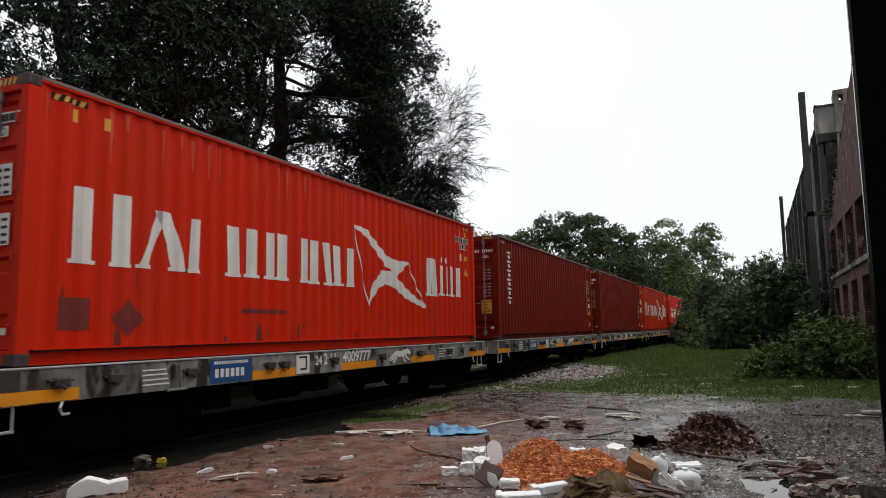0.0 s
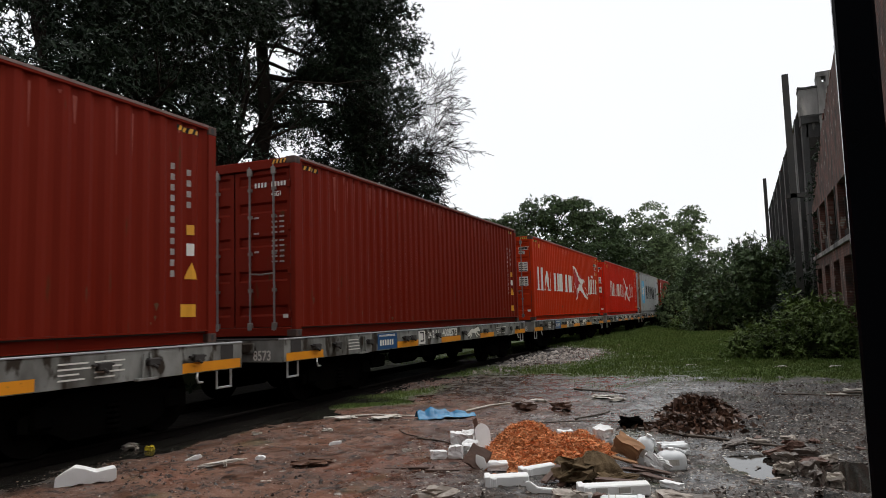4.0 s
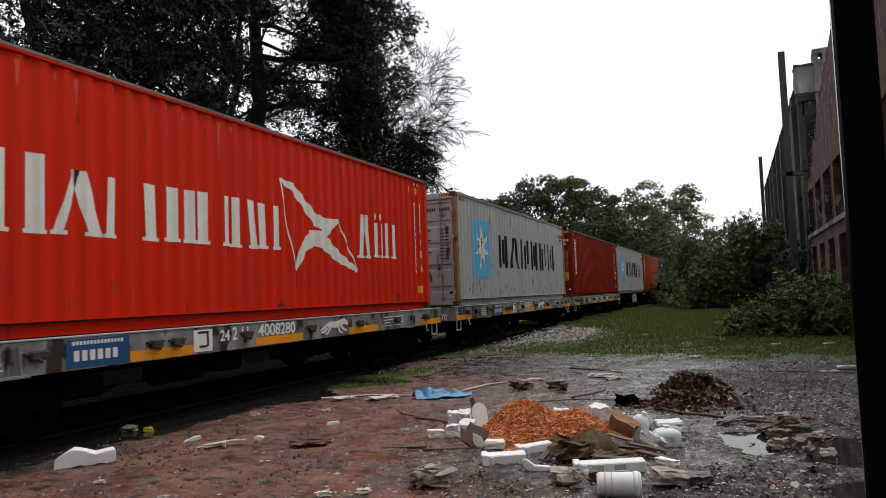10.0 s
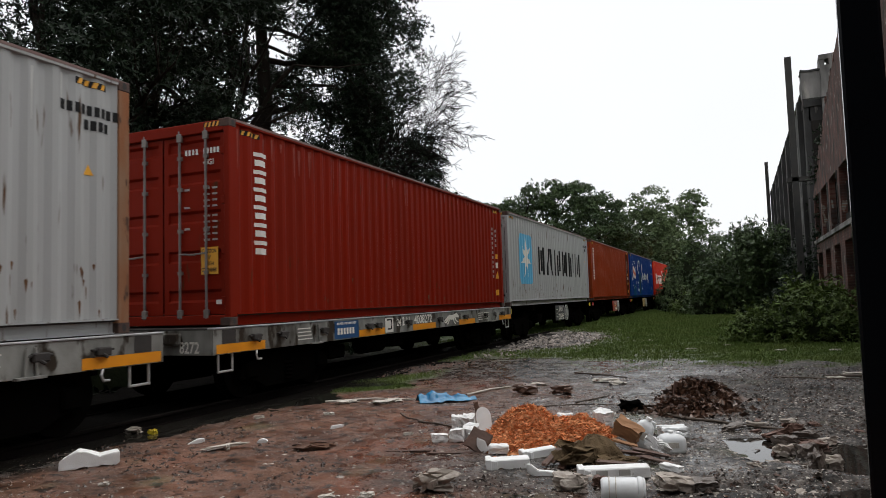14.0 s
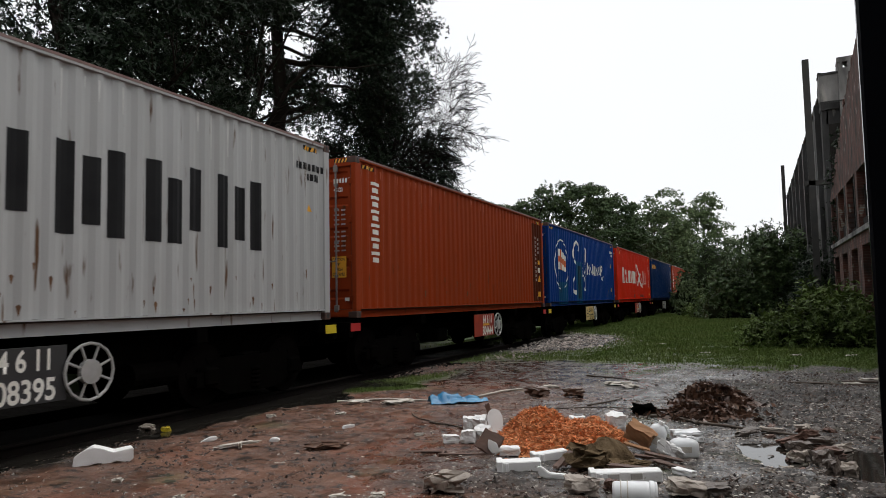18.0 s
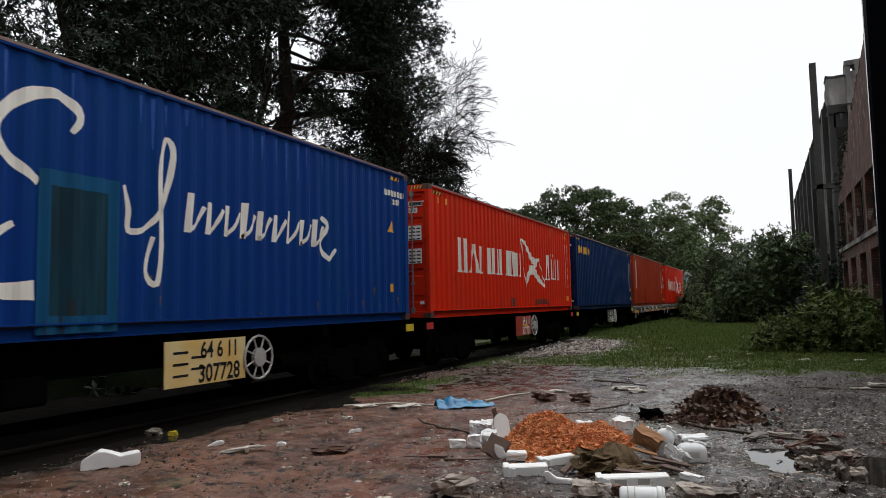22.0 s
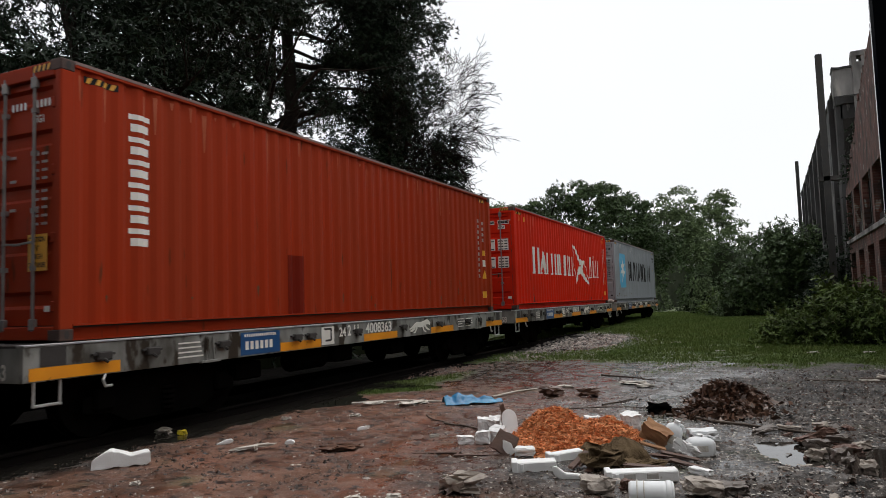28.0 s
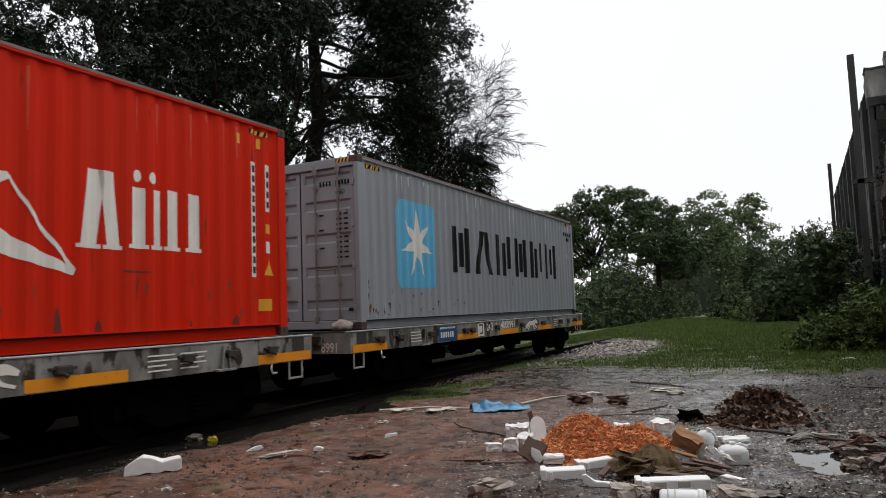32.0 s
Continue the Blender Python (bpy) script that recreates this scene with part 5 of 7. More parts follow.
def limb(verts, faces, pts, radii, sides=6):
    """A tapered branch along a line of points."""
    base = len(verts)
    for k, p in enumerate(pts):
        p = Vector(p)
        d = (Vector(pts[min(k + 1, len(pts) - 1)]) - Vector(pts[max(k - 1, 0)])).normalized()
        u = d.cross(Vector((.3, .5, .8))).normalized()
        w = d.cross(u)
        for s in range(sides):
            a = 2 * math.pi * s / sides
            verts.append(tuple(p + (u * math.cos(a) + w * math.sin(a)) * radii[k]))
    for k in range(len(pts) - 1):
        for s in range(sides):
            a, b = base + k * sides + s, base + k * sides + (s + 1) % sides
            faces.append((a, b, b + sides, a + sides))


def grow(rng, verts, faces, p, d, length, r, depth, tips, spread=.55, up=.12, kids=(2, 4), shrink=.72, sides=6, thin=.62):
    pts, radii = [tuple(p)], [r]
    n = 4 if depth > 1 else 3
    q = Vector(p)
    d = Vector(d).normalized()
    for k in range(n):
        d = (d + Vector(rng.normal(size=3)) * .13 + Vector((0, 0, up * .3))).normalized()
        q = q + d * length / n
        pts.append(tuple(q))
        radii.append(r * (1 - (1 - thin) * (k + 1) / n))
    limb(verts, faces, pts, [max(q, .0075) for q in radii], max(3, sides))
    if depth == 0:
        tips.append(tuple(q))
        return
    for _ in range(rng.integers(*kids) + (1 if depth > 2 else 0)):
        k = rng.integers(1, n + 1)
        nd = (d + Vector(rng.normal(size=3)) * spread + Vector((0, 0, up))).normalized()
        grow(rng, verts, faces, pts[k], nd, length * shrink * rng.uniform(.75, 1.2), radii[k] * .68, depth - 1, tips, spread, up, kids, shrink, max(3, sides - 1), thin)
    tips.append(tuple(q))


def tree(name, seed, base, height, crown, leaf, label, clumps=200, per=110, size=.2, trunk_r=.28, lean=(0, 0), spread=.5, droop=.6, category="tree", depth=3, kids=(2, 4), prune=False, dome=False, aspect=.34):
    """crown: list of (dx, dy, z, rx, ry, rz) lobes, from the trunk's foot."""
    rng = np.random.default_rng(seed)
    t = empty(name, pose(*base), label, category, "trees behind the track" if category == "tree" else "bushes")
    v, f, tips = [], [], []
    top = Vector((lean[0], lean[1], height * .42))
    limb(v, f, [(0, 0, -.2), tuple(top * .35), tuple(top * .7), tuple(top)], [trunk_r * 1.25, trunk_r, trunk_r * .85, trunk_r * .7], 9)
    for dx, dy, z, rx, ry, rz in crown:
        goal = Vector((dx, dy, z))
        d = goal - top * .8
        grow(rng, v, f, tuple(top * rng.uniform(.6, 1)), d, d.length * .75, trunk_r * .45, depth, tips, .6, .05, kids, .6, 6)
    if prune:
        P, C = np.array(v), np.array(crown, float)
        d = np.min(np.linalg.norm((P[:, None] - C[None, :, :3]) / (C[None, :, 3:6] + .1), axis=2), 1)
        bad = (d > 1.0) & (P[:, 2] > top.z * .9)
        f = [q for q in f if not any(bad[i] for i in q)]
    raw("trunk", v, f, BARK, t, "dark bark trunk and limbs", True)
    vol = np.array([c[3] * c[4] * c[5] for c in crown]) ** .67
    which = rng.choice(len(crown), clumps, p=vol / vol.sum())
    u = rng.normal(size=(clumps, 3))
    u /= np.linalg.norm(u, axis=1)[:, None]
    rad = rng.uniform(.25, 1, (clumps, 1)) ** .45
    C = np.array(crown, float)[which]
    centres = C[:, :3] + u * rad * C[:, 3:6]
    centres[:, 2] = np.maximum(centres[:, 2], .25)
    v2, f2 = leaves_mesh(rng, centres, rng.uniform(.55, 1.3, clumps) * spread, per, size, droop, aspect, 8, dome)
    v2[:, 2] = np.maximum(v2[:, 2], .02)
    mesh_np("crown", v2, f2, leaf, t)
    return t


def on_ray(angle, dist):
    """A place seen from the eye: degrees left of the track's line, and distance."""
    a = radians(angle)
    return (-dist * math.sin(a), dist * math.cos(a), 0)


def thicket(seed, a, b, depth, height, leaf, label, clumps, per, size, lift=0.0, name="undergrowth", spread=.4):
    """A dense strip of undergrowth from a to b: a dark bumpy core clothed in leaves."""
    rng = np.random.default_rng(seed)
    t = empty(name, pose(a[0], a[1], 0), label, "bush", "bushes")
    ax = Vector((b[0] - a[0], b[1] - a[1], 0))
    length = ax.length
    ax.normalize()
    side = Vector((-ax.y, ax.x, 0))
    nu, nv = max(6, int(length / .7)), 12
    verts, faces = [], []
    for i in range(nu + 1):
        u = i / nu
        h = height * (.72 + .2 * math.sin(u * 9 + seed) + .16 * float(noise2(u * 7.0, seed * 1.7, 1.0, seed))) * min(1, 6 * u + .35, 6 * (1 - u) + .35)
        for j in range(nv + 1):
            ang = math.pi * j / nv
            w = depth * .42 * (1 + .25 * float(noise2(u * length * .8, j * .6, 1.0, seed + 3)))
            p = ax * (u * length) + side * (math.cos(ang) * w) + Vector((0, 0, max(-.05, math.sin(ang) * h * .86)))
            verts.append(tuple(p))
    for i in range(nu):
        for j in range(nv):
            k = i * (nv + 1) + j
            faces.append((k, k + 1, k + nv + 2, k + nv + 1))
    # solid filler behind the leaves, standing in for the shaded inside
    core = raw("core", verts, faces, CORE, t, "added dark core with shade painted in", True)
    V = np.array(verts)
    pick = rng.integers(0, len(V), clumps)
    centres = V[pick] + rng.normal(size=(clumps, 3)) * .22
    centres[:, 2] = np.maximum(centres[:, 2] * rng.uniform(.9, 1.14, clumps) + lift, .12)
    v2, f2 = leaves_mesh(rng, centres, rng.uniform(.5, 1.2, clumps) * spread, per, size, .35)
    v2[:, 2] = np.maximum(v2[:, 2], .0)
    mesh_np("foliage", v2, f2, leaf, t)
    return t


# near-black base paints the deep shade within the thickets
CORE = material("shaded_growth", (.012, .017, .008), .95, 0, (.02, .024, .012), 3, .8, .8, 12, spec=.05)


def twist(rng, v, f, p, d, length, r, depth, tips, curl, spread, kids, shrink=.62, low=.006):
    """A wandering branch that arches over towards curl and forks as it goes."""
    n = 5 if depth > 1 else 4
    pts, radii, q, d = [tuple(p)], [r], Vector(p), Vector(d).normalized()
    for k in range(n):
        d = (d + Vector(rng.normal(size=3)) * .2 + Vector(curl) * .14).normalized()
        q = q + d * length / n
        pts.append(tuple(q))
        radii.append(max(low, r * (1 - .55 * (k + 1) / n)))
    limb(v, f, pts, radii, 5 if r > .03 else 3)
    tips.append(tuple(q))
    if depth == 0:
        return
    for _ in range(rng.integers(*kids)):
        k = rng.integers(1, n + 1)
        nd = (d + Vector(rng.normal(size=3)) * spread).normalized()
        twist(rng, v, f, pts[k], nd, length * shrink * rng.uniform(.7, 1.25), radii[k] * .66, depth - 1, tips, curl, spread, kids, shrink, low)


def open_tree(seed, base, label):
    """Limbs that leave a leaning trunk sideways and droop, with loose leaf tufts at their ends."""
    rng = np.random.default_rng(seed)
    t = empty("broadleaf_tree", pose(*base), label, "tree", "trees behind the track")
    v, f, tips = [], [], []
    limb(v, f, [(0, 0, -.2), (-.2, -.1, 3), (-.1, 0, 6), (.3, .2, 9), (.2, .1, 12), (.5, .3, 15)], [.42, .36, .32, .28, .22, .12], 9)
    aside = Vector((.82, .57, 0))
    for z, run, rise, r in ((7.2, 3.6, -.1, .10), (8.6, 4.2, .25, .13), (9.8, 3.4, -.2, .10), (10.8, 4.4, .15, .13), (12.0, 3.8, -.1, .10), (13.0, 4.2, .2, .09), (6.4, 2.6, .5, .09), (9.2, 2.4, .7, .08), (11.4, 2.6, -.5, .08), (7.8, -2.6, .3, .1), (10.4, -2.6, .3, .1), (14.2, 3.6, .0, .09)):
        d = aside * (1 if run > 0 else -1) + Vector((0, 0, rise))
        twist(rng, v, f, (.2, .1, z), d, abs(run), r, 4, tips, (0, 0, -.12), .75, (3, 6), .56, .008)
    raw("trunk", v, f, BARK, t, "dark bark trunk and drooping limbs", True)
    pts = np.array(tips)
    keep = pts[rng.random(len(pts)) < .6]
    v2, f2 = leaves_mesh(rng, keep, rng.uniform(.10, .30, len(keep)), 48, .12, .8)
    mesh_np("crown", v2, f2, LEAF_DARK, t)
    return t


def bare_tree(seed, base, goals, label):
    rng = np.random.default_rng(seed)
    t = empty("bare_tree", pose(*base), label, "tree", "trees behind the track")
    v, f, tips = [], [], []
    limb(v, f, [(0, 0, -.2), (-.1, 0, 2.5), (-.05, 0, 5), (0, .02, 6.6)], [.16, .13, .11, .08], 7)
    for g in goals:
        foot = Vector((0, .02, 6.5 if g[2] > 8 else 5.6))
        d = Vector(g) - foot
        lift = Vector((0, 0, .25 * d.length))
        twist(rng, v, f, tuple(foot), d + lift, d.length * .68, .034, 4, tips, (.3, .15, -.2), .40, (4, 6), .62, .009)
    raw("branchwork", v, f, TWIG, t, "thin grey leafless branches", True)
    pts = np.array(tips)
    pick = pts[rng.integers(0, len(pts), 260)]
    v2, f2 = leaves_mesh(rng, pick, np.full(len(pick), .05), 3, .10, .8, .4, 3)
    mesh_np("dry_leaves", v2, f2, LEAF_DARK, t)
    return t


def build_trees():
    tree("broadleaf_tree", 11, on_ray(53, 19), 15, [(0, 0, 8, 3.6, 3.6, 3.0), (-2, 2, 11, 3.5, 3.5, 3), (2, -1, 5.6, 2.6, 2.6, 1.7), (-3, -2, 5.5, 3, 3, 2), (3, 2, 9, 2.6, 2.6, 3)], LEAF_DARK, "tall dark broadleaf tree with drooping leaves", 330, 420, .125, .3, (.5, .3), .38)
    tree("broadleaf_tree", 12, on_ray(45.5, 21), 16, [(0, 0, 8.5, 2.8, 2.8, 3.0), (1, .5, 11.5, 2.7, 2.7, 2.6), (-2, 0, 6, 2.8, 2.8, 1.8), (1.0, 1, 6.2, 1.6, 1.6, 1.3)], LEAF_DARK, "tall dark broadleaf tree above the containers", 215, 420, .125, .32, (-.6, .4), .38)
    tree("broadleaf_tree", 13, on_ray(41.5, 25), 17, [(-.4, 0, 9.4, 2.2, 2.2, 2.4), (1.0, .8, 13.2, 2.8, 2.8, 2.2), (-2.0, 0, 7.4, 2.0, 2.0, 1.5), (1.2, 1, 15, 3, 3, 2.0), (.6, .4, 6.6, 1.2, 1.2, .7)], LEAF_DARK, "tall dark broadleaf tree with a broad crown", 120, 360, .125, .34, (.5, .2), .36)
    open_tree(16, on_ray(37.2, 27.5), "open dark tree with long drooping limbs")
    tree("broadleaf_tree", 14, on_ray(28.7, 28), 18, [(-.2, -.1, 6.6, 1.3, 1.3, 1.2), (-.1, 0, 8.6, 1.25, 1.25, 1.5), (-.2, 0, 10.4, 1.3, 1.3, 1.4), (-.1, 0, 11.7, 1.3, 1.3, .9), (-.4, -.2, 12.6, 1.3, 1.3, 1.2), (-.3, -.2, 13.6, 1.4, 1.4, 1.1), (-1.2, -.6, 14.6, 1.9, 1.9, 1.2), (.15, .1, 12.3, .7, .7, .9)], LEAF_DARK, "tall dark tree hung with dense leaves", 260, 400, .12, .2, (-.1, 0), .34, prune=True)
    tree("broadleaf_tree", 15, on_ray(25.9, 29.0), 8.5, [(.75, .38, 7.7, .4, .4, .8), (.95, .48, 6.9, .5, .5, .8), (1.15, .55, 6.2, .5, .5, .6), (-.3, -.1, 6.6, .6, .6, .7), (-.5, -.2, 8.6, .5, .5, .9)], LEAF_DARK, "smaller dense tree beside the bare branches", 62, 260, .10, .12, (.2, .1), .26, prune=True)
    bare_tree(21, on_ray(27.0, 29.5), [(.66 * r - .14, .33 * r, 6.6 + (z - 6.6) * .84) for r, z in ((.4, 12.3), (1.3, 11.7), (2.0, 10.8), (2.4, 10.0), (2.9, 9.2), (3.15, 8.4), (3.25, 7.8), (2.7, 7.0), (1.3, 10.3), (1.9, 9.0), (2.0, 8.0), (.9, 11.0), (1.5, 7.4), (2.4, 8.7), (.7, 9.4))], "leafless tree with a fan of thin twigs")
    # farther trees along the track
    tree("broadleaf_tree", 31, (-14.6, 55, 0), 11, [(0, 0, 6.5, 3.4, 3.4, 3.2), (2.4, 1, 8.0, 2.3, 2.3, 2.2), (-3, 1, 6.2, 2.6, 2.6, 3.2), (.5, 0, 9.2, 1.8, 1.8, 1.3)], LEAF_FAR, "dense green tree beside the track", 130, 480, .17, .26, (0, 0), .62, prune=True, dome=True, aspect=.5)
    tree("broadleaf_tree", 32, (-19.5, 57, 0), 10, [(0, 0, 6.0, 2.6, 2.6, 3.0), (-1.6, 0, 8.4, 1.0, 1.0, 1.2), (1.6, 0, 7.2, 2.2, 2.2, 2.4)], LEAF_PALE, "light airy green tree beside the track", 75, 400, .16, .22, (0, 0), .6, prune=True, dome=True, aspect=.5)
    tree("broadleaf_tree", 33, (-11.6, 66, 0), 12, [(0, 0, 7.2, 2.8, 3, 3.2), (1.8, 2, 5.4, 2.2, 2.6, 2.4), (-1, 0, 10, 1.9, 1.9, 1.4)], LEAF_FAR, "dense green tree over the track", 110, 480, .18, .26, (0, 0), .62, prune=True, dome=True, aspect=.5)
    tree("broadleaf_tree", 34, (-13.0, 98, 0), 17, [(0, 0, 9.5, 4.6, 4, 4.6), (2.6, 1, 13, 3, 3, 2.4), (-4, 0, 8, 4, 4, 4), (3.6, 0, 7, 3, 3, 4)], LEAF_PALE, "tall distant green tree with haze put into its leaf colour", 130, 480, .24, .34, (0, 0), .95, prune=True, dome=True, aspect=.5)
    tree("broadleaf_tree", 35, (-9.0, 138, 0), 20, [(0, 0, 12, 4.4, 4, 5), (1, 1, 17, 2.6, 2.6, 2.6), (3.6, 0, 9, 3.4, 3, 4.5), (-3.6, 0, 11, 3, 3, 5)], LEAF_PALE, "tall tree at the end of the track with haze put into its leaf colour", 120, 440, .30, .36, (0, 0), 1.05, prune=True, dome=True, aspect=.5)
    thicket(41, (-11.6, 21), (-12.6, 40), 2.4, 3.2, LEAF_DARK, "dark undergrowth behind the track", 300, 70, .2)
    thicket(42, (-12.0, 39), (-11.6, 72), 3.4, 4.6, LEAF_FAR, "dense green undergrowth behind the track", 420, 80, .24, spread=.5)
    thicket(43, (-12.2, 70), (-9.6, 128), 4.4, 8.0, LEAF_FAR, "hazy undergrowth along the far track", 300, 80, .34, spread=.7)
    thicket(44, (-11.8, -14), (-11.8, 22), 2.6, 3.6, LEAF_DARK, "dark undergrowth behind the passing train", 300, 60, .2)
    thicket(45, (-10.4, 62), (-9.8, 72), 1.6, 2.3, LEAF_PALE, "pale green bush beside the track", 90, 90, .2)
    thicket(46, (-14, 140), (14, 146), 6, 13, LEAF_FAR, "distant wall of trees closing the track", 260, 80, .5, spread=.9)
    thicket(47, (-5.7, 62), (-1.0, 58), 3.2, 6.0, LEAF_FAR, "shaded bushes closing the end of the lawn", 260, 90, .2, spread=.34)
    thicket(48, (-4.9, 53.5), (-3.7, 53), 1.3, 3.0, LEAF_PALE, "pale upright bush at the end of the lawn", 70, 90, .16, spread=.26)
    # bushes on the lawn side
    t = tree("large_bush", 51, (-.1, 46, 0), 4.2, [(0, 0, 2.5, 2.1, 2.2, 2.3), (1.5, 0, 3.5, 1.7, 1.7, 1.8), (-1.3, 0, 1.7, 1.2, 1.4, 1.5), (2.2, 1, 2.0, 1.6, 1.6, 2.0), (.6, 0, 4.6, .8, .8, .8)], LEAF_MID, "tall dark green bush in front of the ruin", 330, 120, .2, .12, (0, 0), .34, .3, "bush")
    thicket(52, (-2.6, 46.5), (3.0, 46.0), 2.8, 3.0, LEAF_MID, "lower growth of the tall bush", 150, 90, .2)
    thicket(53, (-3.7, 49), (-2.0, 48.5), 1.6, 1.25, LEAF_OLIVE, "low yellowish bush beside the track", 60, 90, .16, spread=.28)
    thicket(54, (.1, 22.0), (3.0, 21.4), 1.9, 1.3, LEAF_OLIVE, "low dense bush on the lawn", 240, 150, .12, spread=.24)
    thicket(55, (1.1, 24.2), (3.2, 23.6), 1.6, 1.6, LEAF_OLIVE, "grassy bush against the ruin", 120, 120, .2, spread=.26)


build_trees()


# ---- the ruin ----
def brick_material():
    m = material("old_red_brick", (.10, .036, .025), .95, 0, (.010, .008, .007), 2.6, 1.0, .9, 9, (1, 1, .6), (.19, .15, .125), 4.0, .61)
    n, l = m.node_tree.nodes, m.node_tree.links
    b = n["Principled BSDF"]
    src = b.inputs["Base Color"].links[0].from_socket
    co = n.new("ShaderNodeTexCoord")
    sep, com = n.new("ShaderNodeSeparateXYZ"), n.new("ShaderNodeCombineXYZ")
    l.new(co.outputs["Object"], sep.inputs[0])
    l.new(sep.outputs[1], com.inputs[0])
    l.new(sep.outputs[2], com.inputs[1])
    br = n.new("ShaderNodeTexBrick")
    br.inputs["Scale"].default_value = 1.0
    br.inputs["Brick Width"].default_value, br.inputs["Row Height"].default_value, br.inputs["Mortar Size"].default_value = .25, .08, .012
    br.inputs["Color1"].default_value, br.inputs["Color2"].default_value = (.9, .9, .9, 1), (1.25, 1.1, 1, 1)
    br.inputs["Mortar"].default_value = (1.3, 1.8, 2.0, 1)
    l.new(com.outputs[0], br.inputs["Vector"])
    mul = n.new("ShaderNodeMix")
    mul.data_type, mul.blend_type = "RGBA", "MULTIPLY"
    mul.inputs[0].default_value = 1.0
    l.new(src, mul.inputs[6])
    l.new(br.outputs["Color"], mul.inputs[7])
    l.new(mul.outputs[2], b.inputs["Base Color"])
    return m


BRICK = brick_material()
CONCRETE = material("stained_concrete", (.25, .24, .23), .9, 0, (.02, .019, .018), 1.3, 1.0, .4, 14, (1, 1, .35), (.33, .31, .28), 1.6, .62)
RENDER = material("weathered_plaster", (.15, .15, .148), .92, 0, (.03, .028, .026), .6, 1.0, .4, 14, (1, 1, .3), (.24, .23, .21), 1.2, .62)
# black of the burnt cross wall, also painted where openings lie in shade
SCORCH_SHADE = material("scorched_shaded_wall", (.016, .015, .014), .95, 0, (.035, .031, .028), .9, 1.0, .4, 14, (1, 1, .4), spec=.1)
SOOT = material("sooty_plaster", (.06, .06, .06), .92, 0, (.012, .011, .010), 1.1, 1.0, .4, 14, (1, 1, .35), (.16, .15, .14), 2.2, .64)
POST = material("dark_rusty_post", (.034, .034, .033), .8, .2, (.05, .045, .04), 3, .8, .2)
# blue tint in the black base stands in for reflected sky
BLACK_GLOSS = material("black_gloss_paint", (.0022, .0030, .0048), .2, 0, (.004, .0055, .0085), 3, .6, .01, 30, spec=.14)


def build_ruin():
    ruin = empty("ruined_factory", pose(2.8, 35, 0), "derelict brick and concrete factory ruin with empty windows", "ruin", "", "structure")
    T = .45

    def block(name, y0, y1, z0, z1, mat, x0=0.0, x1=T, label=""):
        return part(name, new_box(x0, x1, y0 - 35, y1 - 35, z0, z1), mat, ruin, label)

    def gable(y):
        return np.minimum(7.89 - (y - 23.3) * .282, 6.78 - (y - 27.24) * .46)
    # brick front with two rows of openings under a broken, falling gable
    rng = random.Random(5)
    wide = 20.1 / 8
    for k in range(8):
        a = 11.0 + k * wide
        b = a + wide
        block("brick_pier", a, a + .55, 0, 3.1, BRICK)
        block("brick_pier", b - .5, b, 0, 3.1, BRICK)
        block("brick_apron", a + .55, b - .5, 0, .9, BRICK)
        block("brick_lintel", a + .55, b - .5, 2.75, 3.1, BRICK)
        block("ledge", a, b, 3.1, 3.24, CONCRETE, -.07, T, "pale chipped ledge")
        block("brick_pier", a, a + .22, 3.24, 4.9, BRICK)
        block("brick_pier", b - .2, b, 3.24, 4.9, BRICK)
        block("reveal", a + .22, a + .28, 3.24, 4.9, RENDER, -.03, T - .02, "pale chipped plaster reveal")
        block("mullion", a + 1.15, a + 1.27, 3.24, 4.9, SOOT, .12, .34)
        # black posts, lintels and sills paint the openings' shade into their colour
        block("dark_frame", a + .3, a + .38, 3.3, 4.86, SCORCH_SHADE, .16, .3, "dark post in the window opening")
        block("dark_frame", b - .34, b - .26, 3.3, 4.5 + .3 * (k % 2), SCORCH_SHADE, .16, .3, "dark post in the window opening")
        block("ragged_lintel", a + .3, a + .3 + rng.uniform(.5, 1.4), 4.9 - rng.uniform(.1, .4), 4.9, SCORCH_SHADE, .08, T - .04, "ragged dark lintel")
        block("broken_sill", a + .3, b - .25, 3.24, 3.24 + rng.uniform(.12, .5), SCORCH_SHADE, .1, T, "dark broken sill")
        v = [(x, y - 35, z) for x in (0, T) for y, z in ((a, 4.9), (b, 4.9), (b, gable(b)), (a, gable(a)))]
        raw("brick_gable", v, [(0, 3, 2, 1), (4, 5, 6, 7), (0, 1, 5, 4), (3, 7, 6, 2), (0, 4, 7, 3), (1, 2, 6, 5)], BRICK, ruin)
        y = a
        while y < b - .2:
            w = rng.uniform(.12, .34)
            z = gable(y + w) - .06
            block("broken_brick", y, y + w, z, z + rng.uniform(.08, .28), BRICK, rng.uniform(-.04, .1), T - rng.uniform(0, .15))
            y += w + rng.uniform(.0, .25)
    # cross wall standing above the gable: a pale block, a pierced pier, smoke-black below
    def cross(name, x0, x1, z0, z1, mat, label="", y0=32.5, y1=33.1):
        bm = new_box(x0 - 2.8, x1 - 2.8, y0 - 35, y1 - 35, z0, z1)
        bmesh.ops.subdivide_edges(bm, edges=bm.edges[:], cuts=4, use_grid_fill=True)
        for v in bm.verts:
            v.co += Vector((noise.noise(v.co * 2.3), 0, noise.noise(v.co * 2.9 + Vector((5, 0, 0))))) * .055
        return part(name, bm, mat, ruin, label)
    cross("cross_wall", 3.02, 4.3, 0, 8.3, SCORCH_SHADE, "smoke-blackened cross wall")
    cross("cross_wall", 2.95, 4.3, 8.3, 9.05, SOOT, "smoke-stained cross wall")
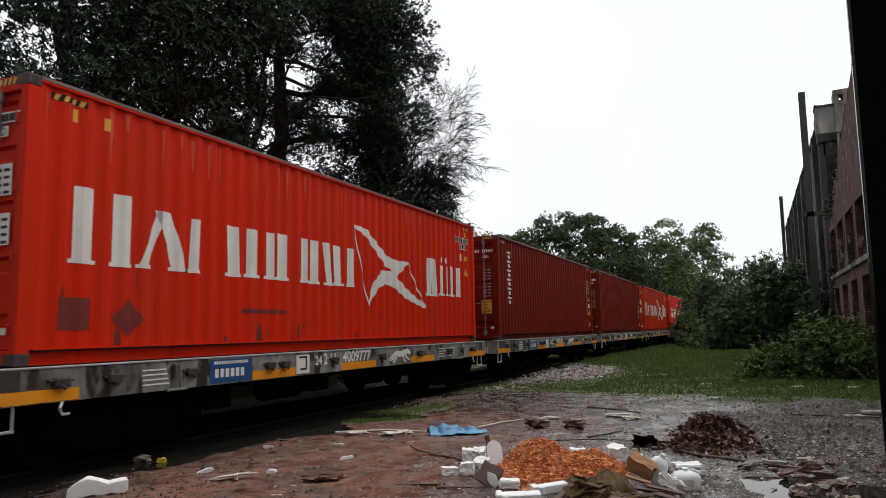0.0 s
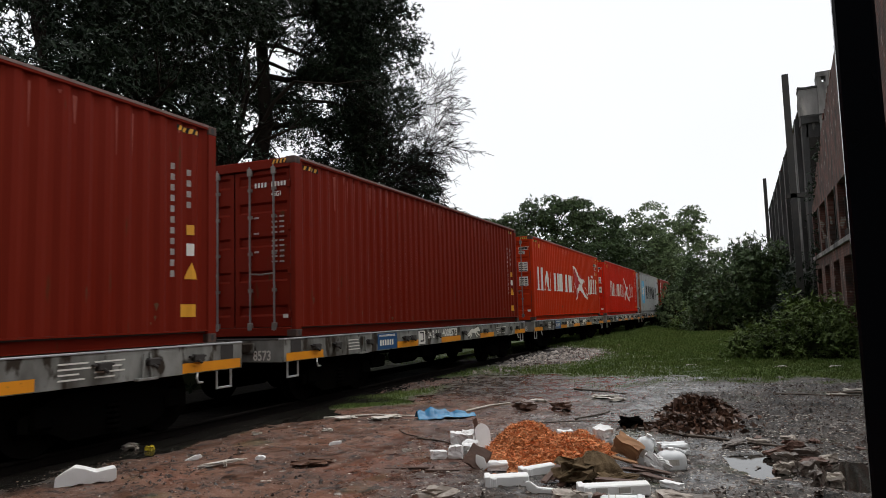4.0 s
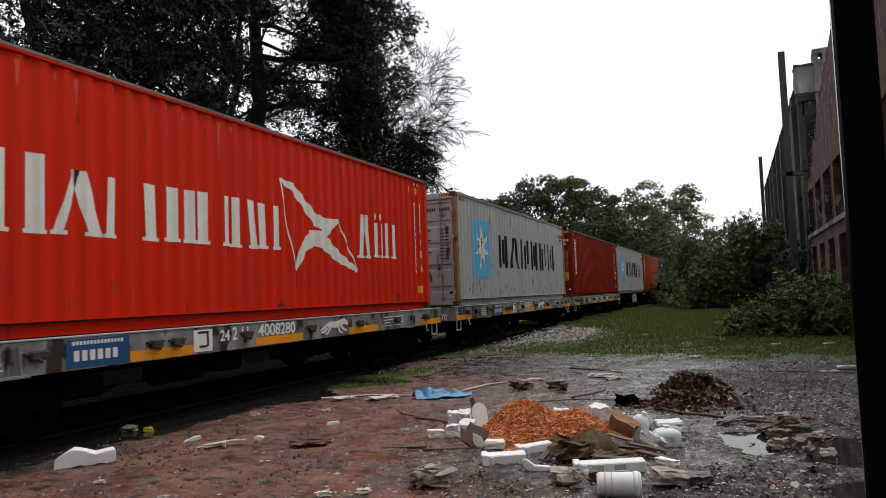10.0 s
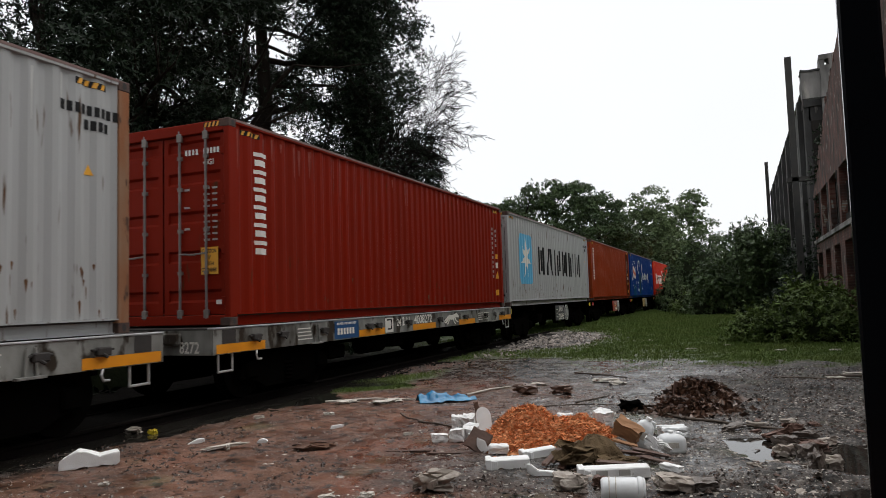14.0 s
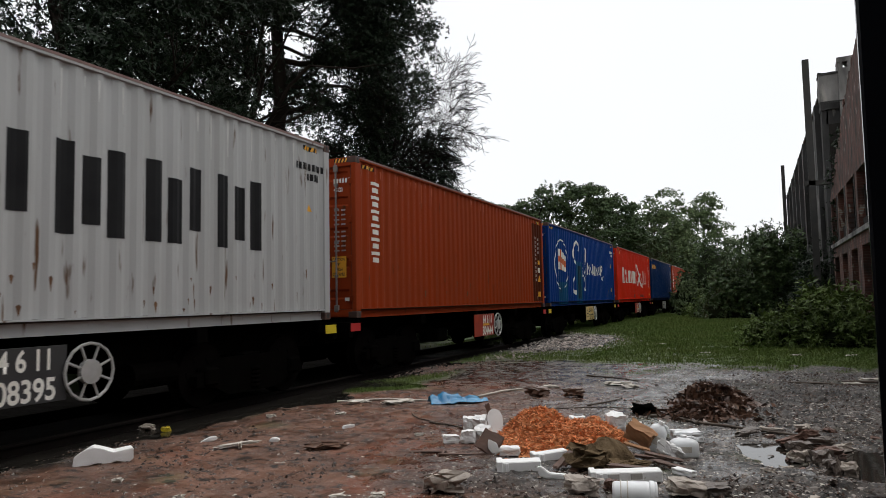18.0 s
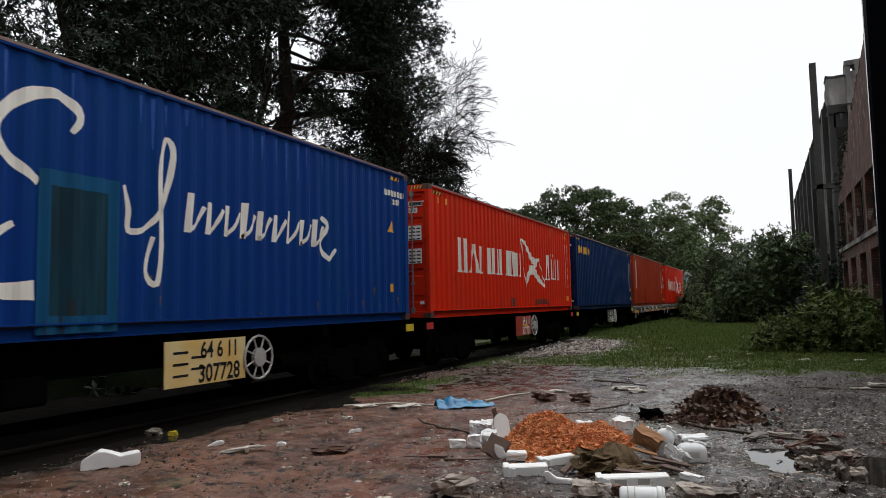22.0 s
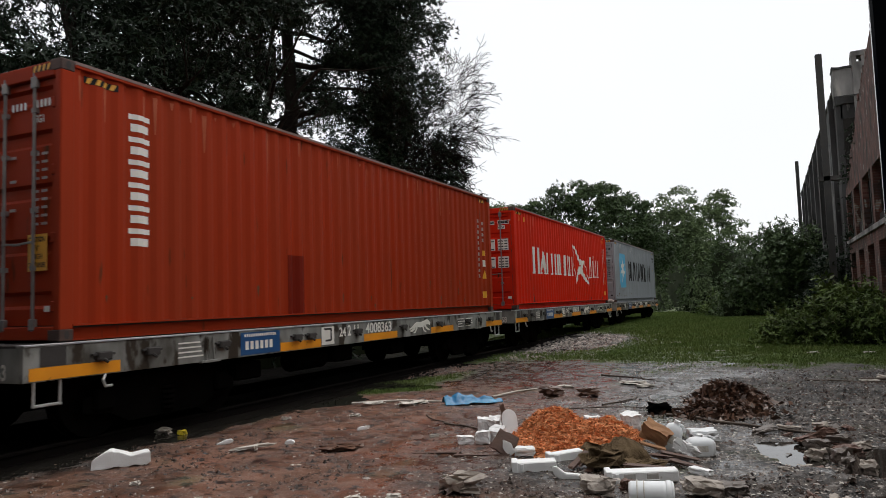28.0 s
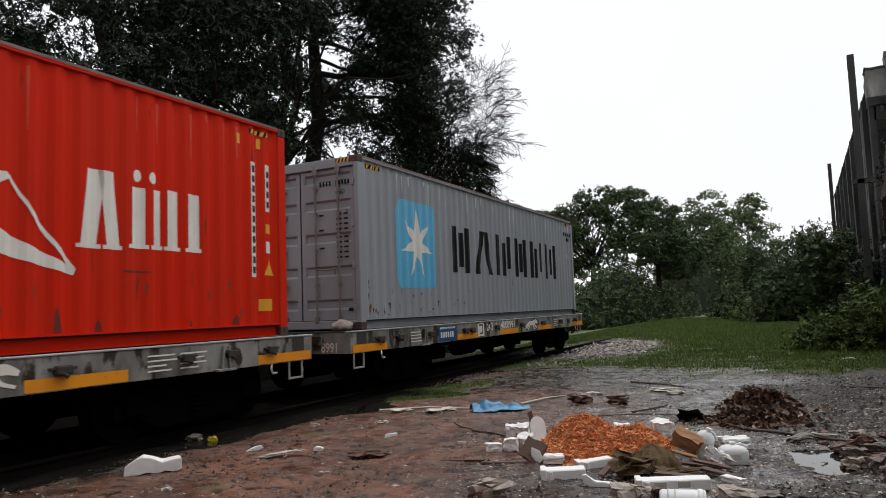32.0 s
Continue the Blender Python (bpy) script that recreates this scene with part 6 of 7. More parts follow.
    cross("concrete_block", 2.75, 3.47, 9.2, 10.33, CONCRETE, "pale concrete block with smoke stains", 32.4, 33.2)
    cross("block_foot", 2.77, 3.5, 8.85, 9.2, SOOT, "smoke-stained lower course", 32.4, 33.2)
    cross("block_cap", 2.72, 3.47, 10.33, 10.41, SOOT, "", 32.36, 33.24)
    cross("pier", 3.47, 3.95, 7.2, 10.5, CONCRETE, "pale stained concrete pier", 32.3, 32.9)
    cross("pier_head", 3.47, 3.64, 10.5, 10.72, CONCRETE, "", 32.3, 32.9)
    cross("pier_head", 3.78, 3.95, 10.5, 10.72, CONCRETE, "", 32.3, 32.9)
    cross("pier_cap", 3.45, 3.97, 10.72, 10.92, CONCRETE, "", 32.28, 32.92)
    cross("cross_jamb", 2.8, 3.02, 0, 9.05, SOOT, "stained plaster corner", 32.5, 33.3)
    for z in (9.1, 6.35, 5.95):
        cross("iron_bar", 2.9, 4.1, z, z + .05, POST, "rusty iron tie bar", 32.2, 32.26)
    # plastered part with pilasters running into the distance
    for k in range(8):
        a = 33.3 + k * 4.2
        b = a + 4.2
        block("pilaster", a, a + .55, 0, 9.3, SOOT, -.2, T)
        block("wall_panel", a + .55, b, 0, 2.2, RENDER)
        block("wall_panel", a + .55, b, 4.4, 5.6, RENDER)
        block("wall_panel", a + .55, b, 8.0, 9.5, SOOT)
        block("jamb", a + .55, a + 1.5, 2.2, 4.4, RENDER)
        block("jamb", b - .9, b, 2.2, 4.4, RENDER)
        block("jamb", a + .55, a + 1.3, 5.6, 8.0, SOOT)
        block("jamb", b - .8, b, 5.6, 8.0, RENDER)
        block("coping", a, b, 9.5, 9.6, RENDER, -.08, T + .05)
    # added backing walls and slabs: they stop light so the openings stay dark
    block("dark_backing", 11, 32.4, 0, 5.0, SCORCH_SHADE, 1.9, 2.2)
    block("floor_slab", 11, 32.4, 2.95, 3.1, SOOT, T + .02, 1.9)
    block("light_stop_slab", 11, 30.0, 4.9, 5.05, SOOT, T + .02, 1.9)
    block("dark_backing", 33.3, 67, 0, 8.0, SCORCH_SHADE, 1.9, 2.2)
    block("light_stop_slab", 33.3, 67, 7.9, 8.05, SOOT, T + .02, 1.9)
    block("rubble_bank", 30.0, 32.4, 0, 1.6, SOOT, .1, T)
    # steel posts before the wall
    for y, h, w, name in ((32.0, 10.9, .12, "steel_post"), (50.0, 9.6, .1, "steel_post")):
        p = empty(name, pose(2.27 if y < 50 else 1.93, y, 0), "tall dark steel post standing before the ruin", "post", "posts")
        part("flange", new_box(-w, w, -w, -w + .04, -.1, h), POST, p)
        part("flange", new_box(-w, w, w - .04, w, -.1, h), POST, p)
        part("web", new_box(-.02, .02, -w + .04, w - .04, -.1, h), POST, p)
        if y < 50:
            part("bracket", new_box(-.3, .62, -.12, .12, 5.75, 5.93), POST, p, "short horizontal arm")
    # dry creepers over the gable, down the cross wall and the foot of the far part
    rng = np.random.default_rng(62)
    for y0, y1, lo, hi, n, x in ((26.5, 30.1, -.45, -.05, 20, -.01), (29.6, 30.2, -3.6, -.6, 12, -.04), (30.2, 32.3, -4.6, -1.6, 40, .05), (33.2, 40.0, -4.4, -2.0, 70, -.25), (40.0, 52.0, -3.4, -2.0, 60, -.3)):
        c = np.stack([x + rng.normal(0, .04, n), rng.uniform(y0, y1, n) - 35, rng.uniform(lo, hi, n)], 1)
        c[:, 2] += gable(np.minimum(c[:, 1] + 35, 30.2))
        v2, f2 = leaves_mesh(rng, c, rng.uniform(.06, .22, n), 45, .10, .9)
        mesh_np("creeper", v2, f2, LEAF_DARK, ruin, "dark dry creeper")
    thicket(61, (2.45, 30.6), (2.35, 44), .9, 3.6, LEAF_DARK, "dark creeper climbing the ruin", 150, 100, .16, name="creeper", spread=.3)
    # plain walls added out of view, blocking sky light beside and behind the viewpoint
    bm = new_box(-5.7, 4.5, -7.5, -7.0, -.1, 15.0)
    box(bm, -9.8, -5.7, -7.5, -7.0, 5.2, 15.0)
    box(bm, -16.0, -9.8, -7.5, -7.0, -.1, 15.0)
    w = part("sky_block_south", bm, SOOT)
    tagged(w, "added unseen wall blocking sky light, with an opening for the track", "wall", "", "structure")
    w = part("sky_block_east", new_box(4.5, 4.95, -7.0, 11.0, -.1, 4.5), BRICK)
    tagged(w, "added unseen wall blocking sky light beside the viewpoint", "wall", "", "structure")


build_ruin()


def build_near_post():
    p = empty("gate_post", pose(.2275, 1.488, 0, 0, 0, -6), "glossy black square steel post standing close by", "post")
    bm = new_box(-.034, .034, -.034, .034, -.05, 3.6, .005)
    part("tube", bm, BLACK_GLOSS, p)
    part("base_plate", new_box(-.09, .09, -.09, .09, -.05, .012, .003), BLACK_GLOSS, p)
    part("cap", new_box(-.037, .037, -.037, .037, 3.6, 3.62, .004), BLACK_GLOSS, p)


build_near_post()


# ---- litter on the mud ----
FOAM = material("white_foam", (.88, .88, .87), .8, 0, (.72, .70, .67), 7, .5, .25, 90, (1, 1, 1), (.35, .29, .22), 12, .68)
PLASTIC = material("milky_plastic", (.82, .84, .85), .35, 0, (.6, .6, .58), 6, .6, .05, 30, (1, 1, 1), (.3, .25, .2), 14, .70)
SHAVING = material("orange_wood_shavings", (.74, .33, .15), .8, 0, (.5, .18, .065), 6, .7, .2, 60, random_tint=.45, spec=.2)
SACK = material("wet_brown_sacking", (.15, .105, .060), .95, 0, (.060, .040, .023), 5, .8, .7, 120, spec=.1)
BOARD = material("wet_brown_board", (.10, .045, .026), .6, 0, (.04, .022, .015), 5, .8, .3, 40, (.4, 3, 1))
CARD = material("brown_cardboard", (.33, .17, .08), .85, 0, (.2, .1, .05), 6, .7, .2)
BLUE_FILM = material("blue_plastic_film", (.018, .16, .34), .25, 0, (.05, .30, .52), 5, .8, .3, 25)
WET_LEAF = material("wet_leaf_litter", (.045, .024, .015), .14, 0, (.10, .06, .04), 4, .8, .1, 40, random_tint=.6)
DRY_LEAF = material("dry_brown_leaf", (.065, .030, .017), .35, 0, (.14, .078, .05), 4, .8, .1, 40, random_tint=.6)
BRICKBIT = material("broken_brick", (.17, .085, .06), .6, 0, (.05, .038, .03), 4, 1.0, .6, 30, (1, 1, 1), (.3, .26, .22), 9, .64)
MUDDY = material("mud_caked_lump", (.15, .12, .10), .4, 0, (.06, .047, .038), 5, .95, .7, 30)
PLASTER = material("muddy_plaster_lump", (.40, .35, .30), .6, 0, (.10, .075, .06), 6, .9, .6, 30, random_tint=.5)
STONE = material("wet_stone", (.17, .12, .09), .16, 0, (.05, .036, .027), 8, .8, .4, 30, random_tint=.5)
CLOD = material("wet_mud_clod", (.026, .017, .013), .16, 0, (.075, .045, .032), 5, .9, .6, 60, random_tint=.6)
CRUMB = material("pale_crumb", (.36, .32, .28), .45, 0, (.12, .095, .08), 9, .9, .4, 60, random_tint=.6)
STICK = material("wet_stick", (.06, .042, .03), .7, 0, (.12, .09, .065), 5, .7, .4, 30)
BLADE = material("grass_blade", (.088, .138, .030), .6, 0, (.13, .160, .045), .7, .8, 0, random_tint=.25, spec=.15)
GRAVEL = material("pale_gravel", (.34, .30, .265), .7, 0, (.10, .08, .066), 6, .9, .4, 30, random_tint=.75)
# darker copy of the foam, painting the shade in the tray recesses
SHADED_FOAM = material("shaded_foam", (.48, .47, .44), .85, 0, (.36, .33, .29), 8, .7, .25, 80)
PALE = material("pale_litter", (.62, .58, .52), .75, 0, (.4, .36, .3), 9, .7, .3, 60)
VIEW = 22


def gz(x, y):
    return float(ground_z(np.array([x]), np.array([y]))[0])


def lump(name, x, y, sx, sy, sz, mat, label, category, rz=VIEW, seed=1, rough=.1, rx=0, ry=0, lift=0.0, group=""):
    """A broken, slightly irregular block resting on the ground."""
    rng = random.Random(seed)
    bm = bmesh.new()
    bmesh.ops.create_cube(bm, size=1)
    bmesh.ops.subdivide_edges(bm, edges=bm.edges[:], cuts=5, use_grid_fill=True)
    shift = Vector((seed * 1.7 % 19, seed * 2.3 % 23, seed * .7 % 11))
    for v in bm.verts:
        p = v.co * 2.6 + shift
        v.co += (Vector((noise.noise(p), noise.noise(p + Vector((7, 0, 0))), noise.noise(p + Vector((0, 7, 0))))) * 1.1 + Vector((rng.uniform(-1, 1), rng.uniform(-1, 1), rng.uniform(-1, 1))) * .13) * rough
        v.co.x *= sx
        v.co.y *= sy
        v.co.z *= sz
    m = pose(0, 0, 0, rx, ry, 0)
    bmesh.ops.transform(bm, matrix=m, verts=bm.verts)
    low = min(v.co.z for v in bm.verts)
    bmesh.ops.translate(bm, vec=(0, 0, -low), verts=bm.verts)
    ob = part(name, bm, mat)
    ob.matrix_basis = pose(x, y, gz(x, y) - .006 + lift, 0, 0, rz)
    return tagged(ob, label, category, group)


def foam_litter():
    def broken_foam(name, x, y, outline, depth, rz, label, mat=None, ry=0, rx=0, group="", seed=3):
        """A snapped slab of packing foam: an outline in its own plane, with a rough broken back."""
        rnd = random.Random(seed)
        bm = bmesh.new()
        front = [bm.verts.new((a, -depth / 2, b)) for a, b in outline]
        back = [bm.verts.new((a * rnd.uniform(.9, 1.0), depth / 2 * rnd.uniform(.8, 1.15), b * rnd.uniform(.86, 1.0))) for a, b in outline]
        bm.faces.new(front)
        bm.faces.new(back[::-1])
        k = len(outline)
        for i in range(k):
            bm.faces.new((front[(i + 1) % k], front[i], back[i], back[(i + 1) % k]))
        bmesh.ops.recalc_face_normals(bm, faces=bm.faces)
        bmesh.ops.bevel(bm, geom=bm.edges[:], offset=.006, segments=2, affect="EDGES")
        bmesh.ops.transform(bm, matrix=pose(0, 0, 0, rx, ry, 0), verts=bm.verts)
        low = min(v.co.z for v in bm.verts)
        bmesh.ops.translate(bm, vec=(0, 0, -low), verts=bm.verts)
        ob = part(name, bm, mat or FOAM)
        ob.matrix_basis = pose(x, y, gz(x, y) - .006, 0, 0, rz)
        return tagged(ob, label, "foam block", group)
    broken_foam("foam_block", -5.62, 4.9, [(-.26, .0), (-.12, .005), (-.05, .02), (.03, .0), (.1, .022), (.2, .004), (.25, .03), (.25, .13), (.19, .125), (.08, .105), (-.02, .15), (-.1, .165), (-.17, .14), (-.25, .09)], .2, 46, "chipped white foam block lying on mud")
    broken_foam("foam_block", -5.37, 5.99, [(-.1, 0), (.06, .01), (.1, .03), (.09, .06), (.02, .055), (-.04, .03)], .07, 42, "small white foam shard on the mud", seed=5)
    broken_foam("foam_block", -4.67, 6.20, [(-.055, .01), (-.02, 0), (.04, .005), (.055, .03), (.03, .05), (-.02, .055), (-.05, .04)], .07, 30, "small broken white foam crumb", seed=6)
    broken_foam("foam_block", -4.37, 7.17, [(-.08, 0), (.07, .01), (.08, .05), (-.06, .045)], .06, 50, "white foam shard with a dark end", seed=7)
    lump("white_plank", -4.85, 5.83, .34, .06, .025, PALE, "thin pale plank with a broken edge", "plank", VIEW + 16, 5, .3, 0, -5, .01)
    lump("white_plank", -4.79, 5.80, .03, .12, .05, PALE, "short white crosspiece on the plank", "plank", VIEW + 16, 6, .2, 0, 0, .015)
    lump("flat_board", -2.55, 6.24, .45, .06, .016, BOARD, "thin wet brown board lying on mud", "board", 17, 7, .06, group="flat boards")
    lump("flat_board", -3.00, 6.20, .42, .05, .014, BOARD, "thin wet brown board lying on mud", "board", 20, 9, .06, group="flat boards")
    g = "foam pieces round the heap"
    white = "broken white foam packing beside the shavings"
    for k, (x, y, sx, sy, sz, rz, rx) in enumerate([(-2.99, 7.46, .12, .14, .13, 26, 0), (-2.85, 7.44, .13, .13, .14, 12, 14), (-2.88, 6.69, .15, .1, .075, 30, 0), (-2.71, 6.73, .13, .12, .12, 14, 0), (-2.58, 6.85, .15, .11, .14, -14, 28),
                                                       (-2.51, 6.75, .13, .1, .06, 44, 20), (-2.15, 6.37, .17, .11, .075, 12, 0), (-1.91, 8.05, .16, .1, .1, 20, 0), (-1.45, 7.83, .19, .14, .16, 28, 10), (-1.19, 7.58, .1, .1, .14, 12, 6), (-0.60, 6.11, .2, .06, .045, -34, 0)]):
        lump("foam_block", x, y, sx, sy, sz, FOAM, white, "foam block", rz, 20 + k, .14, rx, group=g)
    disc = [(.085 * math.cos(a) * (1.0 if a > 0 else .92), .16 + .12 * math.sin(a)) for a in [radians(q) for q in range(-10, 200, 21)]] + [(-.07, 0), (.06, 0)]
    broken_foam("foam_sheet", -2.55, 7.19, disc, .035, VIEW + 4, "upright round-topped white foam panel leaning on the heap", ry=-10, rx=-16, group=g, seed=8)
    lump("scrap_board", -2.67, 7.30, .05, .03, .3, BOARD, "dark board standing behind the foam panel", "board", VIEW, 33, .1, -8, -14)
    lump("leaning_board", -2.35, 6.37, .2, .03, .2, BOARD, "brown leaning board beside the heap", "board", VIEW - 24, 32, .08, -38, 24)
    broken_foam("foam_sheet", -2.27, 6.34, [(-.03, 0), (.04, .01), (.05, .1), (.0, .17), (-.04, .1)], .05, VIEW, "white foam edge strip propped on a board", ry=-28, group=g, seed=9)

    def moulded(x, y, L, W, H, rz, label, notch=True, tilt=0):
        t = empty("foam_tray", pose(x, y, gz(x, y) - .004, 0, tilt, rz), label, "foam tray")
        part("body", new_box(-L / 2, L / 2, -W / 2, W / 2, 0, H, .008), FOAM, t)
        part("end_lip", new_box(-L / 2 - .04, -L / 2 + .01, -W / 2 - .012, W / 2 + .012, 0, H * 1.12, .006), FOAM, t)
        part("end_rib", new_box(-L / 2 + .03, -L / 2 + .06, -W / 2 - .008, W / 2 + .008, 0, H * .9, .005), FOAM, t)
        if notch:
            for a in (-.12, .06):
                # recesses are not cut in; a darker patch paints their shade
                part("recess", new_box(a * L / .53 - .045, a * L / .53 + .045, -W / 2 - .004, -W / 2 + .01, H * .3, H * .85, .003), SHADED_FOAM, t, "darker patch painted for a shallow recess")
                part("recess_sill", new_box(a * L / .53 - .05, a * L / .53 + .05, -W / 2 - .012, -W / 2 + .005, H * .22, H * .3, .002), FOAM, t)
    moulded(-1.88, 5.85, .33, .15, .085, VIEW - 1, "white moulded foam tray before the heap", False, -2)
    moulded(-1.74, 6.31, .28, .11, .075, VIEW + 12, "white moulded foam strip at the heap", False, -5)
    moulded(-0.98, 5.74, .51, .14, .085, VIEW - 4, "long white foam tray with two recesses", True, -2)
    broken_foam("foam_corner", -1.56, 5.66, [(-.11, .03), (-.06, .0), (.1, .0), (.105, .035), (-.02, .045), (-.09, .1), (-.12, .09)], .06, VIEW - 8, "bent white foam corner piece", seed=10)


def lathe(name, prof, mat, m, label, category, sides=20, parent=None):
    bm = bmesh.new()
    rings = []
    for r, z in prof:
        rings.append([bm.verts.new((r * math.cos(2 * math.pi * k / sides), r * math.sin(2 * math.pi * k / sides), z)) for k in range(sides)])
    for a, b in zip(rings, rings[1:]):
        for k in range(sides):
            bm.faces.new((a[k], a[(k + 1) % sides], b[(k + 1) % sides], b[k]))
    bm.faces.new(rings[0][::-1])
    bm.faces.new(rings[-1])
    bmesh.ops.transform(bm, matrix=m, verts=bm.verts)
    return part(name, bm, mat, parent, label if parent else "", True)


def containers_litter():
    # a white tub lying on its side
    t = empty("plastic_tub", pose(-0.83, 5.11, gz(-0.83, 5.11) + .088, 0, 0, VIEW - 12), "white plastic tub lying on its side", "tub")
    lie = pose(-.15, 0, 0, 0, 90, 0) @ Matrix.Diagonal((.84, .84, .9, 1))
    lathe("body", [(.085, 0), (.10, .02), (.106, .25), (.104, .29)], PLASTIC, lie, "", "", 22, t)
    lathe("rim", [(.108, .275), (.113, .28), (.113, .31), (.108, .315)], PLASTIC, lie, "", "", 22, t)
    lathe("lid", [(.106, .315), (.106, .33), (.09, .335)], PLASTIC, lie, "", "", 22, t)
    for k in range(2):
        lathe("ridge", [(.1095, .06 + k * .05), (.112, .064 + k * .05), (.1095, .068 + k * .05)], PALE, lie, "", "", 22, t)

    def jug(x, y, w, d, h, rx, ry, rz, label):
        t = empty("plastic_jug", pose(x, y, gz(x, y) + .01, rx, ry, rz), label, "jug", "plastic jugs")
        bm = bmesh.new()
        rings, sides = [], 24
        for r, z in ((.86, 0), (.97, .03), (1, .1), (1, .55), (.93, .66), (.7, .77), (.38, .84), (.2, .87), (.2, .9)):
            ring = []
            for k in range(sides):
                ang = 2 * math.pi * k / sides
                q = (abs(math.cos(ang)) ** 5 + abs(math.sin(ang)) ** 5) ** -.2 if r > .5 else 1
                ring.append(bm.verts.new((r * q * math.cos(ang) * w / 2, r * q * math.sin(ang) * d / 2, z * h)))
            rings.append(ring)
        for a, b in zip(rings, rings[1:]):
            for k in range(sides):
                bm.faces.new((a[k], a[(k + 1) % sides], b[(k + 1) % sides], b[k]))
        bm.faces.new(rings[0][::-1])
        bm.faces.new(rings[-1])
        part("body", bm, PLASTIC, t, "milky plastic body", True)
        part("cap", tube(bmesh.new(), (0, 0, h * .86), (0, 0, h * .95), .028, None, 12), FOAM, t)
        bm = bmesh.new()
        for p, q in (((w * .3, 0, h * .62), (w * .5, 0, h * .72)), ((w * .5, 0, h * .72), (w * .3, 0, h * .86)), ((w * .3, 0, h * .86), (.02, 0, h * .84))):
            tube(bm, p, q, .014, None, 8)
        part("handle", bm, PLASTIC, t)
        part("label", new_box(-.05, .05, -d / 2 - .003, -d / 2 + .004, h * .25, h * .5), PALE, t, "faded paper label")
    jug(-0.97, 6.93, .17, .12, .3, 4, 24, VIEW - 10, "milky plastic jug leaning on the boards")
    jug(-0.66, 6.83, .25, .16, .2, 0, 0, VIEW - 4, "squat milky plastic jug standing on the mud")
    lump("jug_lid", -0.70, 7.53, .26, .18, .1, PLASTIC, "pale overturned plastic basin", "basin", VIEW + 4, 51, .16)
    lump("crumpled_paper", -0.75, 6.57, .15, .07, .1, FOAM, "crumpled white paper on the boards", "paper", VIEW - 20, 52, .5, 10, 34)
    lump("cardboard_box", -1.04, 6.79, .24, .14, .14, CARD, "torn brown cardboard box", "box", VIEW - 24, 53, .12, 14, 28, .06)
    for k, (x, y, L, rz, ry, up) in enumerate([(-0.89, 6.49, .32, 12, 6, .03), (-0.79, 6.39, .3, 4, 10, .06), (-0.98, 6.35, .36, 22, -4, .01), (-0.73, 6.27, .24, -12, 8, .02), (-1.56, 6.06, .3, 70, -20, .02), (-1.49, 6.10, .26, 60, -26, .03), (-1.44, 5.99, .2, 78, -14, .0),
                                               (-0.98, 5.90, .34, 14, 4, .05), (-1.09, 5.85, .2, 8, 2, .02), (-1.04, 6.62, .22, 2, 14, .06)]):
        lump("board", x, y, L, .055, .018, BOARD if k != 9 else CARD, "wet dark brown board scrap", "board", rz, 60 + k, .1, 6, ry, up, "board scraps")
    lump("dark_clod", -1.34, 6.06, .3, .22, .13, SACK, "dark soaked soil spilled beside the sack", "clod", VIEW, 75, .5)
    lump("dark_clod", -1.03, 6.05, .22, .16, .06, SACK, "dark soaked soil under the boards", "clod", VIEW, 76, .5)


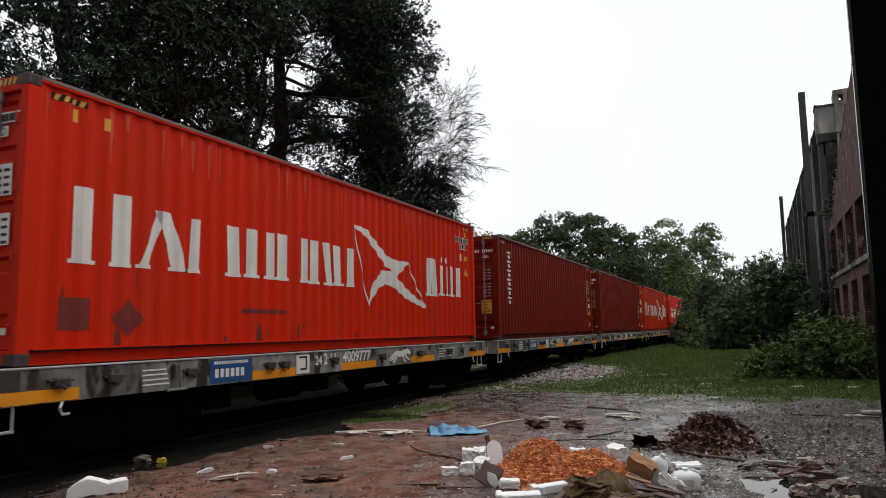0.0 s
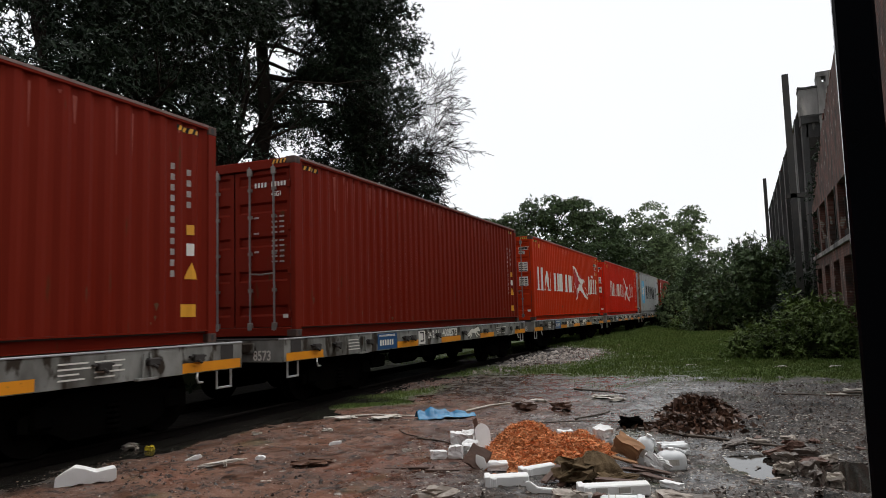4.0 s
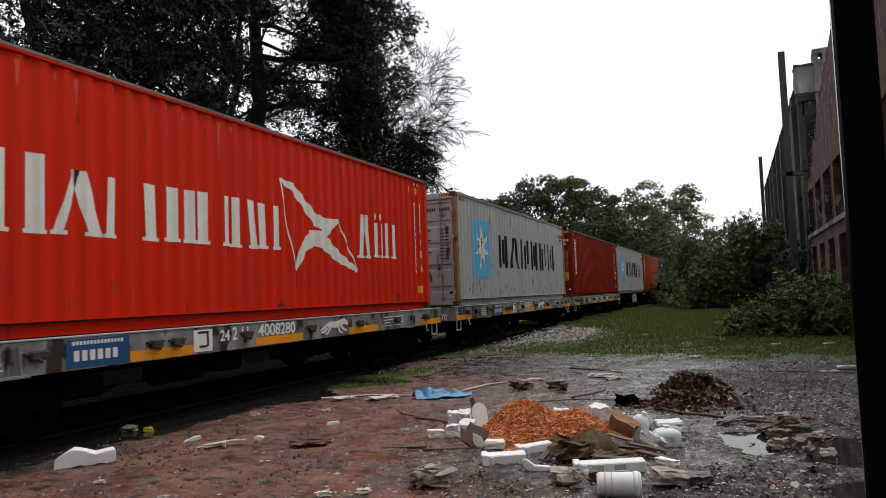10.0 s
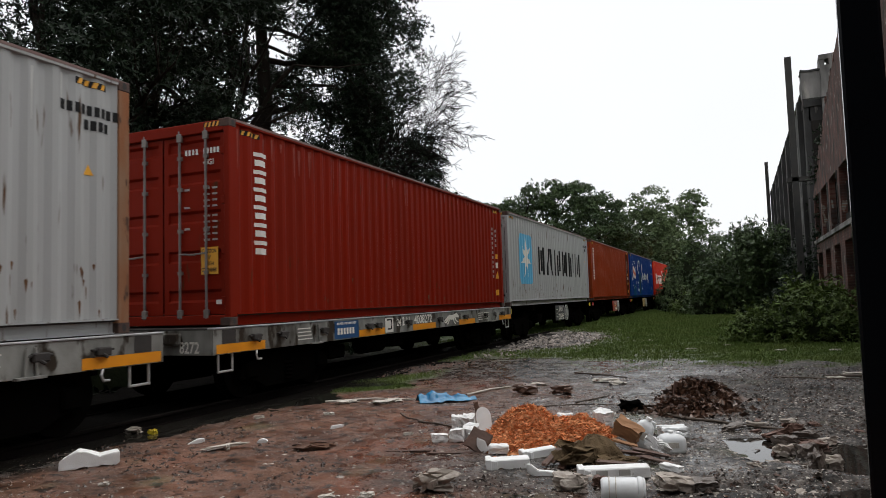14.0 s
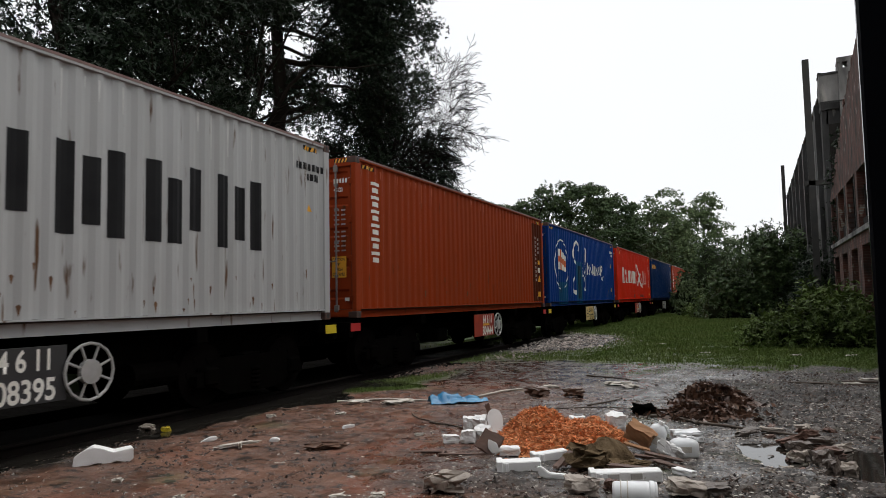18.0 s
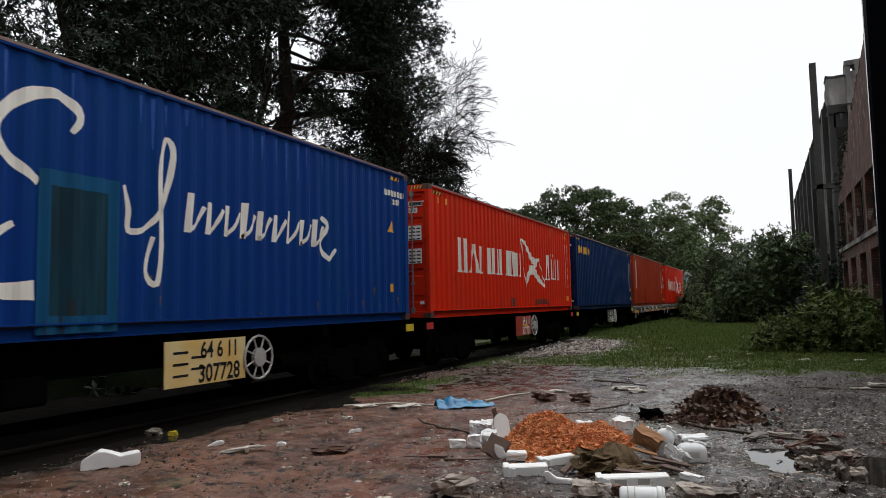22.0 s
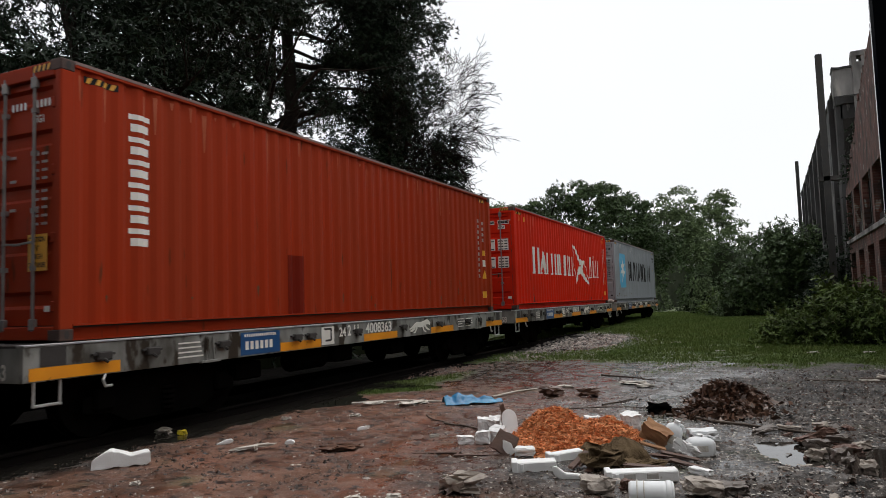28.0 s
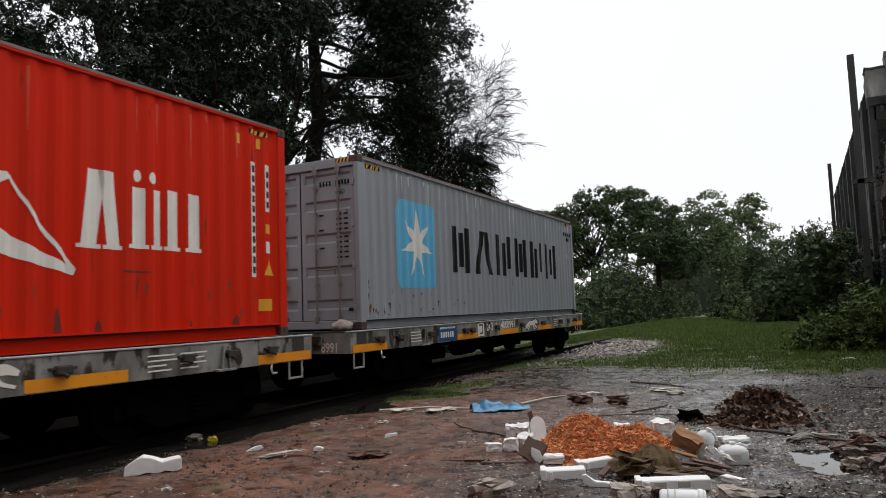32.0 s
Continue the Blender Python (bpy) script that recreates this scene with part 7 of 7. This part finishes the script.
def shavings():
    rng = np.random.default_rng(77)
    t = empty("shavings_heap", pose(-1.89, 7.05, -.01, 0, 0, VIEW), "heap of fresh orange wood shavings", "heap")

    def h(x, y):
        a = .31 * np.exp(-(((x + .14) / .36) ** 2 + ((y - .12) / .42) ** 2) ** 1.4)
        b = .22 * np.exp(-(((x - .32) / .34) ** 2 + ((y - .1) / .38) ** 2) ** 1.4)
        c = .15 * np.exp(-(((x + .02) / .52) ** 2 + ((y + .30) / .36) ** 2) ** 1.4)
        return (a ** 3 + b ** 3 + c ** 3) ** (1 / 3) + noise2(x, y, 7, 5, 3) * .05 - .035
    n = 40
    X, Y = np.meshgrid(np.linspace(-.8, .85, n), np.linspace(-.85, .8, n))
    Z = h(X, Y)
    f = [(i * n + j, i * n + j + 1, (i + 1) * n + j + 1, (i + 1) * n + j) for i in range(n - 1) for j in range(n - 1)]
    raw("mound", np.stack([X.ravel(), Y.ravel(), np.maximum(Z.ravel(), -.05)], 1).tolist(), f, SHAVING, t, "packed shavings", True)
    m = 9000
    x, y = rng.uniform(-.75, .8, m * 2), rng.uniform(-.8, .75, m * 2)
    z = h(x, y)
    keep = z > .012
    x, y, z = x[keep][:m], y[keep][:m], z[keep][:m]
    k = len(x)
    c = np.stack([x, y, z + rng.uniform(.0, .035, k)], 1)
    d = rng.normal(size=(k, 3)) * np.array([1, 1, .45])
    d /= np.linalg.norm(d, axis=1)[:, None]
    s = np.cross(d, rng.normal(size=(k, 3)))
    s /= np.linalg.norm(s, axis=1)[:, None]
    L, w = rng.uniform(.014, .06, (k, 1)), rng.uniform(.003, .009, (k, 1))
    up = np.array([0, 0, .006])
    v = np.stack([c - d * L - s * w, c + s * w * -1.2 + up, c + d * L, c + s * w * 1.2 + up], 1).reshape(-1, 3)
    ob = mesh_np("shaving", v, np.arange(4 * k).reshape(-1, 4), SHAVING, t, "loose curled shavings")
    tagged(ob, kind="stuff")
    # a wet sack draped over the heap's shoulder
    bm = bmesh.new()
    rings = []
    for i in range(26):
        u = i / 25
        ring = []
        for k in range(60):
            a = 2 * math.pi * k / 60
            fold = .16 * math.sin(6 * a + 1.6 * math.sin(2 * a) + u * 1.2) + .09 * math.sin(13 * a - u * 3)
            r = (1 - u ** 2.6) ** .5 * (1 + fold * (1 - u * .6)) + .06 * noise.noise(Vector((math.cos(a) * 2, math.sin(a) * 2, u * 4)))
            z = .24 * u ** .9 + .02 * noise.noise(Vector((a * 2, u * 6, 3)))
            ring.append(bm.verts.new((r * math.cos(a) * .17 - .05 * u, r * math.sin(a) * .19 + .05 * u, z)))
        rings.append(ring)
    for a, b in zip(rings, rings[1:]):
        for k in range(60):
            bm.faces.new((a[k], a[(k + 1) % 60], b[(k + 1) % 60], b[k]))
    bm.faces.new(rings[-1])
    sack = part("sack", bm, SACK, None, "", True)
    sack.matrix_basis = pose(-1.17, 6.22, gz(-1.17, 6.22) - .01, 0, 0, VIEW)
    tagged(sack, "wet brown sacking draped against the shavings", "sack")


def blue_bag():
    rng = np.random.default_rng(5)
    n, k = 46, 22
    X, Y = np.meshgrid(np.linspace(-.42, .42, n), np.linspace(-.17, .17, k))
    taper = 1 - .45 * np.clip((X + .1) / .5, 0, 1)
    Z = .02 + .10 * np.abs(noise2(X, Y * 1.4, 5.0, 3, 2)) + .05 * np.abs(noise2(X, Y, 14, 6, 2)) + .09 * np.exp(-((X + .2) / .2) ** 2 - (Y / .14) ** 2)
    Z *= np.clip(1.3 - np.abs(Y) / .17, .1, 1) * .8
    Yt = Y * taper * (1 + .2 * noise2(X, X * 0, 8, 2, 1)) + noise2(X, Y * 0, 5, 4, 1) * .03
    f = [(i * n + j, i * n + j + 1, (i + 1) * n + j + 1, (i + 1) * n + j) for i in range(k - 1) for j in range(n - 1)]
    ob = raw("plastic_bag", np.stack([X.ravel(), Yt.ravel(), Z.ravel()], 1).tolist(), f, BLUE_FILM, None, "", True)
    ob.matrix_basis = pose(-3.91, 9.38, gz(-3.91, 9.38) + .002, 0, 0, 36)
    sol = ob.modifiers.new("thickness", "SOLIDIFY")
    sol.thickness = .003
    tagged(ob, "crumpled blue plastic bag on wet mud", "bag")
    for a, b, r, lab in (((-5.69, 9.04), (-4.28, 9.40), .016, "long thin pale stick on mud"), ((-3.83, 9.95), (-3.43, 10.86), .018, "thin pale stick beside the bag"), ((1.2, 13.2), (2.5, 12.7), .02, "dark fallen stick at the lawn's edge")):
        bm = bmesh.new()
        v, f = [], []
        mid = ((a[0] + b[0]) / 2 + .02, (a[1] + b[1]) / 2)
        limb(v, f, [(a[0], a[1], gz(*a) + .015), (*mid, gz(*mid) + .03), (b[0], b[1], gz(*b) + .02)], [r, r * .9, r * .6], 6)
        bm.free()
        tagged(raw("stick", v, f, PALE if "pale" in lab else STICK, None, "", True), lab, "stick", "sticks")


def leaf_heap():
    rng = np.random.default_rng(9)
    t = empty("leaf_heap", pose(-0.66, 9.60, 0, 0, 0, VIEW), "heap of dead brown leaves and scraps", "heap")

    def h(x, y):
        return .27 * np.exp(-(((x - .24) / .44) ** 2 + ((y - .35) / .45) ** 2) ** 1.3) + .17 * np.exp(-(((x + .22) / .40) ** 2 + ((y + .55) / .30) ** 2) ** 1.3) + noise2(x, y, 3.1, 17, 2) * .05 - .035
    n = 30
    X, Y = np.meshgrid(np.linspace(-.95, .95, n), np.linspace(-1.05, 1.1, n))
    Z = h(X, Y) + noise2(X, Y, 6, 3, 2) * .03
    f = [(i * n + j, i * n + j + 1, (i + 1) * n + j + 1, (i + 1) * n + j) for i in range(n - 1) for j in range(n - 1)]
    raw("mound", np.stack([X.ravel(), Y.ravel(), np.maximum(Z.ravel(), -.06)], 1).tolist(), f, DRY_LEAF, t, "rotted core", True)
    k = 2600
    far = rng.random(k) < .55
    x = np.where(far, rng.normal(.22, .2, k), rng.normal(-.2, .24, k))
    y = np.where(far, rng.normal(.32, .2, k), rng.normal(-.52, .17, k))
    z = np.maximum(h(x, y), .0) + rng.uniform(0, .04, k)
    c = np.stack([x, y, z], 1)
    d = rng.normal(size=(k, 3)) * np.array([1, 1, .7])
    d /= np.linalg.norm(d, axis=1)[:, None]
    s = np.cross(d, rng.normal(size=(k, 3)))
    s /= np.linalg.norm(s, axis=1)[:, None]
    L, w = rng.uniform(.03, .085, (k, 1)), rng.uniform(.012, .032, (k, 1))
    v = np.stack([c - d * L, c - s * w, c + d * L, c + s * w + np.array([0, 0, .01])], 1).reshape(-1, 3)
    tagged(mesh_np("dead_leaf", v, np.arange(4 * k).reshape(-1, 4), DRY_LEAF, t, "curled dead leaves"), kind="stuff")
    part("scrap_panel", new_box(-.14, .12, .22, .245, .06, .32, .004, pose(0, 0, 0, -16, 18, 10)), BOARD, t, "tilted dark brown scrap panel")
    lump("tyre_scrap", -1.33, 9.07, .24, .14, .1, M["black_steel"], "black rubber scrap beside the leaf heap", "scrap", VIEW, 71, .3)


def rubble():
    rng = random.Random(33)
    spots = [(0.37, 8.41, .3), (0.52, 8.39, .26), (0.17, 8.19, .22), (0.64, 8.31, .24), (0.07, 8.03, .2), (0.76, 8.49, .2), (0.29, 7.78, .26), (0.48, 7.63, .22), (0.60, 7.43, .24), (0.40, 7.33, .2), (0.70, 7.83, .2),
             (0.36, 6.97, .24), (0.58, 6.87, .24), (0.23, 7.02, .2), (0.48, 6.72, .18), (0.04, 6.37, .2), (0.68, 6.67, .2), (-0.03, 7.38, .14), (0.13, 6.77, .14), (0.28, 6.52, .16), (0.20, 5.56, .22), (0.33, 5.68, .18), (-0.07, 5.81, .16), (0.48, 6.16, .16),
             (0.88, 8.69, .18), (1.03, 8.19, .16), (-0.22, 6.06, .14), (-0.37, 5.66, .14), (0.07, 8.54, .18), (-0.13, 8.29, .16)]
    for k, (x, y, s) in enumerate(spots):
        brick = rng.random() < .35
        s *= .56
        lump("brick_fragment" if brick else "plaster_lump", x + rng.uniform(-.03, .03), y + rng.uniform(-.03, .03), s * rng.uniform(.7, 1), s * rng.uniform(.4, .6), s * rng.uniform(.25, .42), BRICKBIT if brick else MUDDY if k % 3 else PLASTER,
             "broken red brick half sunk in mud" if brick else "muddy grey plaster lump", "brick" if brick else "rubble", rng.uniform(0, 180), 100 + k, .32, rng.uniform(-14, 14), rng.uniform(-14, 14), -.03, "rubble pieces")
    for k, (x, y, w, d, h, rz, kind) in enumerate([(0.25, 7.74, .26, .13, .07, 8, 1), (0.48, 7.68, .24, .12, .08, -6, 0), (0.40, 7.80, .22, .12, .12, 14, 1), (0.64, 7.58, .2, .12, .07, 30, 2), (0.30, 7.38, .22, .16, .11, 20, 0), (0.53, 7.33, .24, .14, .09, -14, 1),
                                                   (0.28, 7.05, .2, .14, .1, 34, 2), (0.44, 6.87, .18, .14, .12, 10, 0), (0.58, 6.62, .2, .13, .12, -28, 2), (0.50, 6.55, .14, .1, .14, 40, 0), (0.18, 6.79, .15, .1, .06, 4, 2), (-0.15, 8.03, .24, .1, .05, 12, 0),
                                                   (0.02, 7.17, .16, .1, .06, 50, 0), (-0.53, 5.42, .27, .17, .1, 14, 2), (-0.32, 5.51, .2, .14, .09, -10, 0), (0.09, 8.19, .26, .07, .05, 6, 2)]):
        brick = kind == 1
        lump("brick_fragment" if brick else "plaster_lump", x, y, w * .85, d * .85, h * .9, (MUDDY, BRICKBIT, PLASTER)[kind], "broken red brick beside the puddle" if brick else "muddy grey plaster lump beside the puddle", "brick" if brick else "rubble", rz + VIEW, 500 + k, .3, k * 7 % 20 - 10, k * 11 % 24 - 12, -.015, "rubble pieces")
    for a, b, r in (((-1.25, 8.84), (0.32, 8.03), .022), ((-3.52, 7.68), (-2.96, 7.38), .012), ((-4.07, 8.19), (-3.36, 7.58), .01), ((-2.06, 9.50), (-1.81, 10.41), .012), ((-2.66, 9.09), (-1.55, 9.45), .01), ((-2.9, 13.2), (-1.9, 12.4), .018), ((.35, 12.75), (1.75, 12.75), .016)):
        v, f = [], []
        n = 5
        pts = []
        for i in range(n + 1):
            u = i / n
            x, y = a[0] + (b[0] - a[0]) * u + .05 * math.sin(5 * u + r * 900), a[1] + (b[1] - a[1]) * u
            pts.append((x, y, gz(x, y) + r * .8))
        limb(v, f, pts, [r * (1 - .1 * i) for i in range(n + 1)], 6)
        tagged(raw("stick", v, f, STICK, None, "", True), "dark wet stick lying in the mud", "stick", "sticks")
    lump("plaster_lump", -2.21, 4.98, .23, .15, .1, PLASTER, "pale muddy plaster lump", "rubble", 30, 200, .5)
    lump("plaster_lump", -1.23, 5.25, .21, .14, .085, PLASTER, "pale muddy plaster lump beside the tub", "rubble", 12, 201, .5)
    lump("brick_fragment", -1.04, 5.39, .09, .1, .08, BRICKBIT, "dark broken brick beside the tub", "brick", 12, 202, .3)
    for k, (x, y, s) in enumerate([(-2.87, 4.55, .09), (-2.60, 4.67, .08), (-4.0, 4.15, .07), (-4.87, 4.38, .06), (-2.12, 11.9, .3), (-1.9, 11.7, .22), (1.65, 13.4, .3), (1.3, 12.9, .22), (-3.1, 11.3, .2), (-4.68, 9.04, .3), (-5.29, 8.99, .24), (-1.2, 19, .25), (.8, 18.4, .2), (-2.6, 22, .22), (.2, 24, .25), (-.4, 20.3, .2), (1.9, 18.5, .22), (-4.98, 7.98, .1), (-5.69, 7.48, .09), (-3.36, 6.97, .07)]):
        lump("litter_scrap", x, y, s, s * .5, .03, PALE, "pale scrap of litter pressed into the ground", "litter", rng.uniform(-10, 60), 300 + k, .5, group="litter scraps")
    for k, (x, y, s) in enumerate([(-3.98, 6.11, .3), (-2.93, 10.16, .2), (-2.46, 10.26, .22), (-3.07, 10.41, .24)]):
        lump("dark_clod", x, y, s, s * .5, .09 if k else .04, DRY_LEAF, "dark wet clod of rotted leaves", "clod", 30, 400 + k, .5, group="dark clods")


def scatter(name, seed, count, area, smin, smax, mat, label, flat=.6, weight=None, category="gravel"):
    """Small stones or chips too many to count, seated on the ground."""
    rng = np.random.default_rng(seed)
    x = rng.uniform(area[0], area[1], count * 3)
    y = area[2] + (area[3] - area[2]) * rng.uniform(0, 1, count * 3) ** 1.25
    ok = rng.uniform(0, 1, count * 3) < (weight(x, y) if weight else 1)
    x, y = x[ok][:count], y[ok][:count]
    k = len(x)
    z = ground_z(x, y)
    s = smin + (smax - smin) * rng.uniform(0, 1, k) ** 3
    base = np.array([(1, 0, 0), (0, 1, 0), (-1, 0, 0), (0, -1, 0), (0, 0, 1)], float)
    a = rng.uniform(0, 6.28, k)
    ca, sa = np.cos(a)[:, None], np.sin(a)[:, None]
    jit = rng.uniform(.6, 1.3, (k, 5, 1))
    B = base[None] * jit
    bx = B[:, :, 0] * ca - B[:, :, 1] * .6 * sa
    by = B[:, :, 0] * sa + B[:, :, 1] * .6 * ca
    tilt = rng.normal(0, .25, (k, 2))
    bz = B[:, :, 2] * flat + bx * tilt[:, :1] * .4 + by * tilt[:, 1:] * .4
    v = np.stack([x[:, None] + bx * s[:, None], y[:, None] + by * s[:, None], z[:, None] + bz * s[:, None]], 2).reshape(-1, 3)
    i = np.arange(k)[:, None] * 5
    f = np.concatenate([np.stack([i[:, 0] + a1, i[:, 0] + b1, i[:, 0] + 4], 1) for a1, b1 in ((0, 1), (1, 2), (2, 3), (3, 0))])
    me = bpy.data.meshes.new(name)
    me.from_pydata(v.tolist(), [], f.tolist())
    me.update()
    return tagged(link_mesh(name, me, mat), label, category, "", "stuff")


def grass():
    rng = np.random.default_rng(4)
    n = 320000
    y = 9.8 + 48 * rng.uniform(0, 1, n) ** 1.7
    x = rng.uniform(-9.6, 3.2, n)
    g = lawn(x, y)
    ok = g > rng.uniform(.25, .9, n)
    x, y = x[ok], y[ok]
    k = len(x)
    z = ground_z(x, y)
    far = np.clip((y - 12) / 30, 0, 1)
    tuft = 1 + .6 * noise2(x, y, .9, 11)
    h = (.034 + .03 * far) * rng.uniform(.5, 1.5, k) * tuft
    w = .006 + .022 * far
    a = rng.uniform(0, 6.28, k)
    lean = rng.normal(0, .45, (k, 2)) * h[:, None]
    p0 = np.stack([x - np.cos(a) * w, y - np.sin(a) * w, z - .005], 1)
    p1 = np.stack([x + np.cos(a) * w, y + np.sin(a) * w, z - .005], 1)
    p2 = np.stack([x + lean[:, 0] + np.cos(a) * w * .2, y + lean[:, 1] + np.sin(a) * w * .2, z + h], 1)
    p3 = np.stack([x + lean[:, 0] - np.cos(a) * w * .2, y + lean[:, 1] - np.sin(a) * w * .2, z + h], 1)
    v = np.stack([p0, p1, p2, p3], 1).reshape(-1, 3)
    tagged(mesh_np("grass", v, np.arange(4 * k).reshape(-1, 4), BLADE), "short ragged green grass", "grass", "", "stuff")


lump("yellow_scrap", -6.41, 6.45, .07, .05, .05, M["stripe_yellow"], "small yellow plastic scrap on the mud", "scrap", 20, 81, .5)
lump("grey_scrap", -6.71, 6.45, .14, .12, .05, PLASTER, "grey rag pressed into the mud", "scrap", 20, 82, .5)
foam_litter()
containers_litter()
shavings()
blue_bag()
leaf_heap()
rubble()
grass()
mud_only = lambda x, y: np.clip(1 - lawn(x, y) * 1.4, .02, 1)
right_side = lambda x, y: np.clip(.15 + (x + 3) * .3, .05, 1) * np.clip(1 - lawn(x, y), .05, 1)
scatter("fallen_leaves", 68, 2600, (-6.0, 2.8, 12.6, 17.5), .012, .045, DRY_LEAF, "brown fallen leaves along the lawn edge", .2, lambda x, y: np.clip(1.2 - np.abs(lawn(x, y) - .4) * 2, .03, 1), "leaves")
scatter("pale_chips", 67, 9000, (-6.4, 2.6, 4.0, 15), .004, .026, PALE, "pale wet chips and scraps in the mud", .25, right_side, "litter")
scatter("mud_clods", 69, 15000, (-6.6, 2.4, 3.9, 14.5), .004, .034, CLOD, "dark wet clods of trodden mud", .7, lambda x, y: np.clip(churned(x, y) * 1.2 - .2, .01, 1) * mud_only(x, y), "mud")
scatter("gravel", 61, 9000, (-6.6, 2.4, 3.9, 16), .004, .026, STONE, "small wet stones trodden into mud", .55, mud_only)
scatter("rubble_crumbs", 62, 7000, (-4.5, 2.4, 4.2, 10.5), .007, .038, CRUMB, "pale crumbs of plaster and stone", .4, right_side)
scatter("brick_crumbs", 63, 1200, (-5.5, 2.2, 4.0, 13), .008, .035, BRICKBIT, "small red brick crumbs", .5, mud_only)
scatter("leaf_litter", 64, 20000, (-6.0, 2.6, 4.0, 15.5), .006, .034, WET_LEAF, "dark wet leaf litter on mud", .14, right_side, "leaves")
scatter("track_stones", 65, 2200, (-7.4, -3.2, 16.5, 31), .025, .11, GRAVEL, "pale loose stones beside the track", .5, lambda x, y: np.clip(1.4 * np.exp(-(((x + 5.8) / 1.6) ** 2 + ((y - 23.0) / 4.6) ** 2)) - .35 + noise2(x, y, 1.3, 44) * .8, 0, 1))
scatter("track_stones", 66, 1600, (-7.1, -5.4, 12.4, 16), .015, .05, BRICKBIT, "reddish loose stones beside the track", .6, lambda x, y: np.exp(-(((x + 6.3) / .5) ** 2 + ((y - 14.2) / 1.1) ** 2)))


# ---- what moves ----
def motions():
    for ob, start, z, *aside in MOVING:
        x = TRACK_X + sum(aside)
        walk(ob, [(t, pose(x, start - run, z)) for t, run in TRAIN_ROWS])
    times = [k / 10 for k in range(0, 321)]
    runs = np.interp(times, [t for t, _ in TRAIN_ROWS], [r for _, r in TRAIN_ROWS])
    for ob, start, z, *aside in MOVING:
        if z > 0:
            continue
        for w in [c for c in ob.children if c.name.startswith("wheelset")]:
            p = w.location.copy()
            walk(w, [(t, pose(p.x, p.y, p.z, math.degrees(r / .42))) for t, r in zip(times, runs)])


motions()
